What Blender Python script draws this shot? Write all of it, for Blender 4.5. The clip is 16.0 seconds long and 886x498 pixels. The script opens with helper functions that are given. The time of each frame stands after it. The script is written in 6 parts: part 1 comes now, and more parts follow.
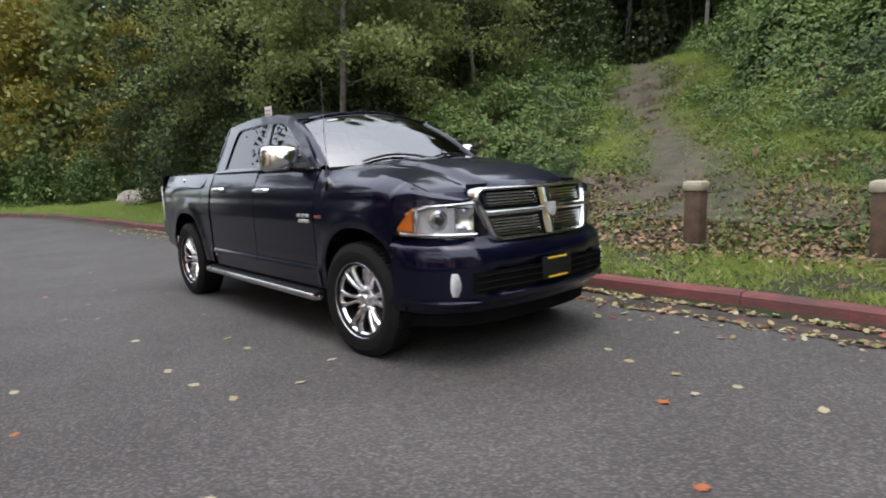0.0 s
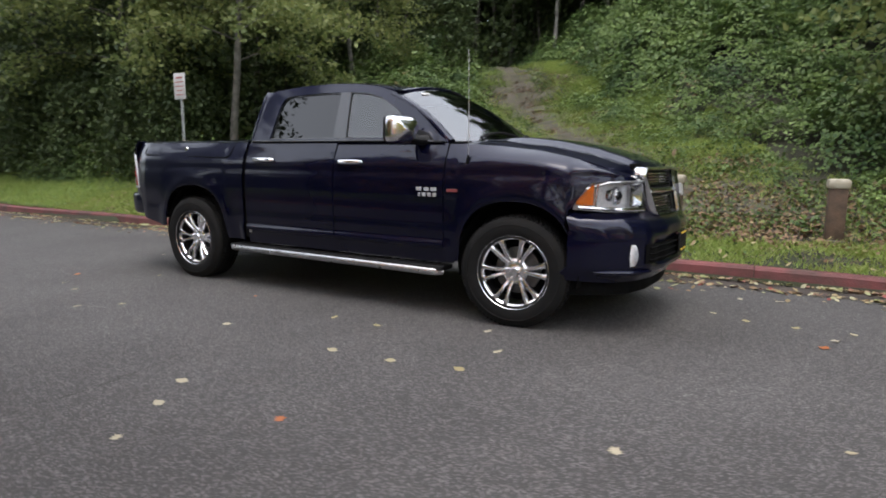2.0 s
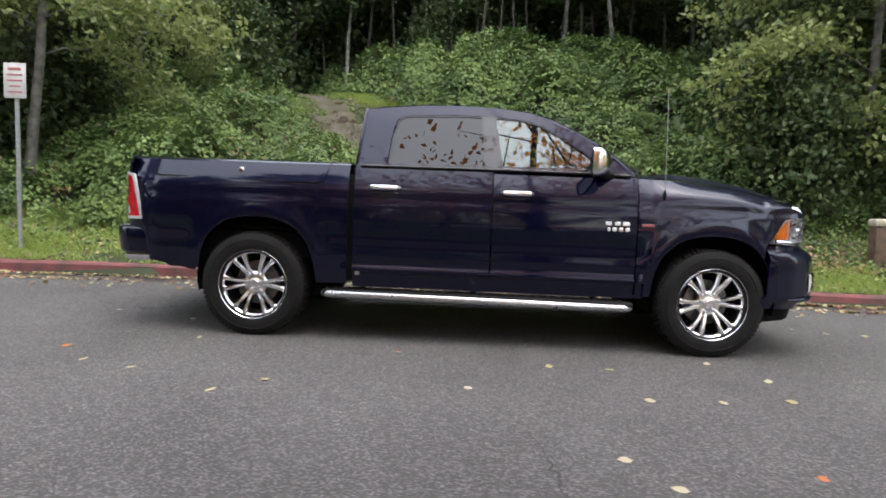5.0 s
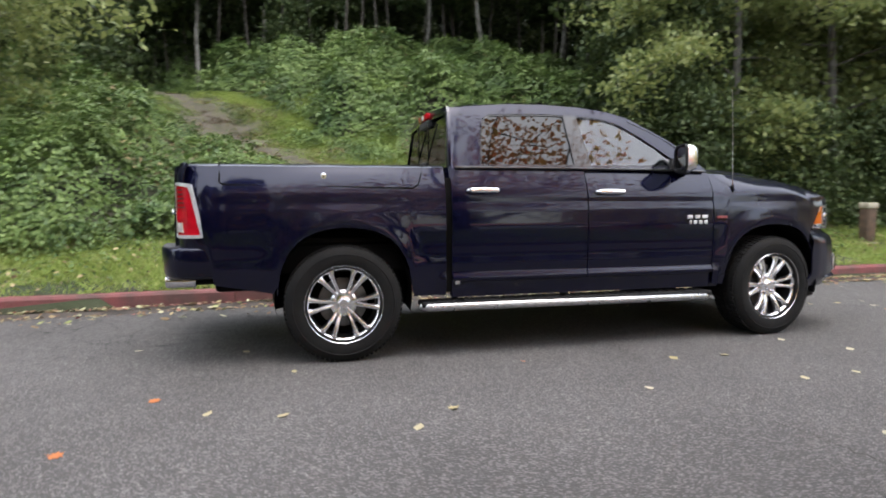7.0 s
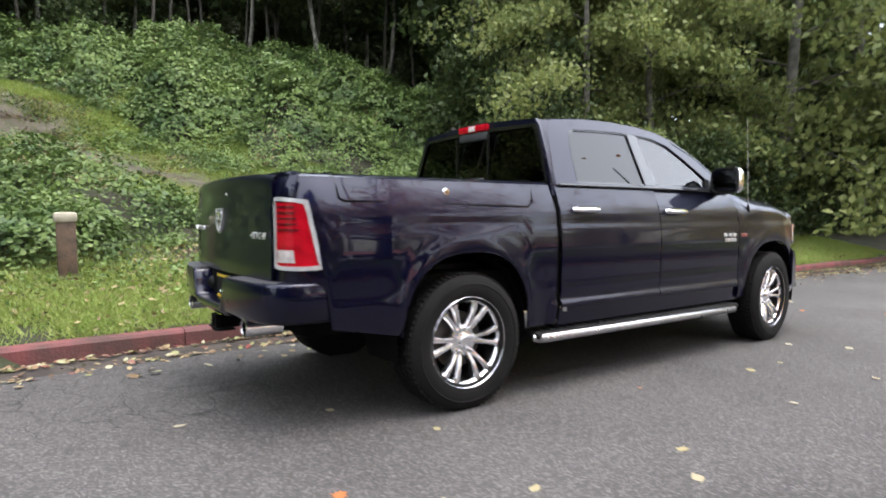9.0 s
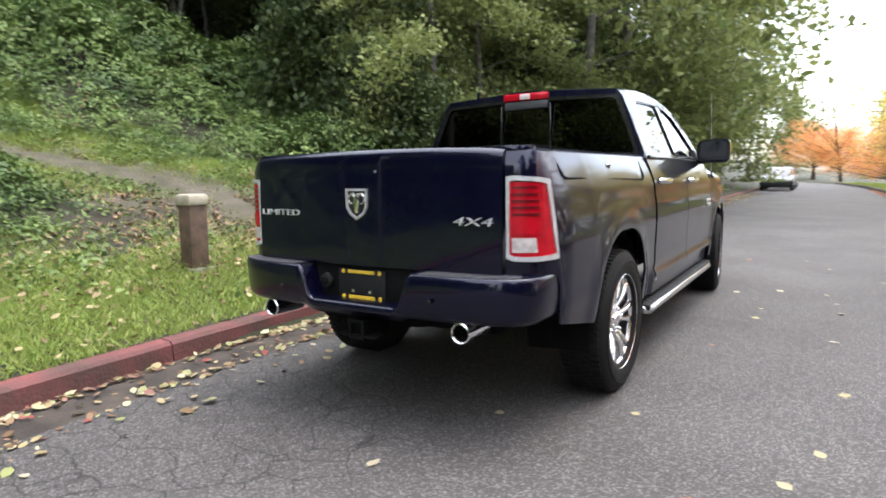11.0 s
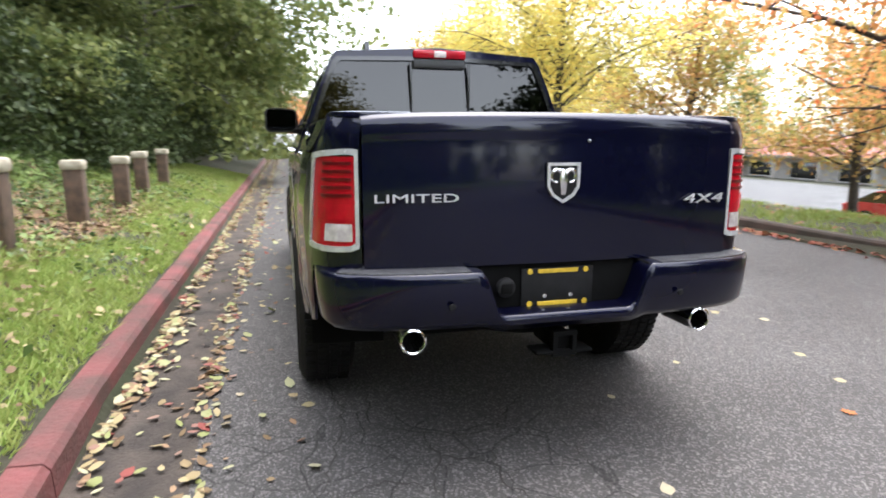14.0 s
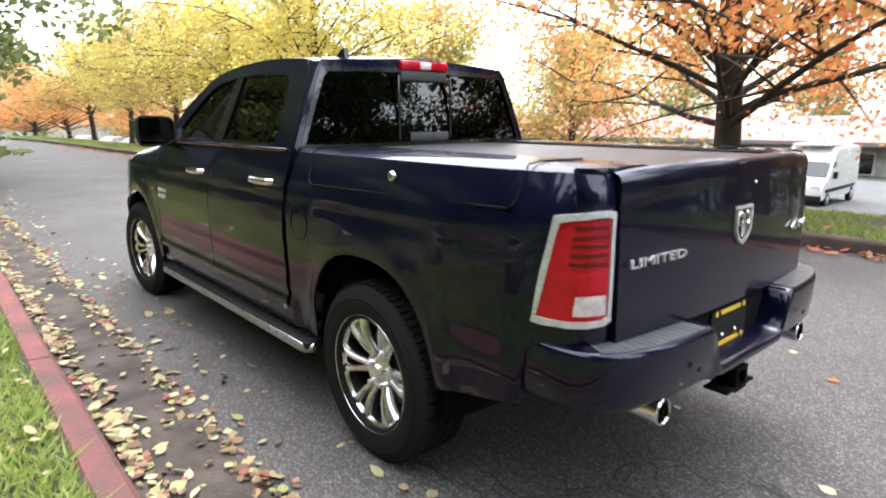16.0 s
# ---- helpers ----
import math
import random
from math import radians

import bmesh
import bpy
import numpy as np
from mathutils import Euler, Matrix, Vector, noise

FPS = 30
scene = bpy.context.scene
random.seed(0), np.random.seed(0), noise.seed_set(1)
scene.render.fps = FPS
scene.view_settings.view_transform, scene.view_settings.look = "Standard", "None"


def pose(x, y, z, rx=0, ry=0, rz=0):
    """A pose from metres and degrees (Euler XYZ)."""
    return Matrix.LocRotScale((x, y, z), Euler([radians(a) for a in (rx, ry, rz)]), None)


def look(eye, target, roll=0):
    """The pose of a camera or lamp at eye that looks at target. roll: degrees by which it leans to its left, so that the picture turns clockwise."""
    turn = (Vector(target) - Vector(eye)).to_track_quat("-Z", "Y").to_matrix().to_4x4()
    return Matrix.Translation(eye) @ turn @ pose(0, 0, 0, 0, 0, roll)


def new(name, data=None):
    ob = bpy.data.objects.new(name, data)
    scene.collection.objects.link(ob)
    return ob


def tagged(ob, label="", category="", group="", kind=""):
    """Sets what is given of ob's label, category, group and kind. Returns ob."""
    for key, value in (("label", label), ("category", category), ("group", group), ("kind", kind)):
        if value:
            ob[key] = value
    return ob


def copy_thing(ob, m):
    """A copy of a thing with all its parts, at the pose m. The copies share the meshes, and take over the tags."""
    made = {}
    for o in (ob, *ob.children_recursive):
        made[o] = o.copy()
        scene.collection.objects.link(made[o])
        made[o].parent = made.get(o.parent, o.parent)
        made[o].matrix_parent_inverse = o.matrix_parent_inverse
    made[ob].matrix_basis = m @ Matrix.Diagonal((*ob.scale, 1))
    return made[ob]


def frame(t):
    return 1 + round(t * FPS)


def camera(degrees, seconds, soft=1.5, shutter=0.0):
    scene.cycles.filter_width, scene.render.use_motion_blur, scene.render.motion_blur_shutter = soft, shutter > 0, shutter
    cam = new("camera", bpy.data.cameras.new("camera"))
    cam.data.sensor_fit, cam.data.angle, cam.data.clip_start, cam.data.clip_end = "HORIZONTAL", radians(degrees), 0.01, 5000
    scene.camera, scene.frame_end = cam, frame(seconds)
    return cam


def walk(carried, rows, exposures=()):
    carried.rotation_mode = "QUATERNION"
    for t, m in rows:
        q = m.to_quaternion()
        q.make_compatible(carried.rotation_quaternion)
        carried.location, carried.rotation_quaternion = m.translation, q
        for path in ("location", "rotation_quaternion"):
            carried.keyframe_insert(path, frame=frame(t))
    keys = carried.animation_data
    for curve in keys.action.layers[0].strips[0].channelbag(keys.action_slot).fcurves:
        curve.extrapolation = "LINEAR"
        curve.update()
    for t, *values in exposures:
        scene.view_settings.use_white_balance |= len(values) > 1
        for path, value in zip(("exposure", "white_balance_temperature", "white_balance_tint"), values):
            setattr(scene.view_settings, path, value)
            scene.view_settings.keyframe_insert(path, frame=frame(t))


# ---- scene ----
cam = camera(72.2, 16.0, soft=1.75, shutter=0.5)
PATH = [
    (0, (7.235, -3.293, 1.313), (5.727, -2.006, 1.052), -2.6),
    (0.5, (6.829, -3.75, 1.291), (5.387, -2.388, 1.034), -0.2),
    (1, (6.416, -4.231, 1.301), (5.171, -2.697, 0.995), -1.6),
    (1.5, (5.91, -4.665, 1.262), (4.705, -3.093, 0.991), 0.3),
    (2, (5.371, -5.029, 1.23), (4.366, -3.325, 0.936), 0.5),
    (2.5, (4.759, -5.284, 1.212), (3.836, -3.526, 0.973), 1.1),
    (3, (4.17, -5.521, 1.212), (3.433, -3.68, 0.95), 0.5),
    (3.5, (3.55, -5.629, 1.209), (2.913, -3.749, 0.966), 0.6),
    (4, (2.93, -5.728, 1.189), (2.526, -3.778, 1.004), -1.2),
    (4.5, (2.316, -5.707, 1.15), (2.067, -3.731, 0.961), -1.8),
    (4.7, (2.082, -5.697, 1.151), (1.892, -3.713, 0.982), 0.1),
    (6.8, (-0.111, -5.351, 1.16), (0.271, -3.397, 0.971), 0.2),
    (7, (-0.327, -5.262, 1.135), (0.145, -3.326, 0.975), -0.2),
    (7.5, (-0.822, -4.99, 1.123), (-0.058, -3.152, 0.923), -2.7),
    (8, (-1.302, -4.63, 1.145), (-0.412, -2.844, 1.001), -1.5),
    (8.5, (-1.765, -4.284, 1.166), (-0.66, -2.625, 0.994), -2.6),
    (9, (-2.202, -3.856, 1.175), (-1.057, -2.221, 1.06), -0.0),
    (9.2, (-2.384, -3.692, 1.159), (-1.142, -2.128, 1.05), -0.3),
    (11.3, (-3.597, -1.639, 1.271), (-1.839, -0.722, 1.01), -0.9),
    (11.5, (-3.649, -1.418, 1.268), (-1.836, -0.619, 0.996), -1.2),
    (12, (-3.705, -0.896, 1.284), (-1.842, -0.219, 1.017), -3.1),
    (12.5, (-3.704, -0.372, 1.28), (-1.763, 0.05, 1.047), -0.2),
    (13, (-3.627, 0.134, 1.282), (-1.655, 0.274, 0.978), 0.5),
    (13.5, (-3.499, 0.596, 1.299), (-1.522, 0.483, 1.019), 0.5),
    (14, (-3.31, 1.034, 1.303), (-1.406, 0.541, 0.941), 0.2),
    (14.5, (-3.048, 1.459, 1.329), (-1.207, 0.746, 1.013), 1.0),
    (15, (-2.772, 1.929, 1.45), (-1.114, 0.893, 1.028), -1.9),
    (15.5, (-2.453, 2.208, 1.514), (-0.901, 1.043, 1.031), -1.9),
    (16, (-2.179, 2.409, 1.548), (-0.698, 1.135, 1.122), -0.2),
]
walk(cam, [(t, look(eye, target, roll)) for t, eye, target, roll in PATH],
     [(0, 1.62), (1.5, 1.60), (2.5, 1.70), (3.5, 1.98), (7, 2.22), (9.2, 2.46), (11.3, 2.55), (12.5, 2.65), (13.5, 2.7), (14.8, 2.65), (16, 2.8)])

# ---- world, sun, exposure ----
world = bpy.data.worlds.new("overcast_sky")
scene.world = world
world.use_nodes = True
wn = world.node_tree.nodes
wl = world.node_tree.links
sky = wn.new("ShaderNodeTexSky")
sky.sky_type = 'NISHITA'
sky.sun_disc = False
sky.sun_elevation = radians(76)
sky.sun_rotation = radians(140)
sky.air_density = 1.0
sky.dust_density = 2.5
sky.ozone_density = 1.0
hs = wn.new("ShaderNodeHueSaturation")
hs.inputs["Saturation"].default_value = 0.5
wl.new(sky.outputs[0], hs.inputs["Color"])
wl.new(hs.outputs[0], wn["Background"].inputs["Color"])
wn["Background"].inputs["Strength"].default_value = 0.15
sun_data = bpy.data.lights.new("sun", 'SUN')
sun_data.energy = 0.7
sun_data.angle = radians(140)
sun_data.color = (1.0, 0.98, 0.95)
sun = new("sun", sun_data)
sun.matrix_world = look((0, -9, 40), (5, 0, 0))


# ---- materials ----
def mat(name, color, rough=0.5, metal=0.0, color2=None, scale=8.0, fine=120.0, bump=0.0, coat=0.0,
        transl=0.0, island=False, spec=0.5, alpha=1.0, rough_var=0.1, obj_random=False, coarse_w=0.5, rand_w=1.0):
    """A procedural surface: two colours mixed by coarse and fine noise, uneven gloss, fine relief."""
    m = bpy.data.materials.new(name)
    m.use_nodes = True
    n, l = m.node_tree.nodes, m.node_tree.links
    b = n["Principled BSDF"]
    b.inputs["Metallic"].default_value = metal
    b.inputs["Specular IOR Level"].default_value = spec
    b.inputs["Coat Weight"].default_value = coat
    b.inputs["Coat Roughness"].default_value = 0.03
    tc = n.new("ShaderNodeTexCoord")
    coarse = n.new("ShaderNodeTexNoise")
    coarse.inputs["Scale"].default_value = scale
    coarse.inputs["Detail"].default_value = 6
    l.new(tc.outputs["Object"], coarse.inputs["Vector"])
    c2 = color2 or tuple(v * 0.75 for v in color)
    mix = n.new("ShaderNodeMix")
    mix.data_type = 'RGBA'
    mix.inputs["A"].default_value = (*color, 1)
    mix.inputs["B"].default_value = (*c2, 1)
    if island or obj_random:
        src = n.new("ShaderNodeNewGeometry").outputs["Random Per Island"] if island else n.new("ShaderNodeObjectInfo").outputs["Random"]
        add = n.new("ShaderNodeMath")
        add.operation = 'MULTIPLY_ADD'
        l.new(coarse.outputs["Fac"], add.inputs[0])
        add.inputs[1].default_value = coarse_w
        sub = n.new("ShaderNodeMath")
        sub.operation = 'MULTIPLY_ADD'
        l.new(src, sub.inputs[0])
        sub.inputs[1].default_value = rand_w
        sub.inputs[2].default_value = 0.5 - 0.5 * coarse_w - 0.5 * rand_w
        l.new(sub.outputs[0], add.inputs[2])
        l.new(add.outputs[0], mix.inputs["Factor"])
    else:
        ramp = n.new("ShaderNodeMapRange")
        ramp.inputs["From Min"].default_value = 0.35
        ramp.inputs["From Max"].default_value = 0.65
        l.new(coarse.outputs["Fac"], ramp.inputs["Value"])
        l.new(ramp.outputs[0], mix.inputs["Factor"])
    l.new(mix.outputs["Result"], b.inputs["Base Color"])
    rr = n.new("ShaderNodeMapRange")
    rr.inputs["To Min"].default_value = max(0.02, rough - rough_var)
    rr.inputs["To Max"].default_value = min(1.0, rough + rough_var)
    l.new(coarse.outputs["Fac"], rr.inputs["Value"])
    l.new(rr.outputs[0], b.inputs["Roughness"])
    if bump:
        fn = n.new("ShaderNodeTexNoise")
        fn.inputs["Scale"].default_value = fine
        fn.inputs["Detail"].default_value = 4
        l.new(tc.outputs["Object"], fn.inputs["Vector"])
        bp = n.new("ShaderNodeBump")
        bp.inputs["Strength"].default_value = bump
        bp.inputs["Distance"].default_value = 0.01
        l.new(fn.outputs["Fac"], bp.inputs["Height"])
        l.new(bp.outputs[0], b.inputs["Normal"])
    if transl:
        tr = n.new("ShaderNodeBsdfTranslucent")
        l.new(mix.outputs["Result"], tr.inputs["Color"])
        ms = n.new("ShaderNodeMixShader")
        ms.inputs[0].default_value = transl
        l.new(b.outputs[0], ms.inputs[1])
        l.new(tr.outputs[0], ms.inputs[2])
        l.new(ms.outputs[0], n["Material Output"].inputs["Surface"])
    return m


def glass_mat(name, tint, rough=0.0, ior=1.9):
    """Thin automotive glass: mirror-like gloss over a tinted see-through layer."""
    m = bpy.data.materials.new(name)
    m.use_nodes = True
    n, l = m.node_tree.nodes, m.node_tree.links
    g = n.new("ShaderNodeBsdfGlossy")
    g.inputs["Roughness"].default_value = rough
    t = n.new("ShaderNodeBsdfTransparent")
    t.inputs["Color"].default_value = (*tint, 1)
    f = n.new("ShaderNodeFresnel")
    f.inputs["IOR"].default_value = ior
    ms = n.new("ShaderNodeMixShader")
    l.new(f.outputs[0], ms.inputs[0])
    l.new(t.outputs[0], ms.inputs[1])
    l.new(g.outputs[0], ms.inputs[2])
    l.new(ms.outputs[0], n["Material Output"].inputs["Surface"])
    return m


def asphalt_mat(name, base, cracks=True):
    m = mat(name, base, 0.82, scale=0.7, color2=tuple(v * 0.78 for v in base), bump=0.6, fine=110, rough_var=0.08)
    n, l = m.node_tree.nodes, m.node_tree.links
    b = n["Principled BSDF"]
    mixn = b.inputs["Base Color"].links[0].from_socket
    tc = n.new("ShaderNodeTexCoord")
    # pale and dark stone chips
    sp = n.new("ShaderNodeTexVoronoi")
    sp.inputs["Scale"].default_value = 115
    l.new(tc.outputs["Object"], sp.inputs["Vector"])
    sep = n.new("ShaderNodeSeparateColor")
    l.new(sp.outputs["Color"], sep.inputs[0])
    chip = n.new("ShaderNodeMapRange")
    chip.inputs["From Min"].default_value = 0.62
    chip.inputs["From Max"].default_value = 1.0
    chip.inputs["To Min"].default_value = 0.78
    chip.inputs["To Max"].default_value = 2.5
    l.new(sep.outputs[0], chip.inputs["Value"])
    mul = n.new("ShaderNodeVectorMath")
    mul.operation = 'SCALE'
    l.new(mixn, mul.inputs[0])
    l.new(chip.outputs[0], mul.inputs["Scale"])
    out = mul.outputs[0]
    if cracks:
        wob = n.new("ShaderNodeTexNoise")
        wob.inputs["Scale"].default_value = 3.0
        wob.inputs["Detail"].default_value = 5
        l.new(tc.outputs["Object"], wob.inputs["Vector"])
        off = n.new("ShaderNodeMix")
        off.data_type = 'RGBA'
        off.inputs["Factor"].default_value = 0.16
        l.new(tc.outputs["Object"], off.inputs["A"])
        l.new(wob.outputs["Color"], off.inputs["B"])
        # crazed patch behind the truck
        ed = n.new("ShaderNodeTexVoronoi")
        ed.feature = 'DISTANCE_TO_EDGE'
        ed.inputs["Scale"].default_value = 4.6
        l.new(off.outputs["Result"], ed.inputs["Vector"])
        lt = n.new("ShaderNodeMapRange")
        lt.inputs["From Min"].default_value = 0.006
        lt.inputs["From Max"].default_value = 0.022
        lt.inputs["To Min"].default_value = 0.30
        lt.inputs["To Max"].default_value = 1.0
        l.new(ed.outputs["Distance"], lt.inputs["Value"])
        dist = n.new("ShaderNodeVectorMath")
        dist.operation = 'DISTANCE'
        l.new(off.outputs["Result"], dist.inputs[0])
        dist.inputs[1].default_value = (-1.25, 0.75, 0.0)
        mr = n.new("ShaderNodeMapRange")
        mr.inputs["From Min"].default_value = 1.25
        mr.inputs["From Max"].default_value = 0.8
        l.new(dist.outputs["Value"], mr.inputs["Value"])
        mm = n.new("ShaderNodeMix")
        mm.data_type = 'FLOAT'
        mm.inputs["A"].default_value = 1.0
        l.new(mr.outputs[0], mm.inputs["Factor"])
        l.new(lt.outputs[0], mm.inputs["B"])
        m2 = n.new("ShaderNodeVectorMath")
        m2.operation = 'SCALE'
        l.new(out, m2.inputs[0])
        l.new(mm.outputs["Result"], m2.inputs["Scale"])
        out = m2.outputs[0]
    l.new(out, b.inputs["Base Color"])
    return m


M_ASPHALT = asphalt_mat("worn_asphalt", (0.0670, 0.0628, 0.0612))
M_LOT = asphalt_mat("lot_asphalt", (0.066, 0.066, 0.066), False)
M_SOIL = mat("forest_soil", (0.0297, 0.0231, 0.0132), 0.95, color2=(0.0198, 0.0297, 0.00792), scale=0.8, bump=0.8, fine=25)
M_GRAVEL = mat("gravel_trail", (0.080, 0.067, 0.050), 0.95, color2=(0.040, 0.038, 0.018), scale=3.2, bump=1.0, fine=30)
M_LAWN = mat("lawn", (0.085, 0.135, 0.024), 0.9, color2=(0.05, 0.085, 0.018), scale=1.2, bump=1.0, fine=40)
M_BARREL = mat("dark_rim_barrel", (0.03, 0.03, 0.032), 0.5, 0.6, scale=20)
M_GUTTER = mat("gutter_concrete", (0.058, 0.044, 0.034), 0.8, color2=(0.020, 0.015, 0.012), scale=4.0, bump=0.7, fine=60)
M_KERB = mat("red_kerb_paint", (0.160, 0.042, 0.042), 0.75, color2=(0.075, 0.036, 0.031), scale=3.5, bump=0.8, fine=45)
M_KERB2 = mat("weathered_kerb", (0.066, 0.0429, 0.033), 0.85, color2=(0.0396, 0.033, 0.0231), scale=5.0, bump=0.6, fine=60)
M_GRASS = mat("grass", (0.20, 0.295, 0.060), 0.6, color2=(0.31, 0.345, 0.105), scale=1.5, island=True, transl=0.35, spec=0.3)
M_BRAMBLE = mat("bramble_leaves", (0.028, 0.064, 0.015), 0.5, color2=(0.170, 0.240, 0.066), scale=1.0, island=True, transl=0.18, spec=0.3, coarse_w=2.0, rand_w=0.6)
M_LEAF = mat("alder_leaves", (0.088, 0.125, 0.038), 0.5, color2=(0.25, 0.275, 0.096), scale=0.5, island=True, transl=0.45, spec=0.3, coarse_w=1.0, rand_w=0.8)
# darkened copy of the alder leaf: woodland shade is put into its colour
M_LEAFSHADE = mat("shade_dark_leaves", (0.026, 0.044, 0.015), 0.55, color2=(0.076, 0.102, 0.034), scale=0.35, island=True, transl=0.22, spec=0.25)
M_YELLOW = mat("yellow_maple_leaves", (0.74, 0.53, 0.12), 0.55, color2=(0.48, 0.50, 0.16), scale=0.5, island=True, transl=0.6, spec=0.3, coarse_w=1.3, rand_w=0.6)
M_ORANGE = mat("orange_maple_leaves", (0.80, 0.24, 0.10), 0.55, color2=(0.58, 0.44, 0.14), scale=0.45, island=True, transl=0.58, spec=0.3, coarse_w=2.0, rand_w=0.6)
M_LITTER = mat("fallen_leaves", (0.36, 0.29, 0.15), 0.7, color2=(0.13, 0.075, 0.035), scale=3, island=True, transl=0.15, rand_w=1.4)
M_LITTER2 = mat("fallen_green_leaves", (0.22, 0.24, 0.08), 0.65, color2=(0.40, 0.38, 0.24), scale=3, island=True, transl=0.15, rand_w=1.4)
M_LITTER3 = mat("fallen_red_leaves", (0.22, 0.045, 0.035), 0.65, color2=(0.25, 0.15, 0.11), scale=3, island=True, transl=0.15, rand_w=1.4)
M_BROWNLEAF = mat("brown_leaf_litter", (0.270, 0.170, 0.095), 0.8, color2=(0.110, 0.060, 0.034), scale=3, island=True)
M_LEAF1 = mat("fallen_pale_leaf", (0.42, 0.37, 0.27), 0.6, color2=(0.30, 0.25, 0.12), scale=3, obj_random=True, transl=0.15)
M_REDLEAF = mat("fallen_red_leaf", (0.40, 0.13, 0.035), 0.6, color2=(0.28, 0.075, 0.04), scale=3, obj_random=True, transl=0.15)
M_BARK = mat("alder_bark", (0.135, 0.124, 0.104), 0.9, color2=(0.05, 0.047, 0.038), scale=6, bump=0.8, fine=30)
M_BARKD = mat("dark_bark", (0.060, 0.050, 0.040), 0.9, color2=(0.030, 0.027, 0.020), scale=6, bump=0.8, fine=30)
M_BARKP = mat("pale_trunk_bark", (0.20, 0.187, 0.163), 0.9, color2=(0.085, 0.078, 0.065), scale=5, bump=0.8, fine=30)
M_MIXED = mat("turning_maple_leaves", (0.56, 0.26, 0.10), 0.55, color2=(0.30, 0.38, 0.11), scale=0.45, island=True, transl=0.55, spec=0.3, coarse_w=1.5, rand_w=0.6)
M_POST = mat("weathered_post_wood", (0.1122, 0.0693, 0.0429), 0.85, color2=(0.0594, 0.0396, 0.0264), scale=9, bump=0.6, fine=50)
M_CAP = mat("cream_post_cap", (0.4092, 0.3696, 0.2838), 0.7, color2=(0.2772, 0.2508, 0.1848), scale=9, bump=0.4, fine=60)
M_CONC = mat("concrete", (0.198, 0.1848, 0.165), 0.9, color2=(0.1188, 0.1122, 0.0924), scale=6, bump=0.5, fine=60)
M_GALV = mat("galvanised_steel", (0.45, 0.46, 0.46), 0.45, 0.8, scale=20)
M_SIGN = mat("sign_white", (0.495, 0.4884, 0.462), 0.5, scale=10, color2=(0.4092, 0.396, 0.3696))
M_SIGNRED = mat("sign_red", (0.36, 0.12, 0.11), 0.5)

M_PAINT = mat("navy_metallic_paint", (0.0017, 0.0019, 0.0098), 0.34, 0.0, color2=(0.0014, 0.0016, 0.0084), scale=2, coat=1.0, spec=0.12, rough_var=0.03)
paint_node = M_PAINT.node_tree.nodes["Principled BSDF"]
paint_node.inputs["Specular Tint"].default_value = (0.22, 0.26, 0.95, 1)
paint_node.inputs["Coat Weight"].default_value = 0.80
paint_node.inputs["Coat Roughness"].default_value = 0.05
M_CHROME = mat("chrome", (0.90, 0.90, 0.91), 0.14, 1.0, color2=(0.84, 0.84, 0.86), scale=20, rough_var=0.04)
M_RIM = mat("polished_rim", (0.90, 0.90, 0.91), 0.20, 1.0, color2=(0.82, 0.82, 0.84), scale=14, rough_var=0.05)
M_BLACK = mat("black_plastic", (0.010, 0.010, 0.011), 0.6, scale=30, bump=0.2, fine=400, spec=0.25)
M_GLOSSBLACK = mat("gloss_black_trim", (0.008, 0.008, 0.009), 0.15, coat=0.6, scale=10, rough_var=0.04)
M_UNDER = mat("underbody_black", (0.006, 0.006, 0.006), 0.85, scale=10, spec=0.08)
M_RUBBER = mat("tyre_rubber", (0.0065, 0.0065, 0.0066), 0.8, color2=(0.011, 0.0105, 0.010), scale=12, bump=0.3, fine=200, spec=0.2)
M_GLASS = glass_mat("clear_car_glass", (0.60, 0.66, 0.63), ior=1.9)
M_SCREEN = glass_mat("windscreen_glass", (0.50, 0.56, 0.54), ior=3.3)
M_PRIVACY = glass_mat("privacy_glass", (0.02, 0.02, 0.022), ior=1.65)
M_LENS = glass_mat("clear_lens", (0.92, 0.93, 0.94), ior=1.55)
M_REDLENS = mat("red_lamp_lens", (0.48, 0.004, 0.016), 0.22, color2=(0.36, 0.003, 0.012), scale=20, coat=0.25, rough_var=0.03, spec=0.3)
M_REDDARK = mat("dark_red_lamp_lens", (0.13, 0.002, 0.007), 0.3, scale=20, coat=0.2, rough_var=0.03, spec=0.3)
M_WHITELENS = mat("white_reverse_lens", (0.72, 0.66, 0.64), 0.2, color2=(0.5, 0.44, 0.44), scale=30, coat=1.0)
M_AMBER = mat("amber_lens", (0.75, 0.20, 0.02), 0.2, scale=20, coat=1.0)
M_SEAT = mat("dark_leather", (0.03, 0.028, 0.026), 0.55, scale=12, bump=0.2, fine=150)
M_DASH = mat("dashboard_plastic", (0.05, 0.05, 0.052), 0.6, scale=12)
M_YELLOWP = mat("yellow_plate_lettering", (0.72, 0.48, 0.04), 0.5, scale=40)
M_SATIN = mat("satin_silver_trim", (0.55, 0.55, 0.56), 0.3, 0.9, scale=20)
M_LAMPRIM = mat("lamp_surround", (0.66, 0.67, 0.68), 0.25, 0.35, scale=30)
M_REVERSE = mat("reverse_lens", (0.62, 0.56, 0.54), 0.2, color2=(0.38, 0.33, 0.33), scale=30, coat=1.0)
M_SILVER = mat("badge_silver", (0.72, 0.72, 0.73), 0.3, 0.5, scale=30)
M_GRCHROME = mat("satin_chrome", (0.70, 0.70, 0.71), 0.16, 1.0, color2=(0.62, 0.62, 0.64), scale=20, rough_var=0.05)
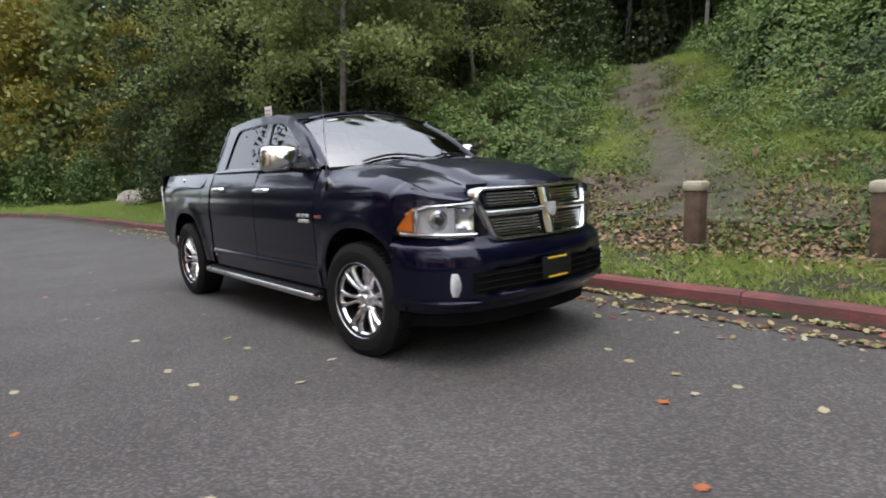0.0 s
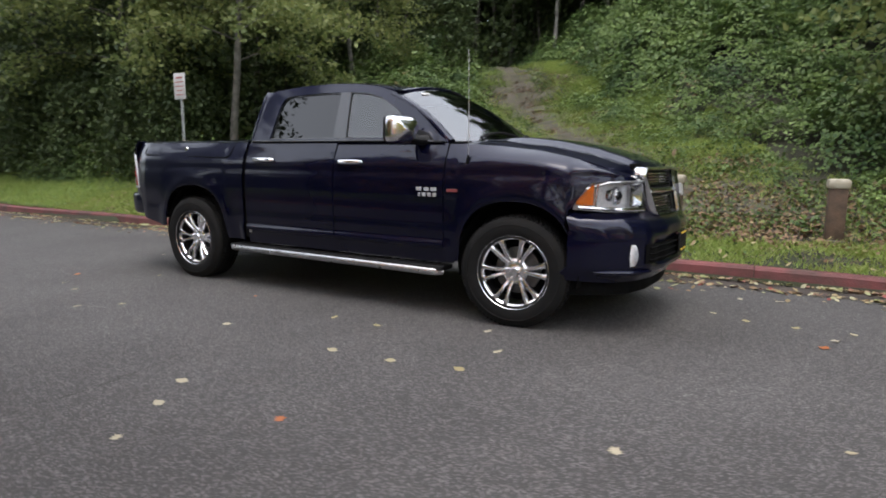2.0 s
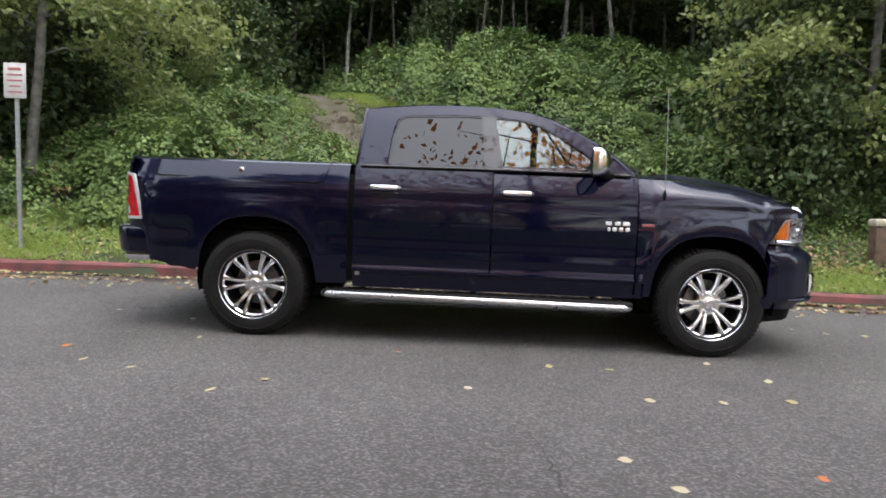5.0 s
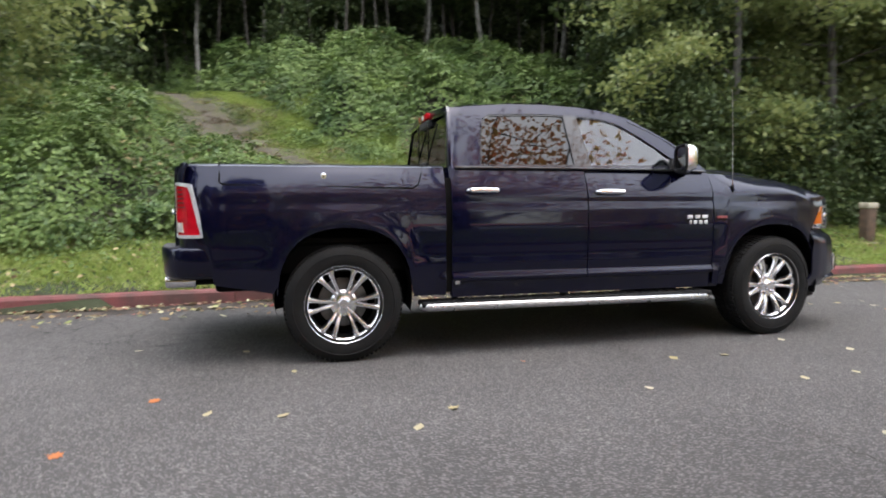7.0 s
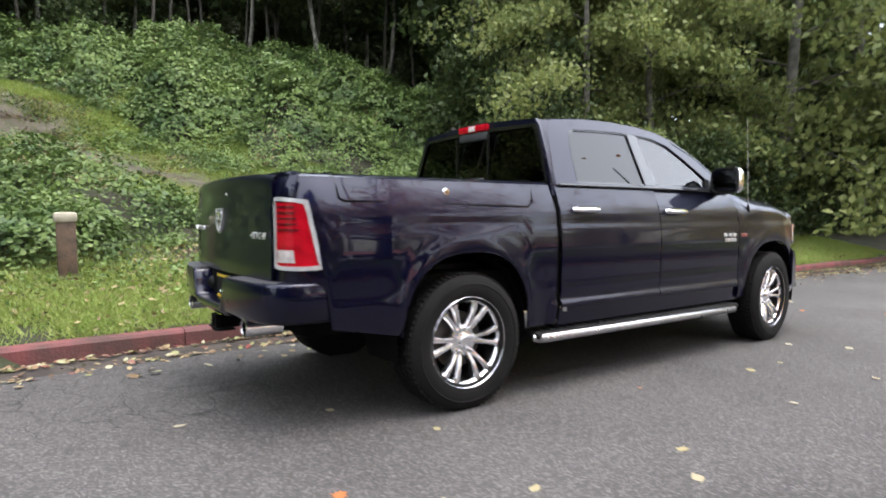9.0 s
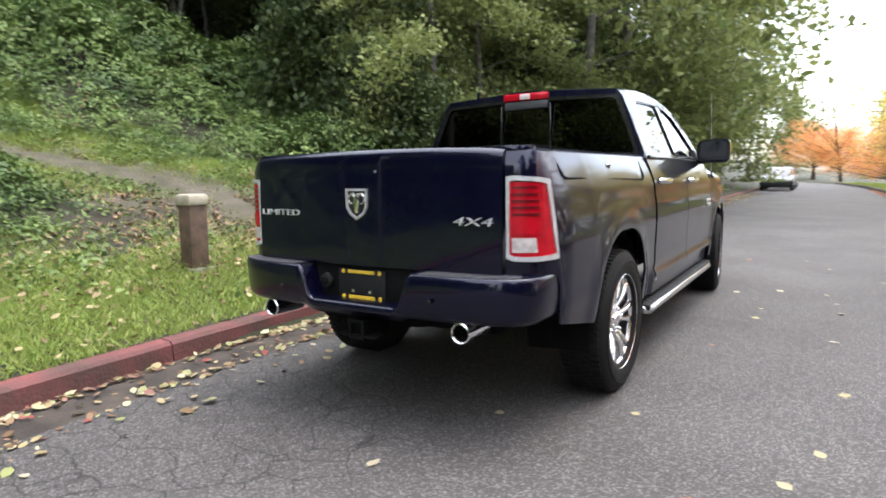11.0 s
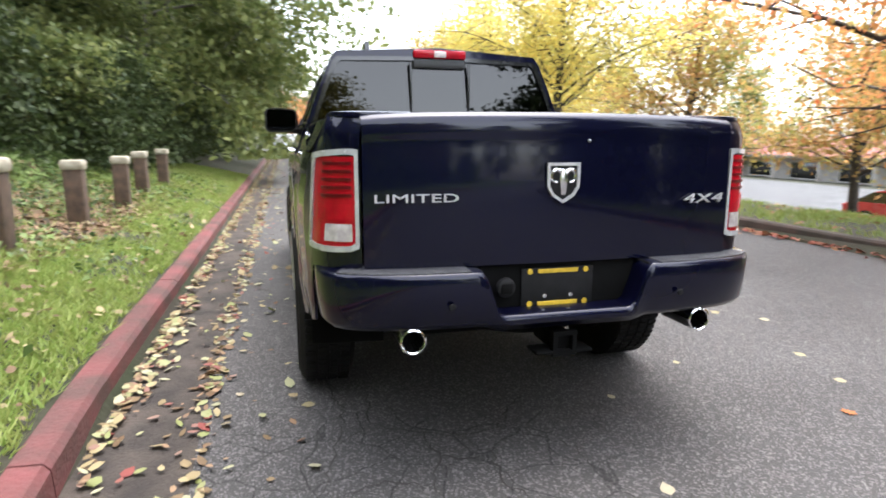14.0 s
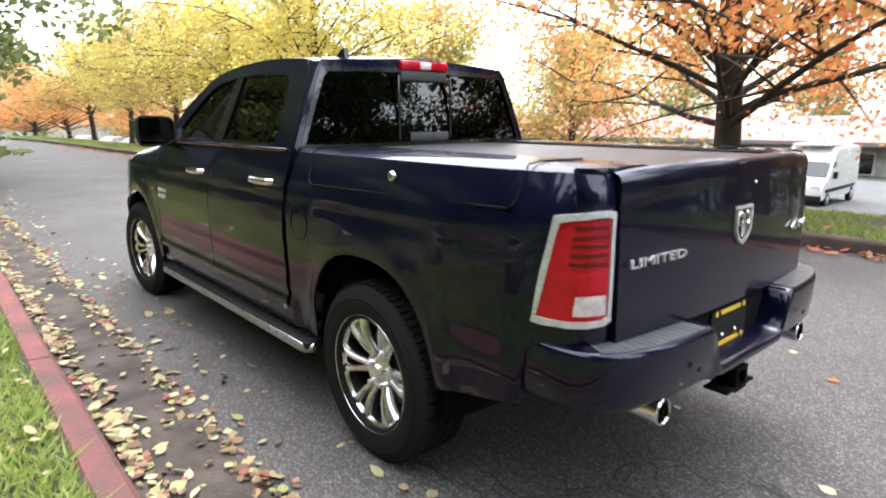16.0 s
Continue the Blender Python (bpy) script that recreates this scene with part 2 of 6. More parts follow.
M_BOWL = mat("lamp_bowl", (0.88, 0.88, 0.90), 0.30, 0.15, color2=(0.66, 0.66, 0.69), scale=40, rough_var=0.1)
M_MIRROR = mat("mirror_glass", (0.12, 0.125, 0.13), 0.03, 1.0, scale=5, rough_var=0.01)
M_BADGERED = mat("red_badge", (0.26, 0.06, 0.06), 0.4)
M_COVER = mat("bed_cover_vinyl", (0.016, 0.016, 0.018), 0.38, scale=14, bump=0.15, fine=300, rough_var=0.05)
M_PAD = mat("grey_step_pad", (0.075, 0.075, 0.082), 0.5, scale=20, bump=0.3, fine=200)
M_DISC = mat("brake_disc_steel", (0.18, 0.175, 0.17), 0.45, 0.8, scale=20)


# ---- mesh helpers ----
def finish(me, angle=35):
    me.polygons.foreach_set("use_smooth", [True] * len(me.polygons))
    me.set_sharp_from_angle(angle=radians(angle))


def part(name, bm, material, parent=None, label="", angle=35):
    me = bpy.data.meshes.new(name)
    bmesh.ops.recalc_face_normals(bm, faces=bm.faces)
    bm.to_mesh(me)
    bm.free()
    me.materials.append(material)
    finish(me, angle)
    ob = new(name, me)
    if parent is not None:
        ob.parent = parent
    if label:
        ob["label"] = label
    return ob


def sheet(fn, nu, nv, bm=None, thick=0.0, close=False):
    """A grid of points fn(u, v), u and v from 0 to 1."""
    bm = bm or bmesh.new()
    vs = [[bm.verts.new(fn(i / nu, j / nv)) for j in range(nv + 1)] for i in range(nu + 1)]
    fs = []
    for i in range(nu):
        for j in range(nv):
            fs.append(bm.faces.new((vs[i][j], vs[i + 1][j], vs[i + 1][j + 1], vs[i][j + 1])))
    if thick:
        bmesh.ops.recalc_face_normals(bm, faces=fs)
        bmesh.ops.solidify(bm, geom=fs, thickness=thick)
    return bm


def box(c, s, bevel=0.0, bm=None, m=None, seg=2):
    bm = bm or bmesh.new()
    r = bmesh.ops.create_cube(bm, size=1.0, matrix=(m or Matrix()) @ Matrix.Translation(c) @ Matrix.Diagonal((*s, 1)))
    if bevel:
        es = {e for v in r["verts"] for e in v.link_edges}
        bmesh.ops.bevel(bm, geom=list(es), offset=bevel, segments=seg, affect='EDGES', profile=0.5)
    return bm


def tube(pts, radius, n=10, bm=None, caps=True, flat=1.0):
    """A round bar along the points; radius is a number or one for each point."""
    bm = bm or bmesh.new()
    pts = [Vector(p) for p in pts]
    rad = radius if isinstance(radius, (list, tuple)) else [radius] * len(pts)
    rings, up = [], Vector((0, 0, 1))
    for i, p in enumerate(pts):
        d = (pts[min(i + 1, len(pts) - 1)] - pts[max(i - 1, 0)]).normalized()
        ref = up if abs(d.z) < 0.9 else Vector((1, 0, 0))
        a = d.cross(ref).normalized()
        b = a.cross(d).normalized()
        rings.append([bm.verts.new(p + rad[i] * (a * math.cos(2 * math.pi * k / n) + b * flat * math.sin(2 * math.pi * k / n))) for k in range(n)])
    for r0, r1 in zip(rings, rings[1:]):
        for k in range(n):
            bm.faces.new((r0[k], r0[(k + 1) % n], r1[(k + 1) % n], r1[k]))
    if caps:
        bm.faces.new(rings[0][::-1])
        bm.faces.new(rings[-1])
    return bm


def lathe(profile, n=40, m=None, bm=None, closed=False):
    """Profile of (r, h) turned round the y axis, h along y."""
    bm = bm or bmesh.new()
    m = m or Matrix()
    rings = []
    for k in range(n):
        a = 2 * math.pi * k / n
        rings.append([bm.verts.new(m @ Vector((r * math.cos(a), h, r * math.sin(a)))) for r, h in profile])
    cnt = len(profile)
    for k in range(n):
        r0, r1 = rings[k], rings[(k + 1) % n]
        for j in range(cnt if closed else cnt - 1):
            bm.faces.new((r0[j], r0[(j + 1) % cnt], r1[(j + 1) % cnt], r1[j]))
    return bm


def prism(poly, depth, place, bm=None, bevel=0.0):
    """A flat polygon of (a, b) pushed out by depth; place(a, b, d) gives its points."""
    bm = bm or bmesh.new()
    lo = [bm.verts.new(place(a, b, 0.0)) for a, b in poly]
    hi = [bm.verts.new(place(a, b, depth)) for a, b in poly]
    n = len(poly)
    top = bm.faces.new(hi)
    bm.faces.new(lo[::-1])
    for k in range(n):
        bm.faces.new((lo[k], lo[(k + 1) % n], hi[(k + 1) % n], hi[k]))
    if bevel:
        bmesh.ops.bevel(bm, geom=list(top.edges), offset=bevel, segments=2, affect='EDGES', profile=0.5)
    return bm


def band(outer, inner, depth, place, bm=None, closed=True):
    """A frame between two outlines with the same number of points."""
    bm = bm or bmesh.new()
    n = len(outer)
    rows = [[bm.verts.new(place(a, b, d)) for a, b in line] for line, d in ((outer, 0.0), (outer, depth), (inner, depth), (inner, 0.0))]
    for k in range(n if closed else n - 1):
        j = (k + 1) % n
        for r in range(4):
            bm.faces.new((rows[r][k], rows[r][j], rows[(r + 1) % 4][j], rows[(r + 1) % 4][k]))
    if not closed:
        bm.faces.new([rows[r][0] for r in range(4)])
        bm.faces.new([rows[r][-1] for r in range(3, -1, -1)])
    return bm


def quads_mesh(name, verts, k, material):
    """One mesh of many separate faces of k corners each; verts is an array (n * k, 3)."""
    nf = len(verts) // k
    me = bpy.data.meshes.new(name)
    me.vertices.add(len(verts))
    me.vertices.foreach_set("co", np.ascontiguousarray(verts, dtype=np.float32).ravel())
    me.loops.add(nf * k)
    me.loops.foreach_set("vertex_index", np.arange(nf * k, dtype=np.int32))
    me.polygons.add(nf)
    me.polygons.foreach_set("loop_start", np.arange(0, nf * k, k, dtype=np.int32))
    me.update(calc_edges=True)
    me.materials.append(material)
    return me


def leaf_faces(pos, size, rng, normal=None, spread=1.0, ratio=0.62):
    """Leaf-shaped faces (five corners) at the positions; normal: preferred facing, loosened by spread."""
    n = len(pos)
    nr = rng.normal(size=(n, 3)) * spread
    if normal is not None:
        nr = nr + normal
    nr /= np.linalg.norm(nr, axis=1)[:, None] + 1e-9
    a = np.cross(nr, rng.normal(size=(n, 3)))
    a /= np.linalg.norm(a, axis=1)[:, None] + 1e-9
    b = np.cross(nr, a)
    s = (size * rng.uniform(0.6, 1.3, n))[:, None]
    w = s * ratio * 0.5
    bend = nr * s * 0.12
    return np.stack([pos - a * s * 0.5, pos - a * s * 0.12 + b * w, pos + a * s * 0.5 - bend, pos - a * s * 0.12 - b * w], 1).reshape(-1, 3)


def ovate_faces(pos, size, q, spread=0.28):
    """Fallen leaves, six corners each, lying nearly flat with curled tips."""
    n = len(pos)
    nr = q.normal(size=(n, 3)) * spread + np.array([0, 0, 1.0])
    nr /= np.linalg.norm(nr, axis=1)[:, None]
    a = np.cross(nr, q.normal(size=(n, 3)))
    a /= np.linalg.norm(a, axis=1)[:, None] + 1e-9
    b = np.cross(nr, a)
    s = (size * q.uniform(0.7, 1.25, n))[:, None]
    w = s * q.uniform(0.28, 0.42, n)[:, None]
    c = nr * s * q.uniform(-0.03, 0.12, n)[:, None]
    return np.stack([pos - a * s * 0.5, pos - a * s * 0.22 + b * w * 0.9 + c * 0.6, pos + a * s * 0.15 + b * w * 0.85 + c, pos + a * s * 0.55 + c * 1.3, pos + a * s * 0.15 - b * w * 0.85 + c * 0.3, pos - a * s * 0.22 - b * w * 0.9], 1).reshape(-1, 3)


def ring_loft(outer, inner, profile, place):
    """A closed moulding between two outlines; profile: (share of the way in, depth)."""
    bm = bmesh.new()
    rows = [[bm.verts.new(place(a + (c - a) * f, b + (d - b) * f, h)) for (a, b), (c, d) in zip(outer, inner)] for f, h in profile]
    n = len(outer)
    for r0, r1 in zip(rows, rows[1:]):
        for k in range(n):
            bm.faces.new((r0[k], r0[(k + 1) % n], r1[(k + 1) % n], r1[k]))
    return bm


def font_mesh(text, size, extrude, place, name, material, parent=None, label="", align='CENTER', shear=0.0, width=1.0):
    cu = bpy.data.curves.new(name, 'FONT')
    cu.body, cu.size, cu.extrude, cu.align_x, cu.align_y, cu.shear = text, size, extrude, align, 'CENTER', shear
    cu.resolution_u = 3
    tmp = new("tmp", cu)
    bpy.context.view_layer.update()
    me = bpy.data.meshes.new_from_object(tmp)
    bpy.data.objects.remove(tmp)
    me.materials.clear()
    me.materials.append(material)
    me.transform(Matrix.Diagonal((width, 1, 1, 1)))
    me.transform(place)
    ob = new(name, me)
    if parent is not None:
        ob.parent = parent
    if label:
        ob["label"] = label
    return ob


# ---- the lie of the land ----
KN_Y = np.array([1.9, 2.1, 3.2, 4.2, 5.5, 7.0, 10.4, 12.0, 14.0, 15.5, 18.0, 30.0, 60.0, 200.0])
KN_Z = np.array([0.10, 0.13, 0.37, 0.58, 0.98, 1.42, 2.30, 2.85, 4.0, 4.5, 4.7, 4.8, 6.0, 9.0])
TRAIL_Y = np.array([3.6, 5.0, 6.5, 8.5, 10.4, 13.0, 16.0, 20.0])
TRAIL_X = np.array([3.6, 2.8, 1.95, 0.65, -0.85, -2.5, -4.6, -7.6])
KL_X = np.array([-60.0, -45.0, -34.0, -28.0, -22.0, -14.0, -6.0, -3.0, -0.5, 45.0, 60.0, 80.0])
KL_Y = np.array([-24.0, -11.0, -3.2, -0.2, 1.0, 1.40, 1.58, 1.75, 1.92, 1.95, 3.5, 9.0])
KR_X = np.array([-60.0, -45.0, -30.0, -15.0, 8.0, 20.0, 45.0, 60.0, 80.0])
KR_Y = np.array([-36.0, -21.0, -11.0, -6.5, -5.25, -4.9, -4.0, -2.4, 3.0])


def sstep(a, b, v):
    t = np.clip((v - a) / (b - a), 0, 1)
    return t * t * (3 - 2 * t)


def left_edge(x):
    return np.interp(x, KL_X, KL_Y)


def right_edge(x):
    return np.interp(x, KR_X, KR_Y)


def trail_off(x, y):
    """How far a place lies from the middle of the trail, to the right positive."""
    return x - np.interp(y, TRAIL_Y, TRAIL_X)


def height(x, y):
    """Ground level beside the road."""
    x, y = np.asarray(x, float), np.asarray(y, float)
    d = y - left_edge(x)
    up = np.interp(d + 1.92, KN_Y, KN_Z)
    far = 1 - 0.75 * sstep(-11, -22, x) - 0.0 * x
    up = 0.12 + (up - 0.12) * far
    off = trail_off(x, y)
    up = up + 0.85 * sstep(2.4, 5.0, off) * sstep(8.0, 12.0, y) * sstep(13, 5, x) * sstep(30, 20, y)
    up = up + 0.17 * np.exp(-((x - 0.9) / 1.7) ** 2 - ((y - 3.25) / 0.7) ** 2)
    up = up - 0.06 * sstep(1.5, 0.4, np.abs(off)) * sstep(3.6, 5.0, y)
    r = right_edge(x) - y
    down = np.interp(r, [0, 0.2, 2.5, 4.6, 5.5, 10, 18, 60, 400], [0.08, 0.10, 0.06, -0.30, -0.55, -1.5, -2.2, -3.5, -4.0])
    mid = -0.12
    return np.where(d > 0, up, np.where(r > 0, down, mid))


# ---- ground, road, kerbs ----
def ground_sheet():
    xs = np.concatenate([np.linspace(-400, -62, 10), np.linspace(-60, -12, 40), np.linspace(-11.7, 16, 93), np.linspace(16.6, 80, 60), np.linspace(95, 500, 10)])
    ys = np.concatenate([np.linspace(-400, -60, 10), np.linspace(-56, -12, 30), np.linspace(-11.6, 1.2, 33), np.linspace(1.4, 16, 74), np.linspace(16.6, 60, 40), np.linspace(75, 400, 8)])
    gx, gy = np.meshgrid(xs, ys, indexing="ij")
    gz = height(gx, gy)
    bm = bmesh.new()
    vs = [[bm.verts.new((gx[i, j], gy[i, j], gz[i, j])) for j in range(len(ys))] for i in range(len(xs))]
    for i in range(len(xs) - 1):
        for j in range(len(ys) - 1):
            bm.faces.new((vs[i][j], vs[i + 1][j], vs[i + 1][j + 1], vs[i][j + 1]))
    return bm


tagged(part("ground", ground_sheet(), M_SOIL), "brown leaf-strewn earth of the wooded bank and verges", "ground", kind="structure")


def strip(edge_a, edge_b, za, zb, x0, x1, n, m):
    def fn(u, v):
        x = x0 + (x1 - x0) * u
        a, b = float(edge_a(x)), float(edge_b(x))
        return (x, a + (b - a) * v, za + (zb - za) * v)
    return sheet(fn, n, m)


road = part("road", strip(lambda x: right_edge(x) + 0.0, lambda x: left_edge(x) - 0.45, -0.02, 0.0, -60, 80, 140, 6), M_ASPHALT)
tagged(road, "grey worn asphalt road with fine cracks", "road", kind="structure")
gut = part("gutter", strip(lambda x: left_edge(x) - 0.45, lambda x: left_edge(x) + 0.01, 0.001, -0.006, -60, 80, 140, 3), M_GUTTER)
tagged(gut, "brown stained concrete gutter beside the red kerb", "gutter", kind="structure")


def kerb_run(name, label, edge, side, material, x0, x1, piece):
    """A kerb made of cast lengths with open joints."""
    root = tagged(new(name), label, "kerb", kind="structure")
    prof = [(0.0, -0.10), (0.015, 0.115), (0.04, 0.14), (0.15, 0.145), (0.165, 0.13), (0.165, -0.10)]
    x = x0
    k = 0
    while x < x1:
        xe = min(x + piece, x1)
        bm = bmesh.new()
        rings = []
        for i in range(5):
            px = x + 0.004 + (xe - x - 0.008) * i / 4
            wob = 0.006 * math.sin(px * 1.7) + 0.004 * math.sin(px * 5.3 + k)
            rings.append([bm.verts.new((px, float(edge(px)) + side * dy, z + (wob if z > 0 else 0))) for dy, z in prof])
        for r0, r1 in zip(rings, rings[1:]):
            for j in range(len(prof)):
                bm.faces.new((r0[j], r0[(j + 1) % 6], r1[(j + 1) % 6], r1[j]))
        bm.faces.new(rings[0])
        bm.faces.new(rings[-1][::-1])
        part("kerb_length", bm, material, root)
        x, k = xe, k + 1


# long open cracks in the asphalt
M_CRACK = mat("crack_dirt", (0.034, 0.031, 0.028), 0.95, scale=10)
CRACKS = [[(2.04, -0.70), (2.13, -0.83), (2.04, -1.25), (2.06, -1.54)], [(2.05, -2.66), (2.13, -3.06), (2.15, -3.35), (2.12, -3.55), (2.16, -3.85)],
          [(0.02, 0.90), (-0.17, 0.86), (-0.52, 0.81), (-0.84, 0.86), (-1.02, 0.90), (-1.30, 0.98)], [(-0.84, 0.86), (-0.71, 0.70), (-0.84, 0.50), (-0.91, 0.33), (-0.87, 0.14), (-0.98, 0.0), (-1.10, -0.10), (-1.32, -0.13)],
          [(-0.84, 0.50), (-1.06, 0.46), (-1.25, 0.54), (-1.42, 0.52)], [(-0.91, 0.33), (-1.12, 0.24), (-1.28, 0.28), (-1.45, 0.20)], [(-0.36, 0.67), (-0.55, 0.70), (-0.71, 0.70)], [(-0.87, 0.14), (-0.69, 0.02), (-0.55, -0.10)], [(-1.06, 0.46), (-1.12, 0.24)], [(-1.25, 0.54), (-1.20, 0.75), (-1.30, 0.98)]]
cbm = bmesh.new()
cr_ = random.Random(12)
for line in CRACKS:
    fine = []
    for (ax, ay), (bx_, by_) in zip(line, line[1:]):
        n = max(3, int(math.hypot(bx_ - ax, by_ - ay) / 0.035))
        for k in range(n):
            f = k / n
            fine.append((ax + (bx_ - ax) * f + cr_.gauss(0, 0.011), ay + (by_ - ay) * f + cr_.gauss(0, 0.011)))
    fine.append(line[-1])
    prev = None
    for i, (px, py) in enumerate(fine):
        qx, qy = fine[min(i + 1, len(fine) - 1)]
        ox, oy = fine[max(i - 1, 0)]
        d = Vector((qx - ox, qy - oy)).normalized()
        w = (0.0022 + 0.0050 * cr_.random() ** 2) * (0.35 + 0.65 * math.sin(math.pi * (i + 0.5) / len(fine)))
        z = -0.02 * float(sstep(1.5, -5.2, py)) + 0.0035
        pair = (cbm.verts.new((px - d.y * w, py + d.x * w, z)), cbm.verts.new((px + d.y * w, py - d.x * w, z)))
        if prev:
            cbm.faces.new((prev[0], prev[1], pair[1], pair[0]))
        prev = pair
tagged(part("road_cracks", cbm, M_CRACK), "dark open cracks running across the asphalt", "cracks", kind="structure")
kerb_run("kerb_left", "red-painted concrete kerb with worn, dirty paint", left_edge, 1, M_KERB, -40, 50, 3.0)
kerb_run("kerb_right", "weathered brown concrete kerb beside a grass verge", right_edge, -1, M_KERB2, -40, 60, 3.0)

# ---- the pickup truck: x ahead from the rear axle, y to its left ----
AXLE_F, AXLE_R = 3.569, 0.0
truck = tagged(new("pickup_truck"), "dark navy crew-cab pickup truck with chrome trim parked beside the kerb", "pickup truck")

PZ = ([0.30, 0.42, 0.56, 0.80, 0.95, 1.06, 1.14, 1.19, 1.22, 1.27, 1.32, 1.37], [0.925, 0.945, 0.965, 0.980, 0.985, 0.980, 0.971, 0.962, 0.953, 0.935, 0.916, 0.896])
PFX = ([3.4, 3.8, 4.0, 4.15, 4.25, 4.33, 4.40, 4.46, 4.50], [0.985, 0.975, 0.945, 0.895, 0.84, 0.74, 0.60, 0.40, 0.0])
PRX = ([-1.135, -1.105, -1.06, -1.0, -0.92, -0.80, -0.5], [0.79, 0.845, 0.890, 0.922, 0.948, 0.970, 0.985])


def side_y(x, z):
    """Half width of the painted side at a place along and up the truck."""
    p = float(np.interp(z, *PZ))
    cap = float(np.interp(x, *PFX)) if x > 2 else float(np.interp(x, *PRX))
    y = min(p, p + cap - 0.985)
    for cx in (AXLE_F, 0.02):
        r = math.hypot((x - cx) / 0.50, (z - 0.42) / 0.56)
        if z > 0.3:
            y += 0.014 * math.exp(-((r - 1.02) / 0.15) ** 2)
    # long crease above the sill and under the handles
    y += 0.006 * math.exp(-((z - 0.66) / 0.05) ** 2) - 0.005 * math.exp(-((z - 1.12) / 0.03) ** 2)
    y += 0.020 * float(sstep(0.606, 0.566, z)) * (1 if 0.7 < x < 3.05 else 0)
    return y


def arch(x, cx, a, top, base=0.42, e=2.5):
    t = abs(x - cx) / a
    return base + (top - base) * (1 - t ** e) ** (1 / e) if t < 1 else None


def body_panel(name, s, xl, xr, zb, zt, nu, nv, parent, label="", roll=0.0, material=None, inset=0.0):
    """A panel of the truck's side between two edges; zb and zt give its lower and upper edge."""
    def fn(u, v):
        z0 = zb(xl(0) + (xr(0) - xl(0)) * u)
        z1 = zt(xl(1) + (xr(1) - xl(1)) * u)
        z = z0 + (z1 - z0) * v
        x = xl(v) + (xr(v) - xl(v)) * u
        y = side_y(x, z)
        if roll:
            y -= (roll(x) if callable(roll) else roll) * max(0.0, (v - 0.7) / 0.3) ** 2.2
        return (x, s * (y - inset), z)
    return part(name, sheet(fn, nu, nv, thick=0.012), material or M_PAINT, parent, label)


def hood_edge_z(x):
    return float(np.interp(x, [2.99, 3.3, 3.7, 4.0, 4.2, 4.33, 4.42], [1.345, 1.335, 1.295, 1.235, 1.175, 1.125, 1.09]))


def hood_w(x):
    return min(0.80, float(np.interp(x, *PFX)) - 0.02)


def bed_bottom(x):
    a = arch(x, 0.02, 0.475, 0.95)
    return a if a is not None else float(np.interp(x, [-1.1, -0.90, -0.88, -0.5, 0.5, 0.74], [0.81, 0.81, 0.57, 0.50, 0.44, 0.44]))


def fender_bottom(x):
    a = arch(x, AXLE_F, 0.46, 0.93)
    if a is not None:
        return a
    return 0.44 if x < AXLE_F else 0.42


def fender_low(x):
    """The fender ends above the headlamp ahead of the wheel."""
    return fender_bottom(x) if x < 3.97 else float(np.interp(x, [3.97, 3.99, 4.11, 4.2, 4.42], [0.875, 0.895, 1.072, 1.085, 1.095]))


def text_place(x, y, z, facing):
    """facing: 'right', 'left' or 'rear' side of the truck."""
    m = {"right": ((1, 0, 0), (0, 0, 1), (0, -1, 0)), "left": ((-1, 0, 0), (0, 0, 1), (0, 1, 0)), "rear": ((0, -1, 0), (0, 0, 1), (-1, 0, 0))}[facing]
    r = Matrix((m[0], m[1], m[2])).transposed().to_4x4()
    return Matrix.Translation((x, y, z)) @ r


def seam(pts, name, parent, r=0.0035, material=None):
    return part(name, tube(pts, r, 5), material or M_UNDER, parent)


def yg(z):
    """Half width of the cab above the belt line."""
    return 0.895 - (z - 1.365) * 0.40 - 0.10 * max(0.0, z - 1.74) ** 1.2


GREEN_OUT = [(0.815, 1.362), (0.825, 1.48), (0.848, 1.60), (0.868, 1.71), (0.892, 1.79), (0.945, 1.852), (1.3, 1.884), (1.6, 1.889), (1.9, 1.876), (2.15, 1.844), (2.36, 1.782), (2.55, 1.672), (2.72, 1.548), (2.88, 1.42), (2.97, 1.362)]
GREEN_IN = [(1.03, 1.395), (1.038, 1.48), (1.05, 1.60), (1.066, 1.70), (1.09, 1.762), (1.14, 1.793), (1.35, 1.803), (1.6, 1.81), (1.88, 1.803), (2.08, 1.785), (2.24, 1.74), (2.42, 1.635), (2.58, 1.525), (2.70, 1.44), (2.765, 1.395)]


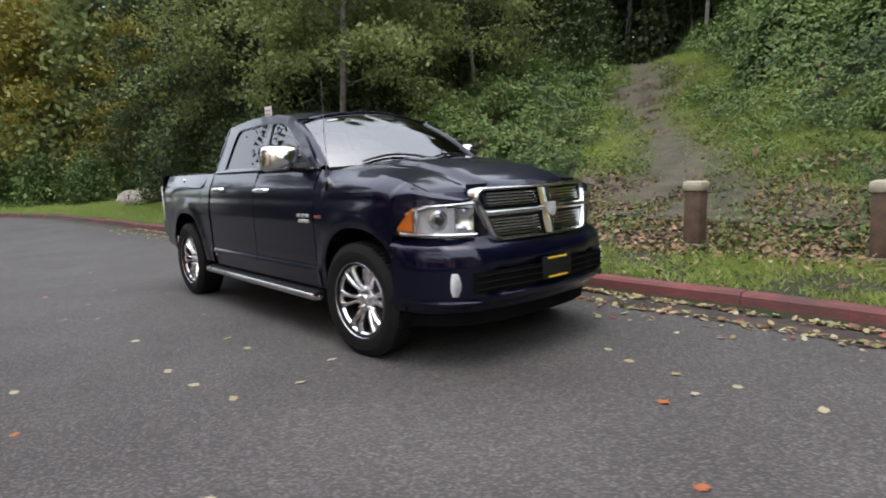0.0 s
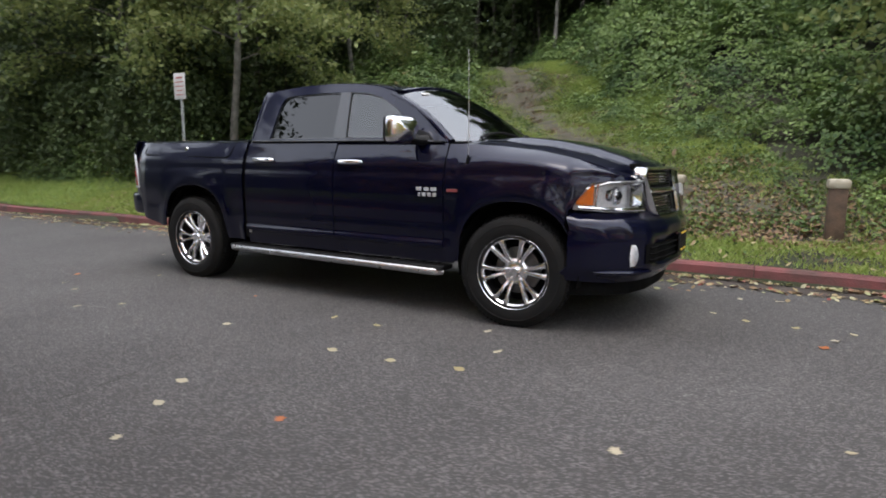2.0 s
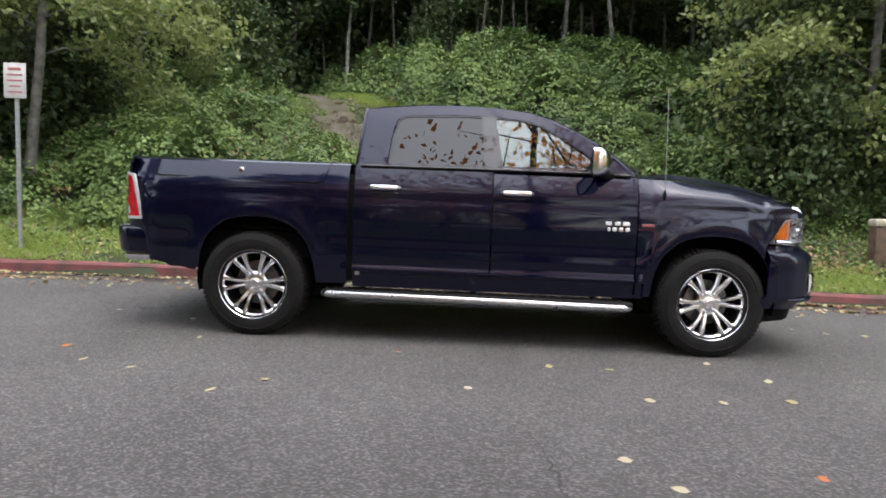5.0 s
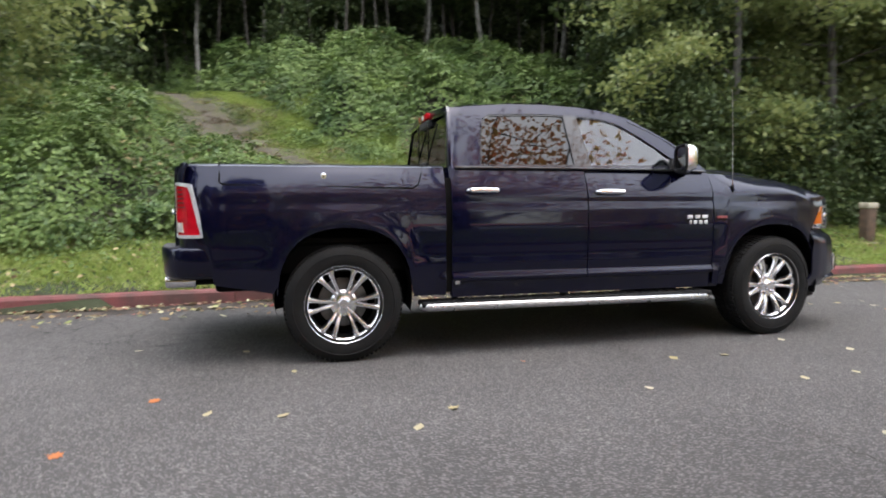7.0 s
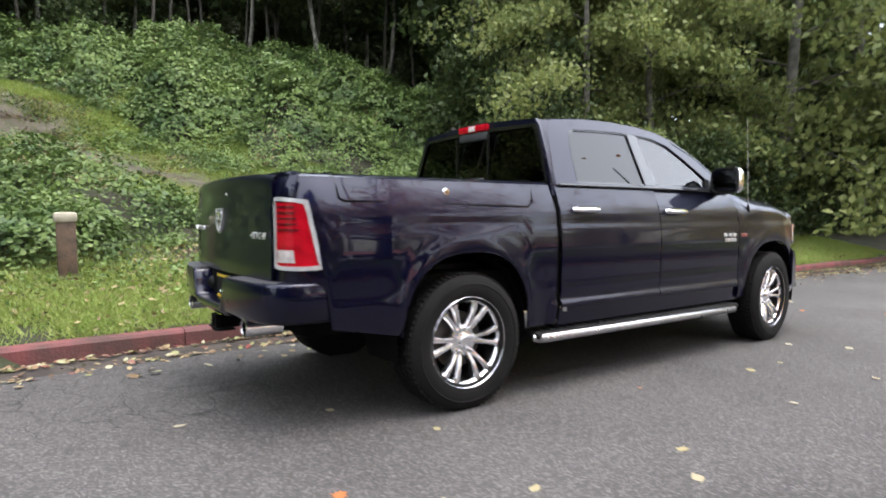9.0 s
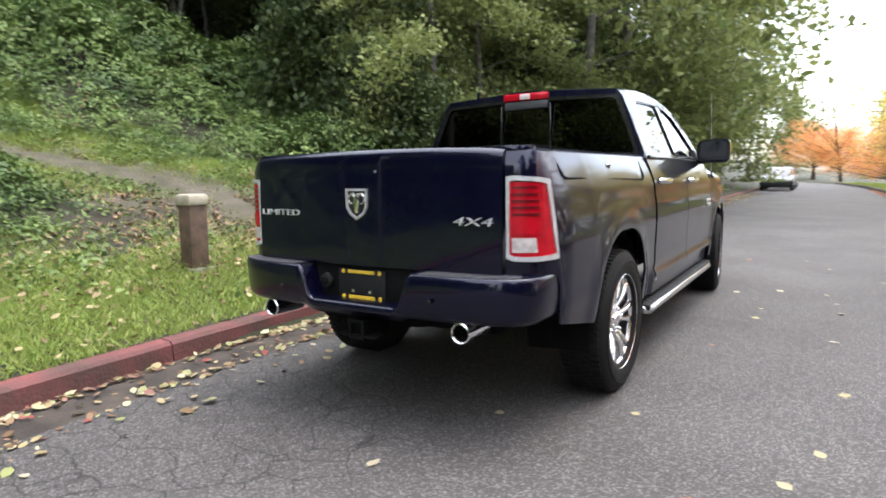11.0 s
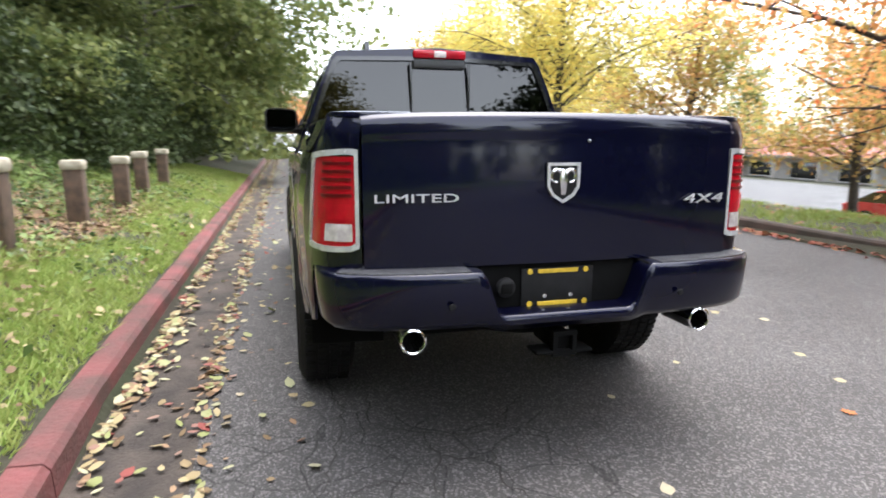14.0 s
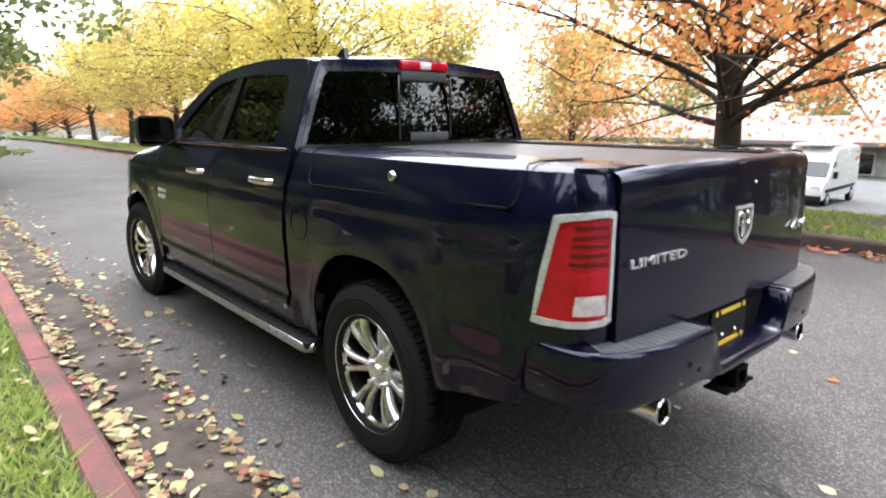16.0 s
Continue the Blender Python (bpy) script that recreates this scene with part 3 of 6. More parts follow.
def build_side(s):
    """Everything on one side of the truck; s is 1 for its left and -1 for its right."""
    body_panel("bed_side", s, lambda v: -1.045, lambda v: 0.742, bed_bottom, lambda x: 1.372, 60, 32, truck, roll=0.012)
    body_panel("rear_door", s, lambda v: 0.790, lambda v: 1.866, lambda x: 0.545, lambda x: 1.362, 22, 56, truck)
    body_panel("front_door", s, lambda v: 1.876, lambda v: 2.978, lambda x: 0.545, lambda x: 1.362 - 0.02 * max(0, x - 2.4), 22, 56, truck, roll=0.012)
    body_panel("fender_panel", s, lambda v: 2.988, lambda v: 4.36, fender_low, hood_edge_z, 60, 28, truck, roll=lambda x: 0.025 + 0.09 * float(sstep(2.98, 3.5, x)))
    body_panel("rocker_panel", s, lambda v: 0.79, lambda v: 3.06, lambda x: 0.42, lambda x: 0.538, 24, 4, truck, inset=0.02)
    body_panel("corner_panel", s, lambda v: 0.735, lambda v: 0.80, lambda x: 0.46, lambda x: 1.30, 2, 8, truck, material=M_UNDER, inset=0.03)
    # upper cab: painted frame, dark middle post, glass
    place = lambda a, b, d: (a, s * (yg(b) + d - 0.012), b)
    part("cab_frame", band(GREEN_OUT, GREEN_IN, 0.014, place), M_PAINT, truck)
    part("window_trim", band([(a + (0.012 if i < 5 else 0), b) for i, (a, b) in enumerate(GREEN_IN)], [(a + (1.9 - a) * 0.018, b + (1.6 - b) * 0.05) for a, b in GREEN_IN], 0.008, place), M_GLOSSBLACK, truck)
    part("middle_post", prism([(1.80, 1.385), (1.945, 1.385), (1.875, 1.815), (1.765, 1.815)], 0.013, place), M_GLOSSBLACK, truck, "gloss black post between the door windows")
    gl = lambda a, b, d: (a, s * (yg(b) - 0.016 + d), b)
    rear_win = [(1.035, 1.39), (1.055, 1.60), (1.09, 1.76), (1.15, 1.795), (1.77, 1.812), (1.80, 1.39)]
    front_win = [(1.93, 1.39), (1.87, 1.81), (2.08, 1.787), (2.24, 1.742), (2.42, 1.637), (2.58, 1.527), (2.70, 1.442), (2.765, 1.392)]
    g = part("rear_door_window", prism(rear_win, 0.003, gl), M_PRIVACY, truck, "dark tinted rear door window")
    g.visible_shadow = False
    g = part("front_door_window", prism(front_win, 0.003, gl), M_GLASS, truck, "lightly tinted front door window")
    g.visible_shadow = False
    part("belt_trim", tube([(0.83, s * 0.906, 1.375), (1.4, s * 0.909, 1.376), (2.0, s * 0.909, 1.376), (2.6, s * 0.909, 1.372), (2.93, s * 0.905, 1.362)], 0.011, 8), M_GLOSSBLACK, truck)
    # door seam up the cab frame
    seam([(1.868, s * (side_y(1.868, 1.36) + 0.0), 1.36), (1.862, s * (yg(1.4) + 0.003), 1.4)], "door_seam", truck)
    # handles
    for hx, hz in ((1.03, 1.205), (2.06, 1.195)):
        hy = side_y(hx, hz)
        h = part("door_handle", tube([(hx - 0.115, s * (hy + 0.002), hz), (hx - 0.10, s * (hy + 0.03), hz), (hx, s * (hy + 0.038), hz), (hx + 0.10, s * (hy + 0.03), hz), (hx + 0.115, s * (hy + 0.002), hz)], [0.016, 0.02, 0.021, 0.02, 0.016], 10), M_CHROME, truck, "chrome door handle")
        part("handle_cup", box((hx, s * (hy - 0.004), hz - 0.004), (0.20, 0.012, 0.06), 0.005), M_UNDER, h)
    # wheel wells
    for cx in (AXLE_R, AXLE_F):
        prof = [(0.475, s * 0.94), (0.50, s * 0.60)]
        bm = bmesh.new()
        rings = []
        for k in range(25):
            a = math.pi * (-0.08 + 1.16 * k / 24)
            rings.append([bm.verts.new((cx + 0.01 + r * 1.02 * math.cos(a), y, 0.45 + r * 1.03 * math.sin(a))) for r, y in prof + [(0.1, s * 0.58)]])
        for r0, r1 in zip(rings, rings[1:]):
            for j in range(2):
                bm.faces.new((r0[j], r0[j + 1], r1[j + 1], r1[j]))
        part("wheel_well", bm, M_UNDER, truck)
        pts = []
        a0, top = (0.46, 0.93) if cx else (0.475, 0.95)
        for k in range(21):
            x = (cx if cx else 0.02) + a0 * math.sin(math.pi * (k / 20 - 0.5)) * 0.998
            z = arch(x, cx if cx else 0.02, a0, top)
            pts.append((x, s * (side_y(x, z) - 0.004), z))
        part("arch_lip", tube(pts, 0.004, 6), M_PAINT, truck)
    # running board
    pts = [(0.56, s * 0.95, 0.357), (0.60, s * 0.982, 0.357), (1.7, s * 0.982, 0.352), (2.92, s * 0.982, 0.346), (2.97, s * 0.95, 0.346)]
    rb = part("running_board", box((1.77, s * 0.905, 0.372), (2.42, 0.19, 0.042), 0.014), M_BLACK, truck, "black-topped running board with a polished edge")
    part("polished_edge", tube(pts, [0.025, 0.032, 0.032, 0.032, 0.025], 14), M_SATIN, rb, "polished silver edge")
    for k in range(28):
        part("tread_rib", box((0.66 + k * 0.082, s * 0.90, 0.396), (0.05, 0.085, 0.008), 0.002, seg=1), M_BLACK, rb)
    for bx in (0.85, 1.75, 2.7):
        part("bracket", tube([(bx, s * 0.90, 0.35), (bx, s * 0.75, 0.42)], 0.025, 8), M_UNDER, rb)
    # mirror, its head swept back towards the outer end
    mm = Matrix.Translation((2.668, s * 1.062, 1.452)) @ Matrix.Rotation(s * radians(18), 4, 'Z')
    def shell(u, v, grow=1.0):
        a, c = 2 * math.pi * u, v
        w = 0.152 * (1 - 0.10 * c)
        h = (0.108 + 0.010 * math.cos(a)) * (1 - 0.10 * c)
        k = (1 - 0.62 * c ** 5.0) * grow
        ca, sa = math.cos(a), math.sin(a)
        return tuple(mm @ Vector((-0.06 + 0.125 * c, s * w * k * math.copysign(abs(ca) ** 0.42, ca), h * k * math.copysign(abs(sa) ** 0.46, sa))))
    mir = part("wing_mirror", sheet(lambda u, v: shell(u, 0.1 + 0.9 * v), 40, 12, thick=0.004), M_CHROME, truck, "wing mirror with a chrome cap and black back")
    part("mirror_cap", sheet(lambda u, v: tuple(mm @ Vector((0.064 + 0.010 * math.sin(math.pi * u) * math.sin(math.pi * v), s * 0.053 * (2 * u - 1), 0.040 * (2 * v - 1)))), 8, 8, thick=0.003), M_CHROME, mir)
    part("mirror_arm", tube([(2.76, s * 0.87, 1.375), (2.72, s * 0.93, 1.372), (2.69, s * 1.00, 1.385)], [0.062, 0.050, 0.042], 12, flat=0.75), M_BLACK, mir)
    part("mirror_rim", sheet(lambda u, v: shell(u, 0.14 * v, 1.012), 40, 2, thick=0.012), M_BLACK, mir)
    part("mirror_glass", box((-0.046, 0, 0), (0.008, 0.268, 0.185), 0.003, m=mm, seg=1), M_MIRROR, mir)
    part("mirror_base", prism([(2.62, 1.375), (2.86, 1.362), (2.78, 1.43), (2.66, 1.47)], 0.03, lambda a, b, d: (a, s * (yg(b) - 0.012 + d), b)), M_BLACK, mir)
    if s < 0:
        ya = -side_y(3.175, 1.23)
        mast = part("aerial_base", tube([(3.175, ya + 0.012, 1.17), (3.176, ya - 0.004, 1.20), (3.178, ya - 0.002, 1.235), (3.178, ya + 0.004, 1.262)], [0.012, 0.014, 0.012, 0.006], 10), M_UNDER, truck, "black rubber aerial base")
        part("aerial_mast", tube([(3.178, ya + 0.002, 1.25), (3.172, ya + 0.01, 1.65), (3.160, ya + 0.02, 2.03)], [0.0032, 0.0026, 0.0022], 6), M_SATIN, mast, "thin steel whip aerial")
    # storage lid seam with lock
    lid = [(-0.815, 1.362), (-0.815, 1.262), (-0.79, 1.245), (0.3, 1.225), (0.50, 1.222), (0.545, 1.25), (0.585, 1.362)]
    seam([(x, s * (side_y(x, z) + (0.0015 if z < 1.3 else -0.018)), z) for x, z in lid], "storage_lid_seam", truck, 0.0055)
    lk = part("lid_lock", lathe([(0.0, 0.010), (0.018, 0.010), (0.022, 0.006), (0.024, 0.0)], 18, Matrix.Translation((-0.124, s * (side_y(-0.124, 1.305) - 0.004), 1.305)) @ Matrix.Diagonal((1, s, 1, 1))), M_CHROME, truck)
    part("key_slot", box((-0.124, s * (side_y(-0.124, 1.305) + 0.007), 1.305), (0.008, 0.004, 0.02)), M_BLACK, lk)
    # tail lamp: chrome surround, red lens with ribs, reverse lens
    def tl(a, b, d):
        # a runs round the corner from the side (0) to the rear (1)
        yy = [(-0.895, 0.950), (-0.940, 0.936), (-1.01, 0.916), (-1.05, 0.892), (-1.078, 0.860), (-1.095, 0.820), (-1.102, 0.780)]
        t = min(max(a, 0), 1) * (len(yy) - 1)
        i = min(int(t), len(yy) - 2)
        f = t - i
        x = yy[i][0] * (1 - f) + yy[i + 1][0] * f
        y = yy[i][1] * (1 - f) + yy[i + 1][1] * f
        nx, ny = -(0.15 + 0.85 * a), (1 - a) * 0.9 + 0.05
        L = math.hypot(nx, ny)
        return (x + nx / L * d, s * (y + ny / L * d), b)
    front = lambda z: 0.10 + 0.176 * (z - 0.89) / 0.36
    up_ = [0.89 + 0.355 * k / 6 for k in range(7)]
    outer = [(front(z), z) for z in up_] + [(0.40, 1.252), (0.58, 1.257), (0.78, 1.261), (0.9, 1.262)] + [(1.0, 1.258), (1.0, 1.14), (1.0, 1.02), (1.0, 0.90)] + [(0.88, 0.888), (0.66, 0.886), (0.44, 0.885), (0.2, 0.886)]
    inner = [(front(z) + 0.05, min(max(z, 0.912), 1.225)) for z in up_] + [(0.44, 1.233), (0.60, 1.237), (0.78, 1.241), (0.88, 1.241)] + [(0.945, 1.236), (0.945, 1.14), (0.945, 1.02), (0.945, 0.918)] + [(0.86, 0.908), (0.66, 0.907), (0.46, 0.907), (0.24, 0.908)]
    lamp = part("tail_lamp", band(outer, inner, 0.014, tl), M_LAMPRIM, truck, "tall red tail lamp in a chrome surround")

    def lens(a0, a1, z0, z1, dep, name, m_):
        def fn(u, v):
            z = z0 + (z1 - z0) * v
            af = front(z) + a0
            return tl(af + (a1 - af) * u, z, dep)
        part(name, sheet(fn, 12, 8, thick=0.006), m_, lamp)
    lens(0.040, 0.95, 0.904, 1.234, 0.007, "red_lens", M_REDLENS)
    for k in range(5):
        z = 1.088 + k * 0.029
        lens(0.22, 0.90, z, z + 0.011, 0.011, "lens_rib", M_REDDARK)
    lens(0.18, 0.92, 1.004, 1.066, 0.012, "brake_lens", M_REDLENS)
    lens(0.36, 0.90, 0.926, 0.990, 0.013, "reverse_lens", M_REVERSE)
    # brand and model plates as plain bars, engine badge
    for bx, bz, w, h in ((2.79, 0.995, 0.056, 0.032), (2.86, 0.995, 0.052, 0.032), (2.925, 0.995, 0.062, 0.032), (2.795, 0.952, 0.03, 0.034), (2.838, 0.952, 0.042, 0.034), (2.886, 0.952, 0.042, 0.034), (2.934, 0.952, 0.042, 0.034)):
        xx = bx - 0.03
        part("badge_bar", box((xx, s * (side_y(xx, bz) + 0.005), bz), (w - 0.010, 0.010, h - 0.004), 0.003, seg=1), M_SILVER, truck)
    part("engine_badge", box((3.06, s * (side_y(3.06, 0.99) + 0.004), 0.99), (0.095, 0.008, 0.022), 0.002, seg=1), M_BADGERED, truck, "small red engine badge")
    # sill decals
    for dx, dz, w in ((0.83, 0.60, 0.03),):
        part("paint_clip", box((dx, s * (side_y(dx, dz) + 0.002), 0.53), (0.035, 0.006, 0.03), 0.002, seg=1), M_SATIN, truck)
    # front lamp
    def hl(a, b, d):
        # a from the side (0) to the grille (1)
        y = 0.945 - 0.375 * a ** 1.15
        x = float(np.interp(-y, [-v for v in PFX[1]], PFX[0]))
        nx, ny = 0.25 + 0.75 * a, (1 - a) * 0.9
        L = math.hypot(nx, ny)
        return (x + nx / L * d + 0.004, s * (y + ny / L * d), b)
    top = lambda a: float(np.interp(a, [0, 0.12, 0.3, 1], [0.905, 1.068, 1.088, 1.098]))
    bot = lambda a: float(np.interp(a, [0, 0.3, 1], [0.885, 0.872, 0.862]))
    hlamp = part("headlamp", sheet(lambda u, v: hl(u, bot(u) + (top(u) - bot(u)) * v, -0.05), 14, 5, thick=0.006), M_BOWL, truck, "clear headlamp with chrome bowl and amber corner")
    g = part("headlamp_lens", sheet(lambda u, v: hl(u, bot(u) + (top(u) - bot(u)) * v, 0.002), 14, 6), M_LENS, hlamp)
    g.visible_shadow = False
    part("amber_lamp", sheet(lambda u, v: hl(0.030 + 0.125 * u, bot(0.1) + 0.040 + (0.150 * (0.15 + 0.85 * u)) * v, -0.004), 6, 4, thick=0.006), M_AMBER, hlamp)
    px, py, pz = hl(0.45, 0.985, -0.012)
    aim = Matrix.Translation((px - 0.02, py - s * 0.01, pz)) @ Matrix.Rotation(radians(-90) + s * radians(25), 4, 'Z')
    part("projector", lathe([(0.0, 0.03), (0.025, 0.026), (0.042, 0.012), (0.046, 0.0), (0.066, -0.005), (0.07, -0.04)], 24, aim), M_CHROME, hlamp)
    part("projector_eye", lathe([(0.0, 0.034), (0.022, 0.031), (0.034, 0.02)], 20, aim), M_GLOSSBLACK, hlamp)
    part("lamp_light_bar", tube([hl(a, bot(a) + 0.022, -0.006) for a in (0.05, 0.2, 0.4, 0.6, 0.8, 0.96)], 0.013, 8), M_CHROME, hlamp)
    part("lamp_brow", tube([hl(a, top(a) - 0.012, -0.012) for a in (0.1, 0.3, 0.5, 0.7, 0.95)], 0.010, 6), M_SATIN, hlamp)
    part("lamp_divider", tube([hl(0.17, bot(0.3) + 0.03, -0.008), hl(0.19, top(0.3) - 0.02, -0.01)], 0.009, 6), M_CHROME, hlamp)
    part("inner_reflector", sheet(lambda u, v: hl(0.66 + 0.27 * u, 0.915 + 0.145 * v, -0.012 - 0.03 * math.sin(math.pi * u) * math.sin(math.pi * v)), 8, 8, thick=0.004), M_CHROME, hlamp)


for sgn in (-1, 1):
    build_side(sgn)

# fuel flap on the left of the bed
fx, fz = 0.60, 1.02
seam([(fx + 0.085 * math.cos(a * math.pi / 12), side_y(fx, fz) + 0.001, fz + 0.085 * math.sin(a * math.pi / 12)) for a in range(25)], "fuel_flap_seam", truck, 0.003)


# bonnet
def hood_fn(u, v):
    t = 2 * v - 1
    xf = 4.45 - 0.16 * abs(t) ** 2.4
    xr = 3.17 - 0.20 * t * t
    x = xr + (xf - xr) * u
    y = t * hood_w(x)
    z = hood_edge_z(x) + 0.065 * (1 - abs(t) ** 2.6)
    z += 0.028 * float(sstep(0.62, 0.50, abs(t))) * float(sstep(0.0, 0.25, u)) - 0.012 * math.exp(-((abs(t) - 0.62) / 0.06) ** 2)
    z -= 0.05 * float(sstep(0.90, 1.0, u)) ** 1.5
    return (x, y, z)


part("bonnet", sheet(hood_fn, 40, 44, thick=0.012), M_PAINT, truck, "navy bonnet with a raised centre")


# roof
def roof_fn(u, v):
    t = 2 * v - 1
    x = 0.84 + (2.44 - 0.10 * t * t - 0.84) * u + 0.02 * t * t * (1 - u)
    za = float(np.interp(x, [0.80, 0.88, 0.95, 1.05, 1.3, 1.6, 1.9, 2.15, 2.36, 2.45], [1.822, 1.846, 1.860, 1.870, 1.888, 1.893, 1.880, 1.850, 1.794, 1.757]))
    w = yg(za) - 0.002
    return (x, t * w, za + 0.036 * (1 - t * t) + 0.006 * (1 - abs(t) ** 8))


part("roof", sheet(roof_fn, 30, 24, thick=0.012), M_PAINT, truck)
part("roof_aerial", prism([(0, 0), (0.13, 0), (0.045, 0.055), (0.015, 0.062)], 0.03, lambda a, b, d: (0.90 + a, d - 0.015 + 0.47, 1.868 + b)), M_GLOSSBLACK, truck, "small black shark-fin roof aerial")


# windscreen and cowl
def wind_fn(u, v, d=0.0):
    t = 2 * v - 1
    xb, zb_ = 3.165 - 0.20 * t * t, 1.385 - 0.02 * t * t
    xt, zt_ = 2.425 - 0.10 * t * t, 1.822 + 0.0 - 0.055 * t * t + 0.035 * (1 - t * t)
    bulge = 0.035 * math.sin(math.pi * u)
    yb, yt = t * 0.845, t * 0.71
    return (xb + (xt - xb) * u + bulge * 0.6 + d, yb + (yt - yb) * u, zb_ + (zt_ - zb_) * u + bulge)


ws = part("windscreen", sheet(lambda u, v: wind_fn(u, v), 12, 20), M_SCREEN, truck, "raked windscreen reflecting the bright sky")
ws.visible_shadow = False
for t0 in (0.0, 1.0):
    part("windscreen_post", tube([wind_fn(u, 0.005 if t0 == 0 else 0.995) for u in (0, 0.25, 0.5, 0.75, 1)], [0.04, 0.038, 0.036, 0.034, 0.036], 10, flat=0.6), M_PAINT, truck)
part("screen_header", tube([wind_fn(1.0, v / 10, -0.01) for v in range(11)], 0.022, 8), M_PAINT, truck)
part("cowl", sheet(lambda u, v: (3.10 + 0.11 * u - 0.20 * (2 * v - 1) ** 2, (2 * v - 1) * 0.83, 1.365 + 0.01 * u - 0.015 * (2 * v - 1) ** 2), 3, 16, thick=0.01), M_BLACK, truck)
for wy, wl_ in ((-0.55, 0.62), (0.12, 0.62)):
    pts = []
    for k in range(9):
        f = k / 8
        yy = wy + wl_ * f
        px, py, pz = wind_fn(0.03 + 0.07 * math.sin(math.pi * f), 0.5 + yy / 1.69)
        pts.append((px + 0.018, py, pz + 0.012))
    w = part("wiper", tube(pts, 0.010, 6), M_BLACK, truck)
part("inspection_sticker", prism([(0, 0), (0.10, 0), (0.10, 0.035), (0, 0.035)], 0.001, lambda a, b, d: tuple(Vector(wind_fn(0.86 + b * 1.2, 0.16 + a * 0.6)) + Vector((0.004 + d, 0, 0.004)))), M_SIGN, truck)

# back of the cab
def cabback(y, z):
    return 0.80 + (z - 1.35) * 0.10 - 0.03 * (1 - (y / 0.9) ** 2)


def cb(a, b, d):
    return (cabback(a, b) - d, a, b)


out_l = [(-0.865, 1.30), (-0.885, 1.40), (-0.80, 1.62), (-0.722, 1.80), (-0.68, 1.852), (0, 1.890), (0.68, 1.852), (0.722, 1.80), (0.80, 1.62), (0.885, 1.40), (0.865, 1.30), (0, 1.30)]
in_l = [(-0.842, 1.385), (-0.836, 1.42), (-0.772, 1.60), (-0.700, 1.782), (-0.672, 1.808), (0, 1.826), (0.672, 1.808), (0.700, 1.782), (0.772, 1.60), (0.836, 1.42), (0.842, 1.385), (0, 1.385)]
part("cab_back_frame", band(out_l, in_l, 0.02, cb), M_PAINT, truck)
part("cab_back_panel", sheet(lambda u, v: (cabback(0, 1.3) + 0.01, -0.86 + 1.72 * u, 0.60 + 0.74 * v), 4, 4, thick=0.02), M_PAINT, truck)
g = part("rear_window", prism([(a * 0.999, 1.592 + (b - 1.592) * 1.0) for a, b in in_l], 0.004, lambda a, b, d: (cabback(a, b) - 0.004 - d, a, b)), M_PRIVACY, truck, "dark sliding rear window")
g.visible_shadow = False
part("rear_window_surround", band([(a * 1.012, 1.59 + (b - 1.59) * 1.04) for a, b in in_l], [(a * 0.972, 1.59 + (b - 1.59) * 0.92) for a, b in in_l], 0.003, lambda a, b, d: cb(a, b, d + 0.0205)), M_GLOSSBLACK, truck)
for yy in (-0.20, 0.20):
    part("slider_bar", box((cabback(yy, 1.6) - 0.016, yy, 1.592), (0.012, 0.016, 0.39), 0.003), M_GLOSSBLACK, g)
part("slider_latch", box((cabback(0, 1.43) - 0.012, -0.02, 1.43), (0.01, 0.30, 0.05), 0.003), M_DASH, g)
hb = part("high_brake_lamp", box((0.80, 0, 1.845), (0.05, 0.36, 0.055), 0.012), M_REDLENS, truck, "high red brake lamp on the cab roof")
part("cargo_lamp", box((0.782, 0, 1.845), (0.022, 0.085, 0.042), 0.006), M_WHITELENS, hb)
part("lamp_housing", box((0.805, 0, 1.785), (0.04, 0.355, 0.06), 0.01), M_DASH, hb)

for s in (-1, 1):
    def corner_cab(u, v, s=s):
        z = 1.30 + 0.545 * v
        ax = float(np.interp(z, [b for _, b in GREEN_OUT[:7]], [a for a, _ in GREEN_OUT[:7]]))
        ay = yg(z) + 0.001
        by = float(np.interp(z, [b for _, b in out_l[6:11]][::-1], [a for a, _ in out_l[6:11]][::-1])) * 0.985
        bx = cabback(by, z) - 0.021
        cx_, cy_ = bx + 0.0, ay
        q0, q1, q2 = Vector((ax + 0.006, ay)), Vector((cx_, cy_ - 0.004)), Vector((bx, by))
        p = q0.lerp(q1, u).lerp(q1.lerp(q2, u), u)
        return (p.x, s * p.y, z)
    part("cab_corner", sheet(corner_cab, 6, 16, thick=0.008), M_PAINT, truck)

# load bed
part("bed_floor", box((-0.19, 0, 0.84), (1.86, 1.40, 0.03)), M_BLACK, truck, "black lined load bed")
for s in (-1, 1):
    part("bed_wall", box((-0.18, s * 0.57, 1.10), (1.84, 0.02, 0.50)), M_BLACK, truck)
    def rail_fn(u, v, s=s):
        x = -1.055 + 1.797 * u
        yo = side_y(x, 1.355) - 0.016
        w = min(1.0, v / 0.35)
        return (x, s * (yo + (0.555 - yo) * v), 1.371 + 0.026 * math.sin(math.pi / 2 * w) ** 0.7 - 0.004 * v)
    part("storage_lid", sheet(rail_fn, 24, 16, thick=0.012), M_PAINT, truck, "painted storage lid along the bed rail")
    part("rail_cap", box((-0.18, s * 0.56, 1.378), (1.80, 0.03, 0.02), 0.006), M_BLACK, truck)
    for xx in (-0.82, 0.585):
        seam([(xx, s * (side_y(xx, 1.36) - 0.010), 1.374), (xx, s * 0.86, 1.393), (xx, s * 0.80, 1.399), (xx, s * 0.57, 1.397)], "lid_cross_seam", truck)
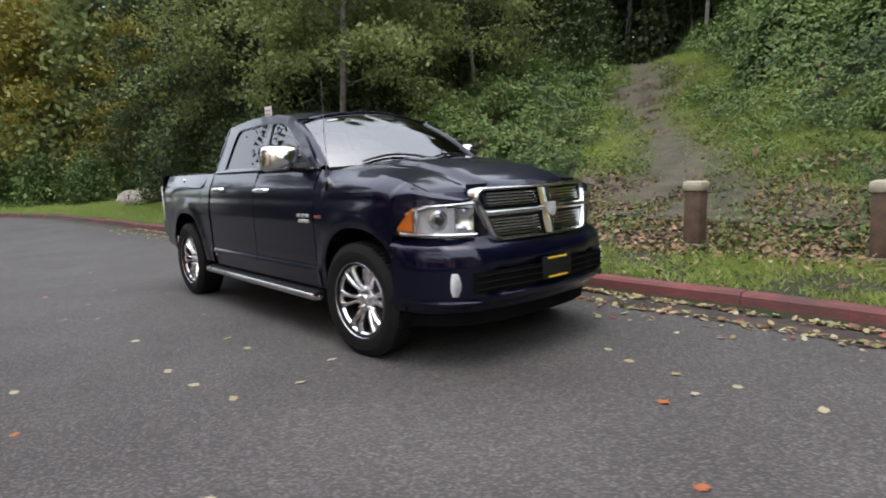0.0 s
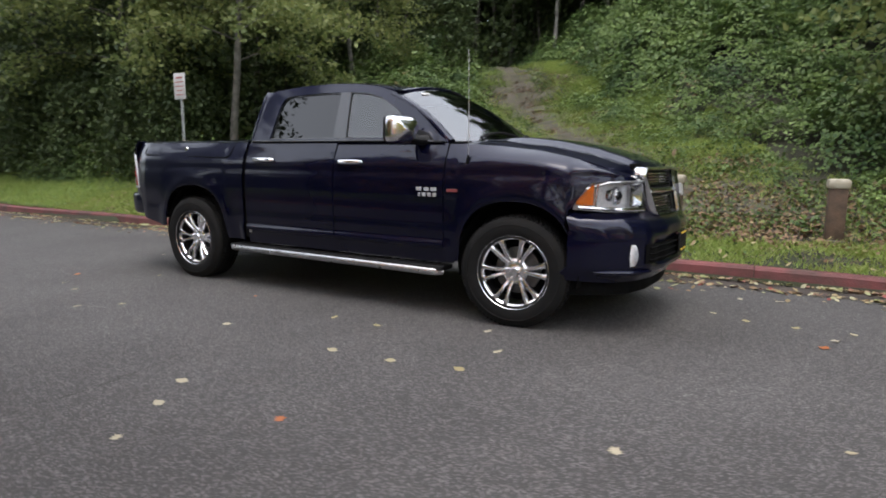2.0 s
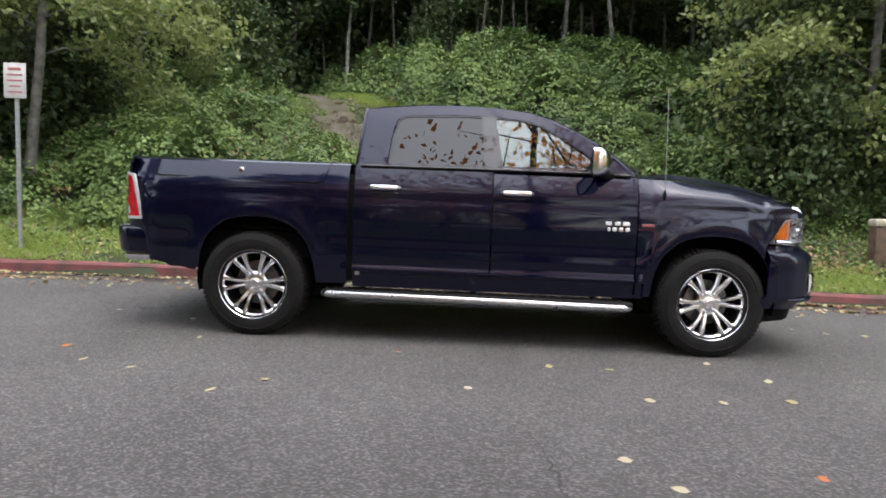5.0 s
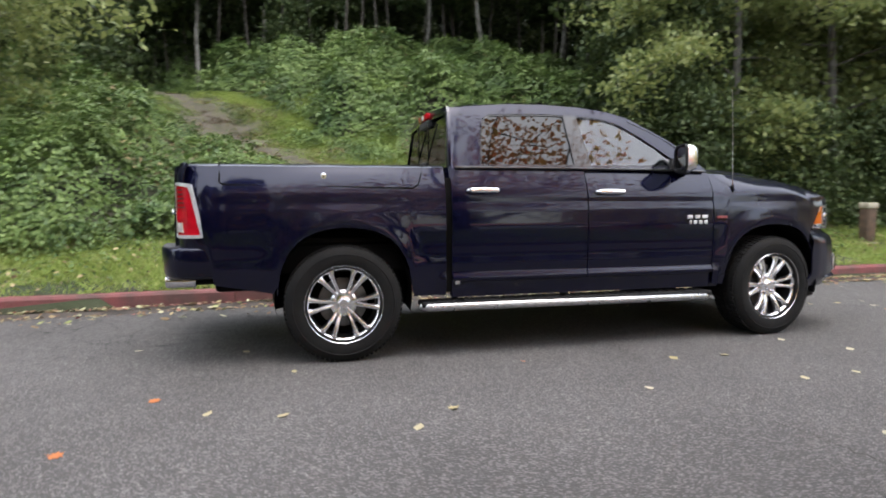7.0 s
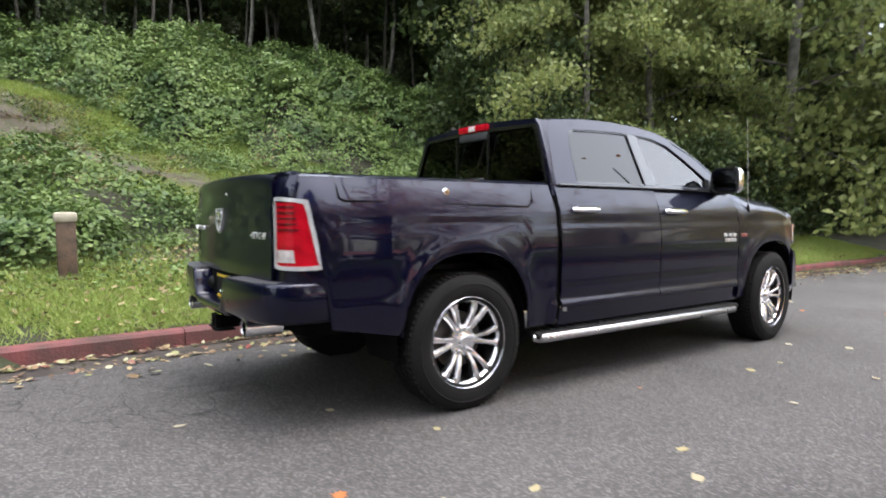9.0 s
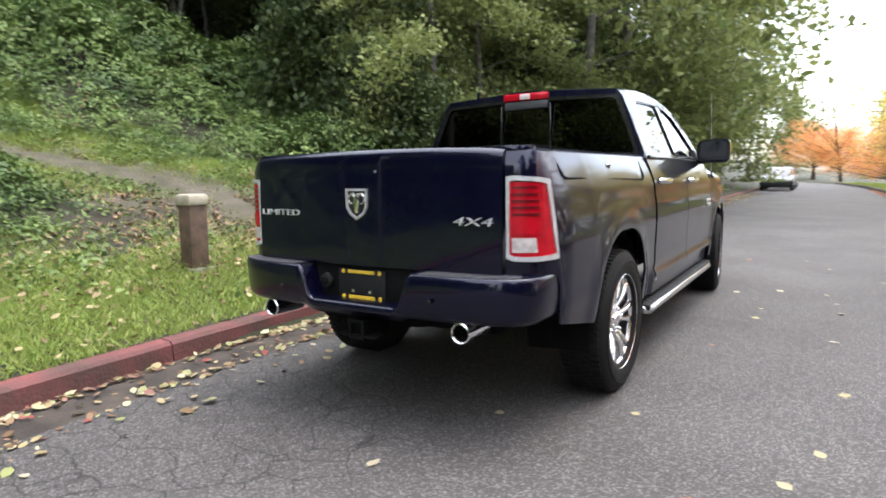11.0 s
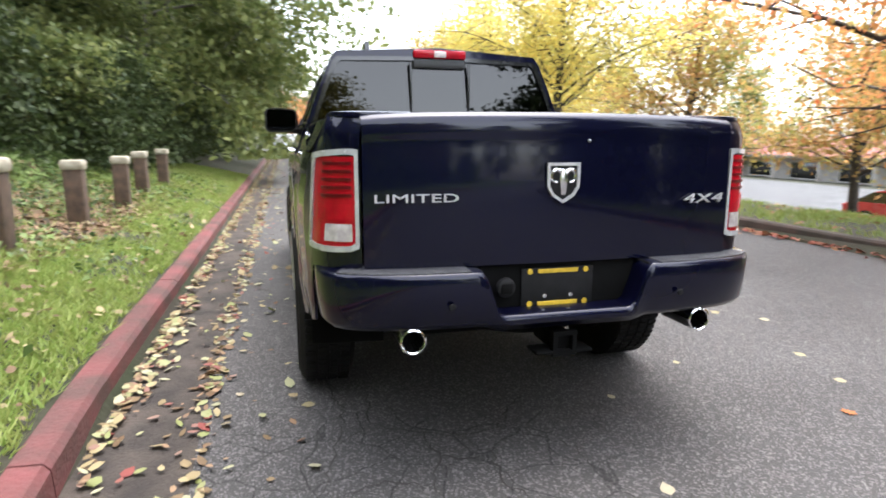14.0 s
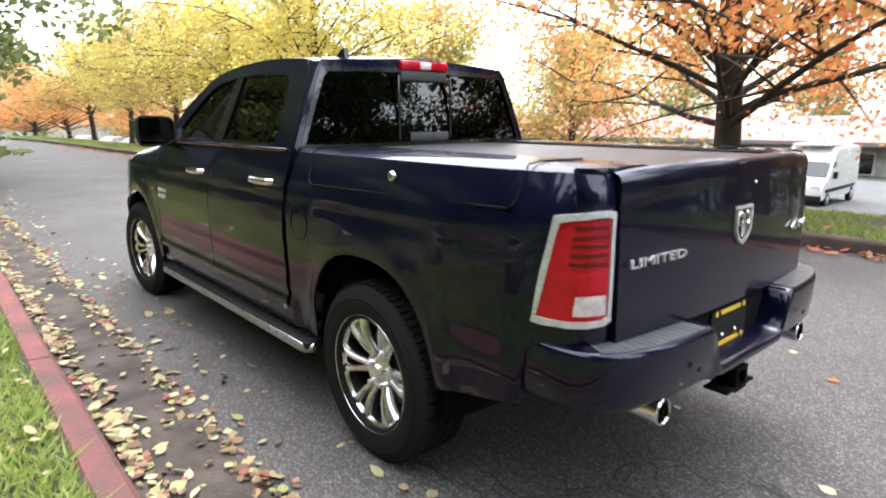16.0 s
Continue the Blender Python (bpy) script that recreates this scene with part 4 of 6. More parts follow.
part("bed_cover", sheet(lambda u, v: (-1.035 + 1.765 * u, -0.56 + 1.12 * v, 1.376 + 0.006 * math.sin(math.pi * v)), 12, 12, thick=0.012), M_COVER, truck, "flat black cover over the load bed")
part("bed_front_wall", box((0.735, 0, 1.06), (0.03, 1.5, 0.60), 0.005), M_PAINT, truck)


# tailgate
def gate_fn(u, v):
    t = 2 * u - 1
    z = 0.825 + 0.562 * v
    hw = 0.767
    x = -1.085 - 0.045 * (1 - t * t)
    x -= 0.028 + 0.016 * (1 - ((v - 0.10) / 0.90) ** 2)
    x += -0.004 * math.exp(-((v - 0.90) / 0.06) ** 2) + 0.026 * float(sstep(0.965, 1.0, v)) ** 1.5
    return (x, t * hw, z + 0.010 * (1 - t * t) * v - 0.010 * abs(t) ** 6 * v)


part("tailgate", sheet(gate_fn, 24, 48, thick=0.05), M_PAINT, truck, "navy tailgate with chrome lettering")
part("gate_top_cap", sheet(lambda u, v: (-1.075 + 0.075 * v - 0.02 * (1 - (2 * u - 1) ** 2), (2 * u - 1) * 0.765, 1.372 + 0.009 * (1 - (2 * u - 1) ** 2) - 0.004 * v), 12, 3, thick=0.02), M_PAINT, truck)
for s in (-1, 1):
    def corner_fn(u, v, s=s):
        pr = [(-1.045, 0.893), (-1.070, 0.868), (-1.092, 0.825), (-1.104, 0.772)]
        t = u * 3
        i = min(int(t), 2)
        f = t - i
        z = 0.80 + 0.588 * v
        k = 0.030 * float(sstep(0.86, 1.0, v)) ** 1.5
        return (pr[i][0] * (1 - f) + pr[i + 1][0] * f + k, s * (pr[i][1] * (1 - f) + pr[i + 1][1] * f - 0.6 * k), z)
    part("corner_cap", prism([(-1.100, 0.768), (-1.088, 0.822), (-1.066, 0.862), (-1.040, 0.884), (-1.03, 0.885), (-1.03, 0.58), (-1.09, 0.58)], 0.020, lambda a, b, d, s=s: (a + 0.012, s * b * 0.985, 1.374 + d), bevel=0.008), M_PAINT, truck)
    part("bed_corner_post", sheet(corner_fn, 6, 14, thick=0.01), M_PAINT, truck)
font_mesh("LIMITED", 0.044, 0.004, text_place(-1.156, 0.575, 1.082, "rear") @ Matrix.Rotation(radians(-4.0), 4, "Y"), "gate_lettering", M_SILVER, truck, "chrome lettering", width=2.0)
font_mesh("4X4", 0.054, 0.004, text_place(-1.153, -0.63, 1.058, "rear") @ Matrix.Rotation(radians(4.5), 4, "Y"), "drive_lettering", M_SILVER, truck, "chrome lettering", shear=0.15, width=2.15)
shield = [(-0.068, 0.072), (0.068, 0.072), (0.066, -0.02), (0.045, -0.055), (0, -0.082), (-0.045, -0.055), (-0.066, -0.02)]
em = part("gate_emblem", band(shield, [(a * 0.84, b * 0.84) for a, b in shield], 0.012, lambda a, b, d: (-1.172 - d, 0.01 + a, 1.138 + b)), M_SILVER, truck, "chrome shield emblem")
part("emblem_field", prism([(a * 0.85, b * 0.85) for a, b in shield], 0.004, lambda a, b, d: (-1.172 - d, 0.01 + a, 1.138 + b)), M_BLACK, em)
for k in (-1, 1):
    part("emblem_lobe", tube([(-1.178, 0.01 + k * (0.029 - 0.021 * math.cos(a)), 1.160 + 0.024 * math.sin(a)) for a in np.linspace(0.5, 5.0, 14)], [0.0105 - 0.0004 * i for i in range(14)], 8), M_CHROME, em)
part("emblem_mark", prism([(-0.010, 0.050), (0.010, 0.050), (0.018, 0.015), (0.010, -0.050), (-0.010, -0.050), (-0.018, 0.015)], 0.012, lambda a, b, d: (-1.174 - d, 0.01 + a, 1.138 + b), bevel=0.004), M_CHROME, em)
part("gate_camera", lathe([(0, 0.010), (0.006, 0.008), (0.008, 0)], 14, Matrix.Translation((-1.160, -0.10, 1.292)) @ Matrix.Rotation(radians(90), 4, 'Z')), M_SATIN, truck)

# rear bumper
def rb_curve(t):
    """Plan of the bumper, t from -1 to 1 across: nearly straight behind, rounded at the corners, back along the sides."""
    a, n = abs(t), 4.2
    if a < 0.7:
        y = a / 0.7 * 0.74
        x = -0.86 - 0.405 * (1 - (y / 0.940) ** n) ** (1 / n)
    else:
        s0 = math.asin((0.74 / 0.940) ** (n / 2))
        th = s0 + (math.pi / 2 - s0) * (a - 0.7) / 0.3
        y, x = 0.940 * math.sin(th) ** (2 / n), -0.86 - 0.405 * max(0.0, math.cos(th)) ** (2 / n)
    return x, math.copysign(y, t)


def rear_bumper():
    bm = bmesh.new()
    n = 96
    rows = []
    for i in range(n + 1):
        t = -1 + 2 * i / n
        x, y = rb_curve(t)
        (xa, ya), (xb, yb) = rb_curve(max(-1, t - 0.004)), rb_curve(min(1, t + 0.004))
        nv = Vector((yb - ya, xa - xb)).normalized()
        c = float(sstep(0.35, 0.27, abs(y)))
        top = 0.815 - 0.17 * c
        bot = 0.600 - 0.02 * c
        prof = ((0.13 + 0.03 * c, top + 0.006), (0.020, top + 0.006), (0.006, top), (0.0, top - 0.016), (0.004, (top + bot) / 2), (0.012, bot + 0.03), (0.030, bot + 0.006), (0.12, bot))
        rows.append([bm.verts.new((x + nv.x * d, y + nv.y * d, z)) for d, z in prof])
    for r0, r1 in zip(rows, rows[1:]):
        for j in range(7):
            bm.faces.new((r0[j], r1[j], r1[j + 1], r0[j + 1]))
    return bm


rbp = part("rear_bumper", rear_bumper(), M_PAINT, truck, "painted rear bumper with a black step pad", angle=50)
for s in (-1, 1):
    part("step_pad", sheet(lambda u, v, s=s: (lambda p: (p[0] * (1 - 0.02 * v) + 0.012 + 0.10 * v, s * (abs(p[1]) - 0.06 * v * float(sstep(0.6, 0.9, abs(p[1])))), 0.823 + 0.0015 * math.sin(u * 90)))(rb_curve(0.37 + 0.45 * u)), 60, 3, thick=0.006), M_PAD, rbp)
    part("pocket_side", prism([(-1.26, 0.645), (-1.12, 0.645), (-1.12, 0.82), (-1.235, 0.82)], 0.02, lambda a, b, d, s=s: (a, s * (0.285 + d + (b - 0.645) * 0.35), b)), M_BLACK, rbp)
    part("sensor", lathe([(0, 0.004), (0.011, 0.003), (0.013, -0.002)], 12, Matrix.Translation((-1.274, s * 0.47, 0.70)) @ Matrix.Rotation(radians(90), 4, 'Z')), M_BLACK, rbp)
part("plate_pocket", box((-1.14, 0, 0.72), (0.02, 0.66, 0.22), 0.004), M_UNDER, rbp)
part("pocket_floor", box((-1.19, 0, 0.635), (0.14, 0.56, 0.02), 0.006), M_PAINT, rbp)
plate = part("number_plate", box((-1.158, 0.01, 0.725), (0.008, 0.305, 0.155), 0.003), M_BLACK, rbp, "black dealer plate with yellow bars")
for zz in (0.79, 0.66):
    part("plate_band", box((-1.164, 0.01, zz), (0.006, 0.17, 0.016), 0.001, seg=1), M_YELLOWP, plate)
    for s in (-1, 1):
        part("plate_dot", lathe([(0, 0.003), (0.011, 0.003), (0.012, 0)], 14, Matrix.Translation((-1.163, 0.01 + s * 0.118, zz)) @ Matrix.Rotation(radians(90), 4, 'Z')), M_YELLOWP, plate)
for s in (-1, 1):
    part("plate_bolt", lathe([(0, 0.006), (0.008, 0.005), (0.010, 0)], 12, Matrix.Translation((-1.163, 0.01 + s * 0.055, 0.69)) @ Matrix.Rotation(radians(90), 4, 'Z')), M_CHROME, plate)
part("socket", lathe([(0.0, 0.02), (0.030, 0.02), (0.036, 0.016), (0.040, 0.0)], 20, Matrix.Translation((-1.17, 0.232, 0.735)) @ Matrix.Rotation(radians(90), 4, 'Z')), M_BLACK, rbp)
part("socket_cap", box((-1.192, 0.232, 0.735), (0.012, 0.045, 0.040), 0.006), M_UNDER, rbp)

# exhaust tips, tow hitch, underside
for s in (-1, 1):
    ex = part("exhaust_tip", lathe([(0.040, 0.0), (0.044, 0.004), (0.050, 0.0), (0.050, -0.20), (0.044, -0.20), (0.042, -0.02)], 28, Matrix.Translation((-1.225, s * 0.605, 0.563)) @ Matrix.Rotation(radians(90), 4, 'Z')), M_CHROME, truck, "round chrome exhaust tip")
    part("exhaust_inside", lathe([(0.0, -0.10), (0.043, -0.10), (0.042, -0.02)], 20, Matrix.Translation((-1.225, s * 0.605, 0.563)) @ Matrix.Rotation(radians(90), 4, 'Z')), M_UNDER, ex)
    part("exhaust_pipe", tube([(-1.04, s * 0.605, 0.563), (-0.7, s * 0.60, 0.57), (-0.3, s * 0.40, 0.60), (0.6, s * 0.25, 0.50), (1.5, s * 0.2, 0.45)], 0.035, 10), M_UNDER, truck)
hitch = part("tow_hitch", box((-1.10, 0, 0.51), (0.20, 0.075, 0.075), 0.008), M_UNDER, truck, "black tow hitch receiver")
part("hitch_collar", band([(-0.05, -0.05), (0.05, -0.05), (0.05, 0.05), (-0.05, 0.05)], [(-0.032, -0.032), (0.032, -0.032), (0.032, 0.032), (-0.032, 0.032)], 0.03, lambda a, b, d: (-1.20 - d, a, 0.51 + b)), M_UNDER, hitch)
part("hitch_plate", box((-1.18, 0, 0.475), (0.10, 0.24, 0.012), 0.004), M_UNDER, hitch)
part("chassis", box((1.55, 0, 0.55), (4.9, 1.25, 0.16), 0.03), M_UNDER, truck)
part("bed_underside", box((-0.2, 0, 0.72), (1.75, 1.7, 0.2), 0.02), M_UNDER, truck)
for cx in (AXLE_R, AXLE_F):
    part("axle", tube([(cx, -0.75, 0.41), (cx, -0.12, 0.41), (cx, 0.12, 0.41), (cx, 0.75, 0.41)], [0.045, 0.05, 0.05, 0.045], 10), M_UNDER, truck)
part("differential", box((-0.02, 0, 0.40), (0.34, 0.30, 0.28), 0.09, seg=4), M_UNDER, truck)
part("spare_wheel", lathe([(0.05, -0.06), (0.30, -0.09), (0.36, -0.04), (0.36, 0.04), (0.30, 0.09), (0.05, 0.06)], 24, Matrix.Translation((-0.66, 0, 0.56)) @ Matrix.Rotation(radians(90), 4, 'X')), M_UNDER, truck)

# front bumper
FBX = ([0, 0.40, 0.65, 0.80, 0.90, 0.95, 0.972], [4.575, 4.55, 4.48, 4.37, 4.21, 4.08, 3.985])


def fb_plan(t):
    a = abs(t)
    y = 0.972 * math.sin(a * math.pi / 2) ** 0.9
    return float(np.interp(y, *FBX)), math.copysign(y, t)


def fb_fn(u, v):
    x, y = fb_plan(2 * u - 1)
    z = 0.375 + 0.49 * v
    c = float(sstep(0.62, 0.50, abs(y)))
    d = (-0.045 * float(sstep(0.60, 0.95, v)) - 0.06 * float(sstep(0.86, 1.0, v))) * float(sstep(0.99, 0.93, abs(y))) - 0.10 * float(sstep(0.22, 0.0, v)) + 0.012 * math.exp(-((v - 0.78) / 0.08) ** 2)
    d -= 0.030 * float(sstep(0.66, 0.58, v)) * float(sstep(0.22, 0.28, v)) * c
    return (x + d, y * (1 - 0.05 * float(sstep(0.9, 1.0, v))), z + 0.02 * float(sstep(0.6, 1, abs(2 * u - 1))) * (1 - v))


fb = part("front_bumper", sheet(fb_fn, 64, 26, thick=0.012), M_PAINT, truck, "painted front bumper with fog lamps", angle=50)
part("lower_grille", sheet(lambda u, v: ((lambda q: (q[0] + 0.012, q[1], q[2]))(fb_fn(0.26 + 0.48 * u, 0.28 + 0.28 * v))), 20, 4, thick=0.006), M_UNDER, fb)
for k in range(3):
    part("lower_grille_bar", tube([(lambda q: (q[0] + 0.02, q[1], q[2]))(fb_fn(0.27 + 0.46 * j / 14, 0.33 + 0.09 * k)) for j in range(15)], 0.006, 6), M_UNDER, fb)
part("air_dam", sheet(lambda u, v: (lambda p: (p[0] - 0.12 - 0.03 * (1 - v), p[1] * 0.94, 0.27 + 0.13 * v))(fb_plan(2 * u - 1)), 40, 4, thick=0.015), M_UNDER, fb)
for s in (-1, 1):
    t_ = 0.62
    bx_, by_ = fb_plan(s * t_)
    fog = part("fog_lamp", sheet(lambda u, v, s=s: (lambda p: (p[0] + 0.012 + 0.01 * math.sin(math.pi * v), p[1], 0.50 + 0.15 * v))(fb_plan(s * (0.575 + (0.034 + 0.026 * math.sin(math.pi * v)) * (u - 0.5)))), 8, 8, thick=0.006), M_BOWL, fb, "oval fog lamp")
    g = part("fog_lens", sheet(lambda u, v, s=s: (lambda p: (p[0] + 0.030 + 0.01 * math.sin(math.pi * v), p[1], 0.505 + 0.14 * v))(fb_plan(s * (0.575 + (0.024 + 0.022 * math.sin(math.pi * v)) * (u - 0.5)))), 8, 8), M_LENS, fog)
    part("bumper_blade", tube([(lambda p: (p[0] + 0.004, p[1], 0.455))(fb_plan(s * (0.42 + 0.36 * k / 8))) for k in range(9)], [0.006, 0.012, 0.016, 0.018, 0.018, 0.018, 0.016, 0.012, 0.006], 8), M_PAINT, fb)
fp = part("front_plate", box((4.585, 0, 0.615), (0.010, 0.305, 0.155), 0.003), M_BLACK, fb, "black dealer plate with yellow bars")
for zz in (0.68, 0.55):
    part("plate_band", box((4.592, 0, zz), (0.006, 0.20, 0.012), 0.001, seg=1), M_YELLOWP, fp)


# grille
def gr(a, b, d):
    return (4.485 - 0.10 * (a / 0.58) ** 2 - (b - 0.86) * 0.16 + d, a, b)


def rounded(w0, w1, z0, z1, r, n=4):
    """A four-sided outline with rounded corners; w0 below, w1 above."""
    pts = []
    cs = ((w0 - r, z0 + r, -90), (w1 - r, z1 - r, 0), (-(w1 - r), z1 - r, 90), (-(w0 - r), z0 + r, 180))
    for cx, cz, a0 in cs:
        for k in range(n + 1):
            a = radians(a0 + 90 * k / n)
            pts.append((cx + r * math.cos(a), cz + r * math.sin(a)))
    return pts


def resample(pts, n):
    P = [Vector((a, b)) for a, b in pts] + [Vector(pts[0])]
    L = [0]
    for p, q in zip(P, P[1:]):
        L.append(L[-1] + (q - p).length)
    return [(float(np.interp(L[-1] * k / n, L, [p.x for p in P])), float(np.interp(L[-1] * k / n, L, [p.y for p in P]))) for k in range(n)]


go = rounded(0.50, 0.585, 0.825, 1.185, 0.06)
gi = [(a * 0.905, 1.005 + (b - 1.005) * 0.83) for a, b in go]
grille = part("grille", ring_loft(resample(go, 96), resample(gi, 96), [(0, -0.02), (0.0, 0.02), (0.12, 0.042), (0.35, 0.055), (0.6, 0.052), (0.85, 0.035), (1.0, 0.012), (1.0, -0.01)], gr), M_GRCHROME, truck, "chrome crosshair grille with black mesh", angle=30)
part("grille_mesh", sheet(lambda u, v: gr(-0.53 + 1.06 * u, 0.86 + 0.295 * v, -0.012), 24, 6, thick=0.005), M_BLACK, grille)
part("centre_bar", sheet(lambda u, v: gr((-0.055 + 0.11 * u) * (0.75 + 0.4 * v), 0.85 + 0.31 * v, 0.045 + 0.03 * math.sin(math.pi * u)), 8, 8, thick=0.03), M_GRCHROME, grille)
part("cross_bar", sheet(lambda u, v: gr(-0.51 + 1.02 * u, 0.995 + 0.042 * v, 0.040 + 0.022 * math.sin(math.pi * v)), 28, 6, thick=0.03), M_GRCHROME, grille)
for s in (-1, 1):
    for zz in (0.868, 0.888, 0.908, 0.928, 0.948, 0.968, 1.058, 1.078, 1.098, 1.118, 1.138):
        part("grille_slat", tube([gr(s * (0.06 + 0.41 * k / 8 + (0.02 * (zz - 0.9)) ), zz, 0.014) for k in range(9)], 0.0085, 8), M_GRCHROME, grille)
part("grille_emblem", prism([(a * 0.55, b * 0.6) for a, b in shield], 0.02, lambda a, b, d: gr(a, 1.015 + b, 0.082 + d), bevel=0.006), M_SILVER, grille, "chrome shield emblem")
part("radiator_panel", box((4.30, 0, 0.98), (0.04, 1.1, 0.45)), M_UNDER, truck)
part("nose_fill", sheet(lambda u, v: (4.44 - 0.16 * abs(2 * u - 1) ** 2.4 - 0.02 + 0.03 * (1 - v), (2 * u - 1) * 0.72, 1.06 + 0.10 * v), 20, 3, thick=0.01), M_PAINT, truck)

# cabin
part("cabin_floor", box((1.95, 0, 0.72), (2.2, 1.6, 0.12), 0.02), M_UNDER, truck)
part("headlining", sheet(lambda u, v: (0.9 + 1.45 * u, -0.66 + 1.32 * v, 1.80 + 0.03 * math.sin(math.pi * v)), 6, 6, thick=0.01), M_DASH, truck)
dash = part("dashboard", box((2.92, 0, 1.22), (0.42, 1.56, 0.24), 0.07, seg=4), M_DASH, truck)
part("instrument_hood", box((2.78, 0.40, 1.35), (0.20, 0.36, 0.06), 0.025, seg=3), M_DASH, dash)
part("steering_column", tube([(2.80, 0.40, 1.22), (2.50, 0.40, 1.30)], 0.035, 10), M_BLACK, dash)
wheel_rim = []
for k in range(25):
    a = 2 * math.pi * k / 24
    wheel_rim.append((2.50 + 0.07 * math.sin(a), 0.40 + 0.19 * math.cos(a), 1.30 + 0.175 * math.sin(a)))
part("steering_wheel", tube(wheel_rim, 0.016, 8, caps=False), M_BLACK, truck)
for sx in (2.05, 1.26):
    for sy in (-0.40, 0.40):
        seat = part("seat_cushion", box((sx + 0.12, sy, 0.95), (0.50, 0.50, 0.16), 0.06, seg=4), M_SEAT, truck)
        part("seat_back", box((0, 0, 0.30), (0.14, 0.48, 0.62), 0.06, seg=4, m=Matrix.Translation((sx - 0.14, sy, 0.95)) @ Matrix.Rotation(radians(-12), 4, 'Y')), M_SEAT, seat)
        part("head_rest", box((sx - 0.27, sy, 1.57), (0.10, 0.25, 0.15), 0.05, seg=4), M_SEAT, seat)
part("inside_mirror", box((2.50, 0, 1.72), (0.03, 0.22, 0.06), 0.015), M_BLACK, truck)


# wheels
def build_wheel():
    """A wheel whose outer face looks along +y; its middle is at the origin."""
    root = new("wheel")
    tyre_prof = [(0.262, -0.125), (0.30, -0.137), (0.345, -0.140), (0.385, -0.130), (0.405, -0.112), (0.4095, -0.09), (0.410, 0.0), (0.4095, 0.09), (0.405, 0.112), (0.385, 0.130), (0.345, 0.140), (0.30, 0.137), (0.262, 0.125), (0.255, 0.12), (0.255, -0.12)]
    ty = part("tyre", lathe(tyre_prof, 72, closed=True), M_RUBBER, root, "black all-terrain tyre")
    bm = bmesh.new()
    for k in range(72):
        a = 2 * math.pi * k / 72
        for row, (h, w) in enumerate(((-0.085, 0.045), (-0.028, 0.040), (0.028, 0.040), (0.085, 0.045))):
            m = Matrix.Rotation(-(a + (0.5 if row % 2 else 0) * 2 * math.pi / 72), 4, 'Y')
            box((0.413, h, 0), (0.012, w, 0.024), 0, bm, m)
    part("tread", bm, M_RUBBER, ty)
    part("sidewall_ring", lathe([(0.352, 0.139), (0.356, 0.1425), (0.360, 0.139)], 60), M_RUBBER, ty)
    rim = part("rim", lathe([(0.274, 0.120), (0.278, 0.128), (0.275, 0.131), (0.271, 0.127), (0.268, 0.116), (0.262, 0.108), (0.250, 0.100), (0.243, 0.085)], 72), M_RIM, root, "polished twelve-spoke alloy rim")
    # six pairs of spokes; each pair splits from the hub in a narrow fork
    for k in range(6):
        for off in (-1, 1):
            bm = bmesh.new()
            a0 = radians(58 + 60 * k)
            rows = []
            for i, r in enumerate((0.072, 0.092, 0.115, 0.145, 0.180, 0.212, 0.236, 0.252, 0.266)):
                f = (r - 0.072) / 0.194
                half = (0.0150, 0.0168, 0.0195, 0.0245, 0.0315, 0.0385, 0.0440, 0.0490, 0.0535)[i]
                ang = a0 + off * half / r
                w = (0.0165, 0.0165, 0.0168, 0.0172, 0.0182, 0.0200, 0.0230, 0.0285, 0.0360)[i]
                dep = 0.076 + 0.030 * math.sin(math.pi * 0.60 * f) - 0.010 * math.exp(-((f - 0.10) / 0.12) ** 2)
                c = Vector((r * math.cos(ang), 0, r * math.sin(ang)))
                tn = Vector((-math.sin(ang), 0, math.cos(ang)))
                up = Vector((0, 1, 0))
                rows.append([bm.verts.new(p) for p in (c - tn * w * 1.1 + up * (dep - 0.050), c - tn * w + up * (dep - 0.014), c - tn * w * 0.55 + up * (dep - 0.002), c + up * dep, c + tn * w * 0.55 + up * (dep - 0.002), c + tn * w + up * (dep - 0.014), c + tn * w * 1.1 + up * (dep - 0.050))])
            for r0, r1 in zip(rows, rows[1:]):
                for j in range(7):
                    bm.faces.new((r0[j], r0[(j + 1) % 7], r1[(j + 1) % 7], r1[j]))
            bm.faces.new(rows[0])
            bm.faces.new(rows[-1][::-1])
            part("spoke", bm, M_RIM, rim, angle=40)
    part("barrel", lathe([(0.243, 0.086), (0.244, 0.05), (0.246, -0.10), (0.262, -0.125)], 48), M_BARREL, rim, "dark inner barrel")
    hub = part("hub", lathe([(0.0, 0.090), (0.030, 0.090), (0.036, 0.085), (0.040, 0.072), (0.052, 0.066), (0.082, 0.070), (0.096, 0.062), (0.100, 0.050), (0.098, 0.02)], 48), M_RIM, rim)
    for k in range(5):
        a = math.pi / 2 + 2 * math.pi * k / 5 
        part("wheel_nut", lathe([(0.0, 0.102), (0.008, 0.100), (0.011, 0.09), (0.011, 0.06)], 10, Matrix.Translation((0.070 * math.cos(a), 0, 0.070 * math.sin(a)))), M_CHROME, rim)
    part("brake_disc", lathe([(0.05, 0.0), (0.175, 0.0), (0.175, -0.03), (0.05, -0.03)], 40), M_DISC, root)
    part("wheel_back", lathe([(0.0, -0.06), (0.24, -0.06)], 30), M_UNDER, root)
    return root


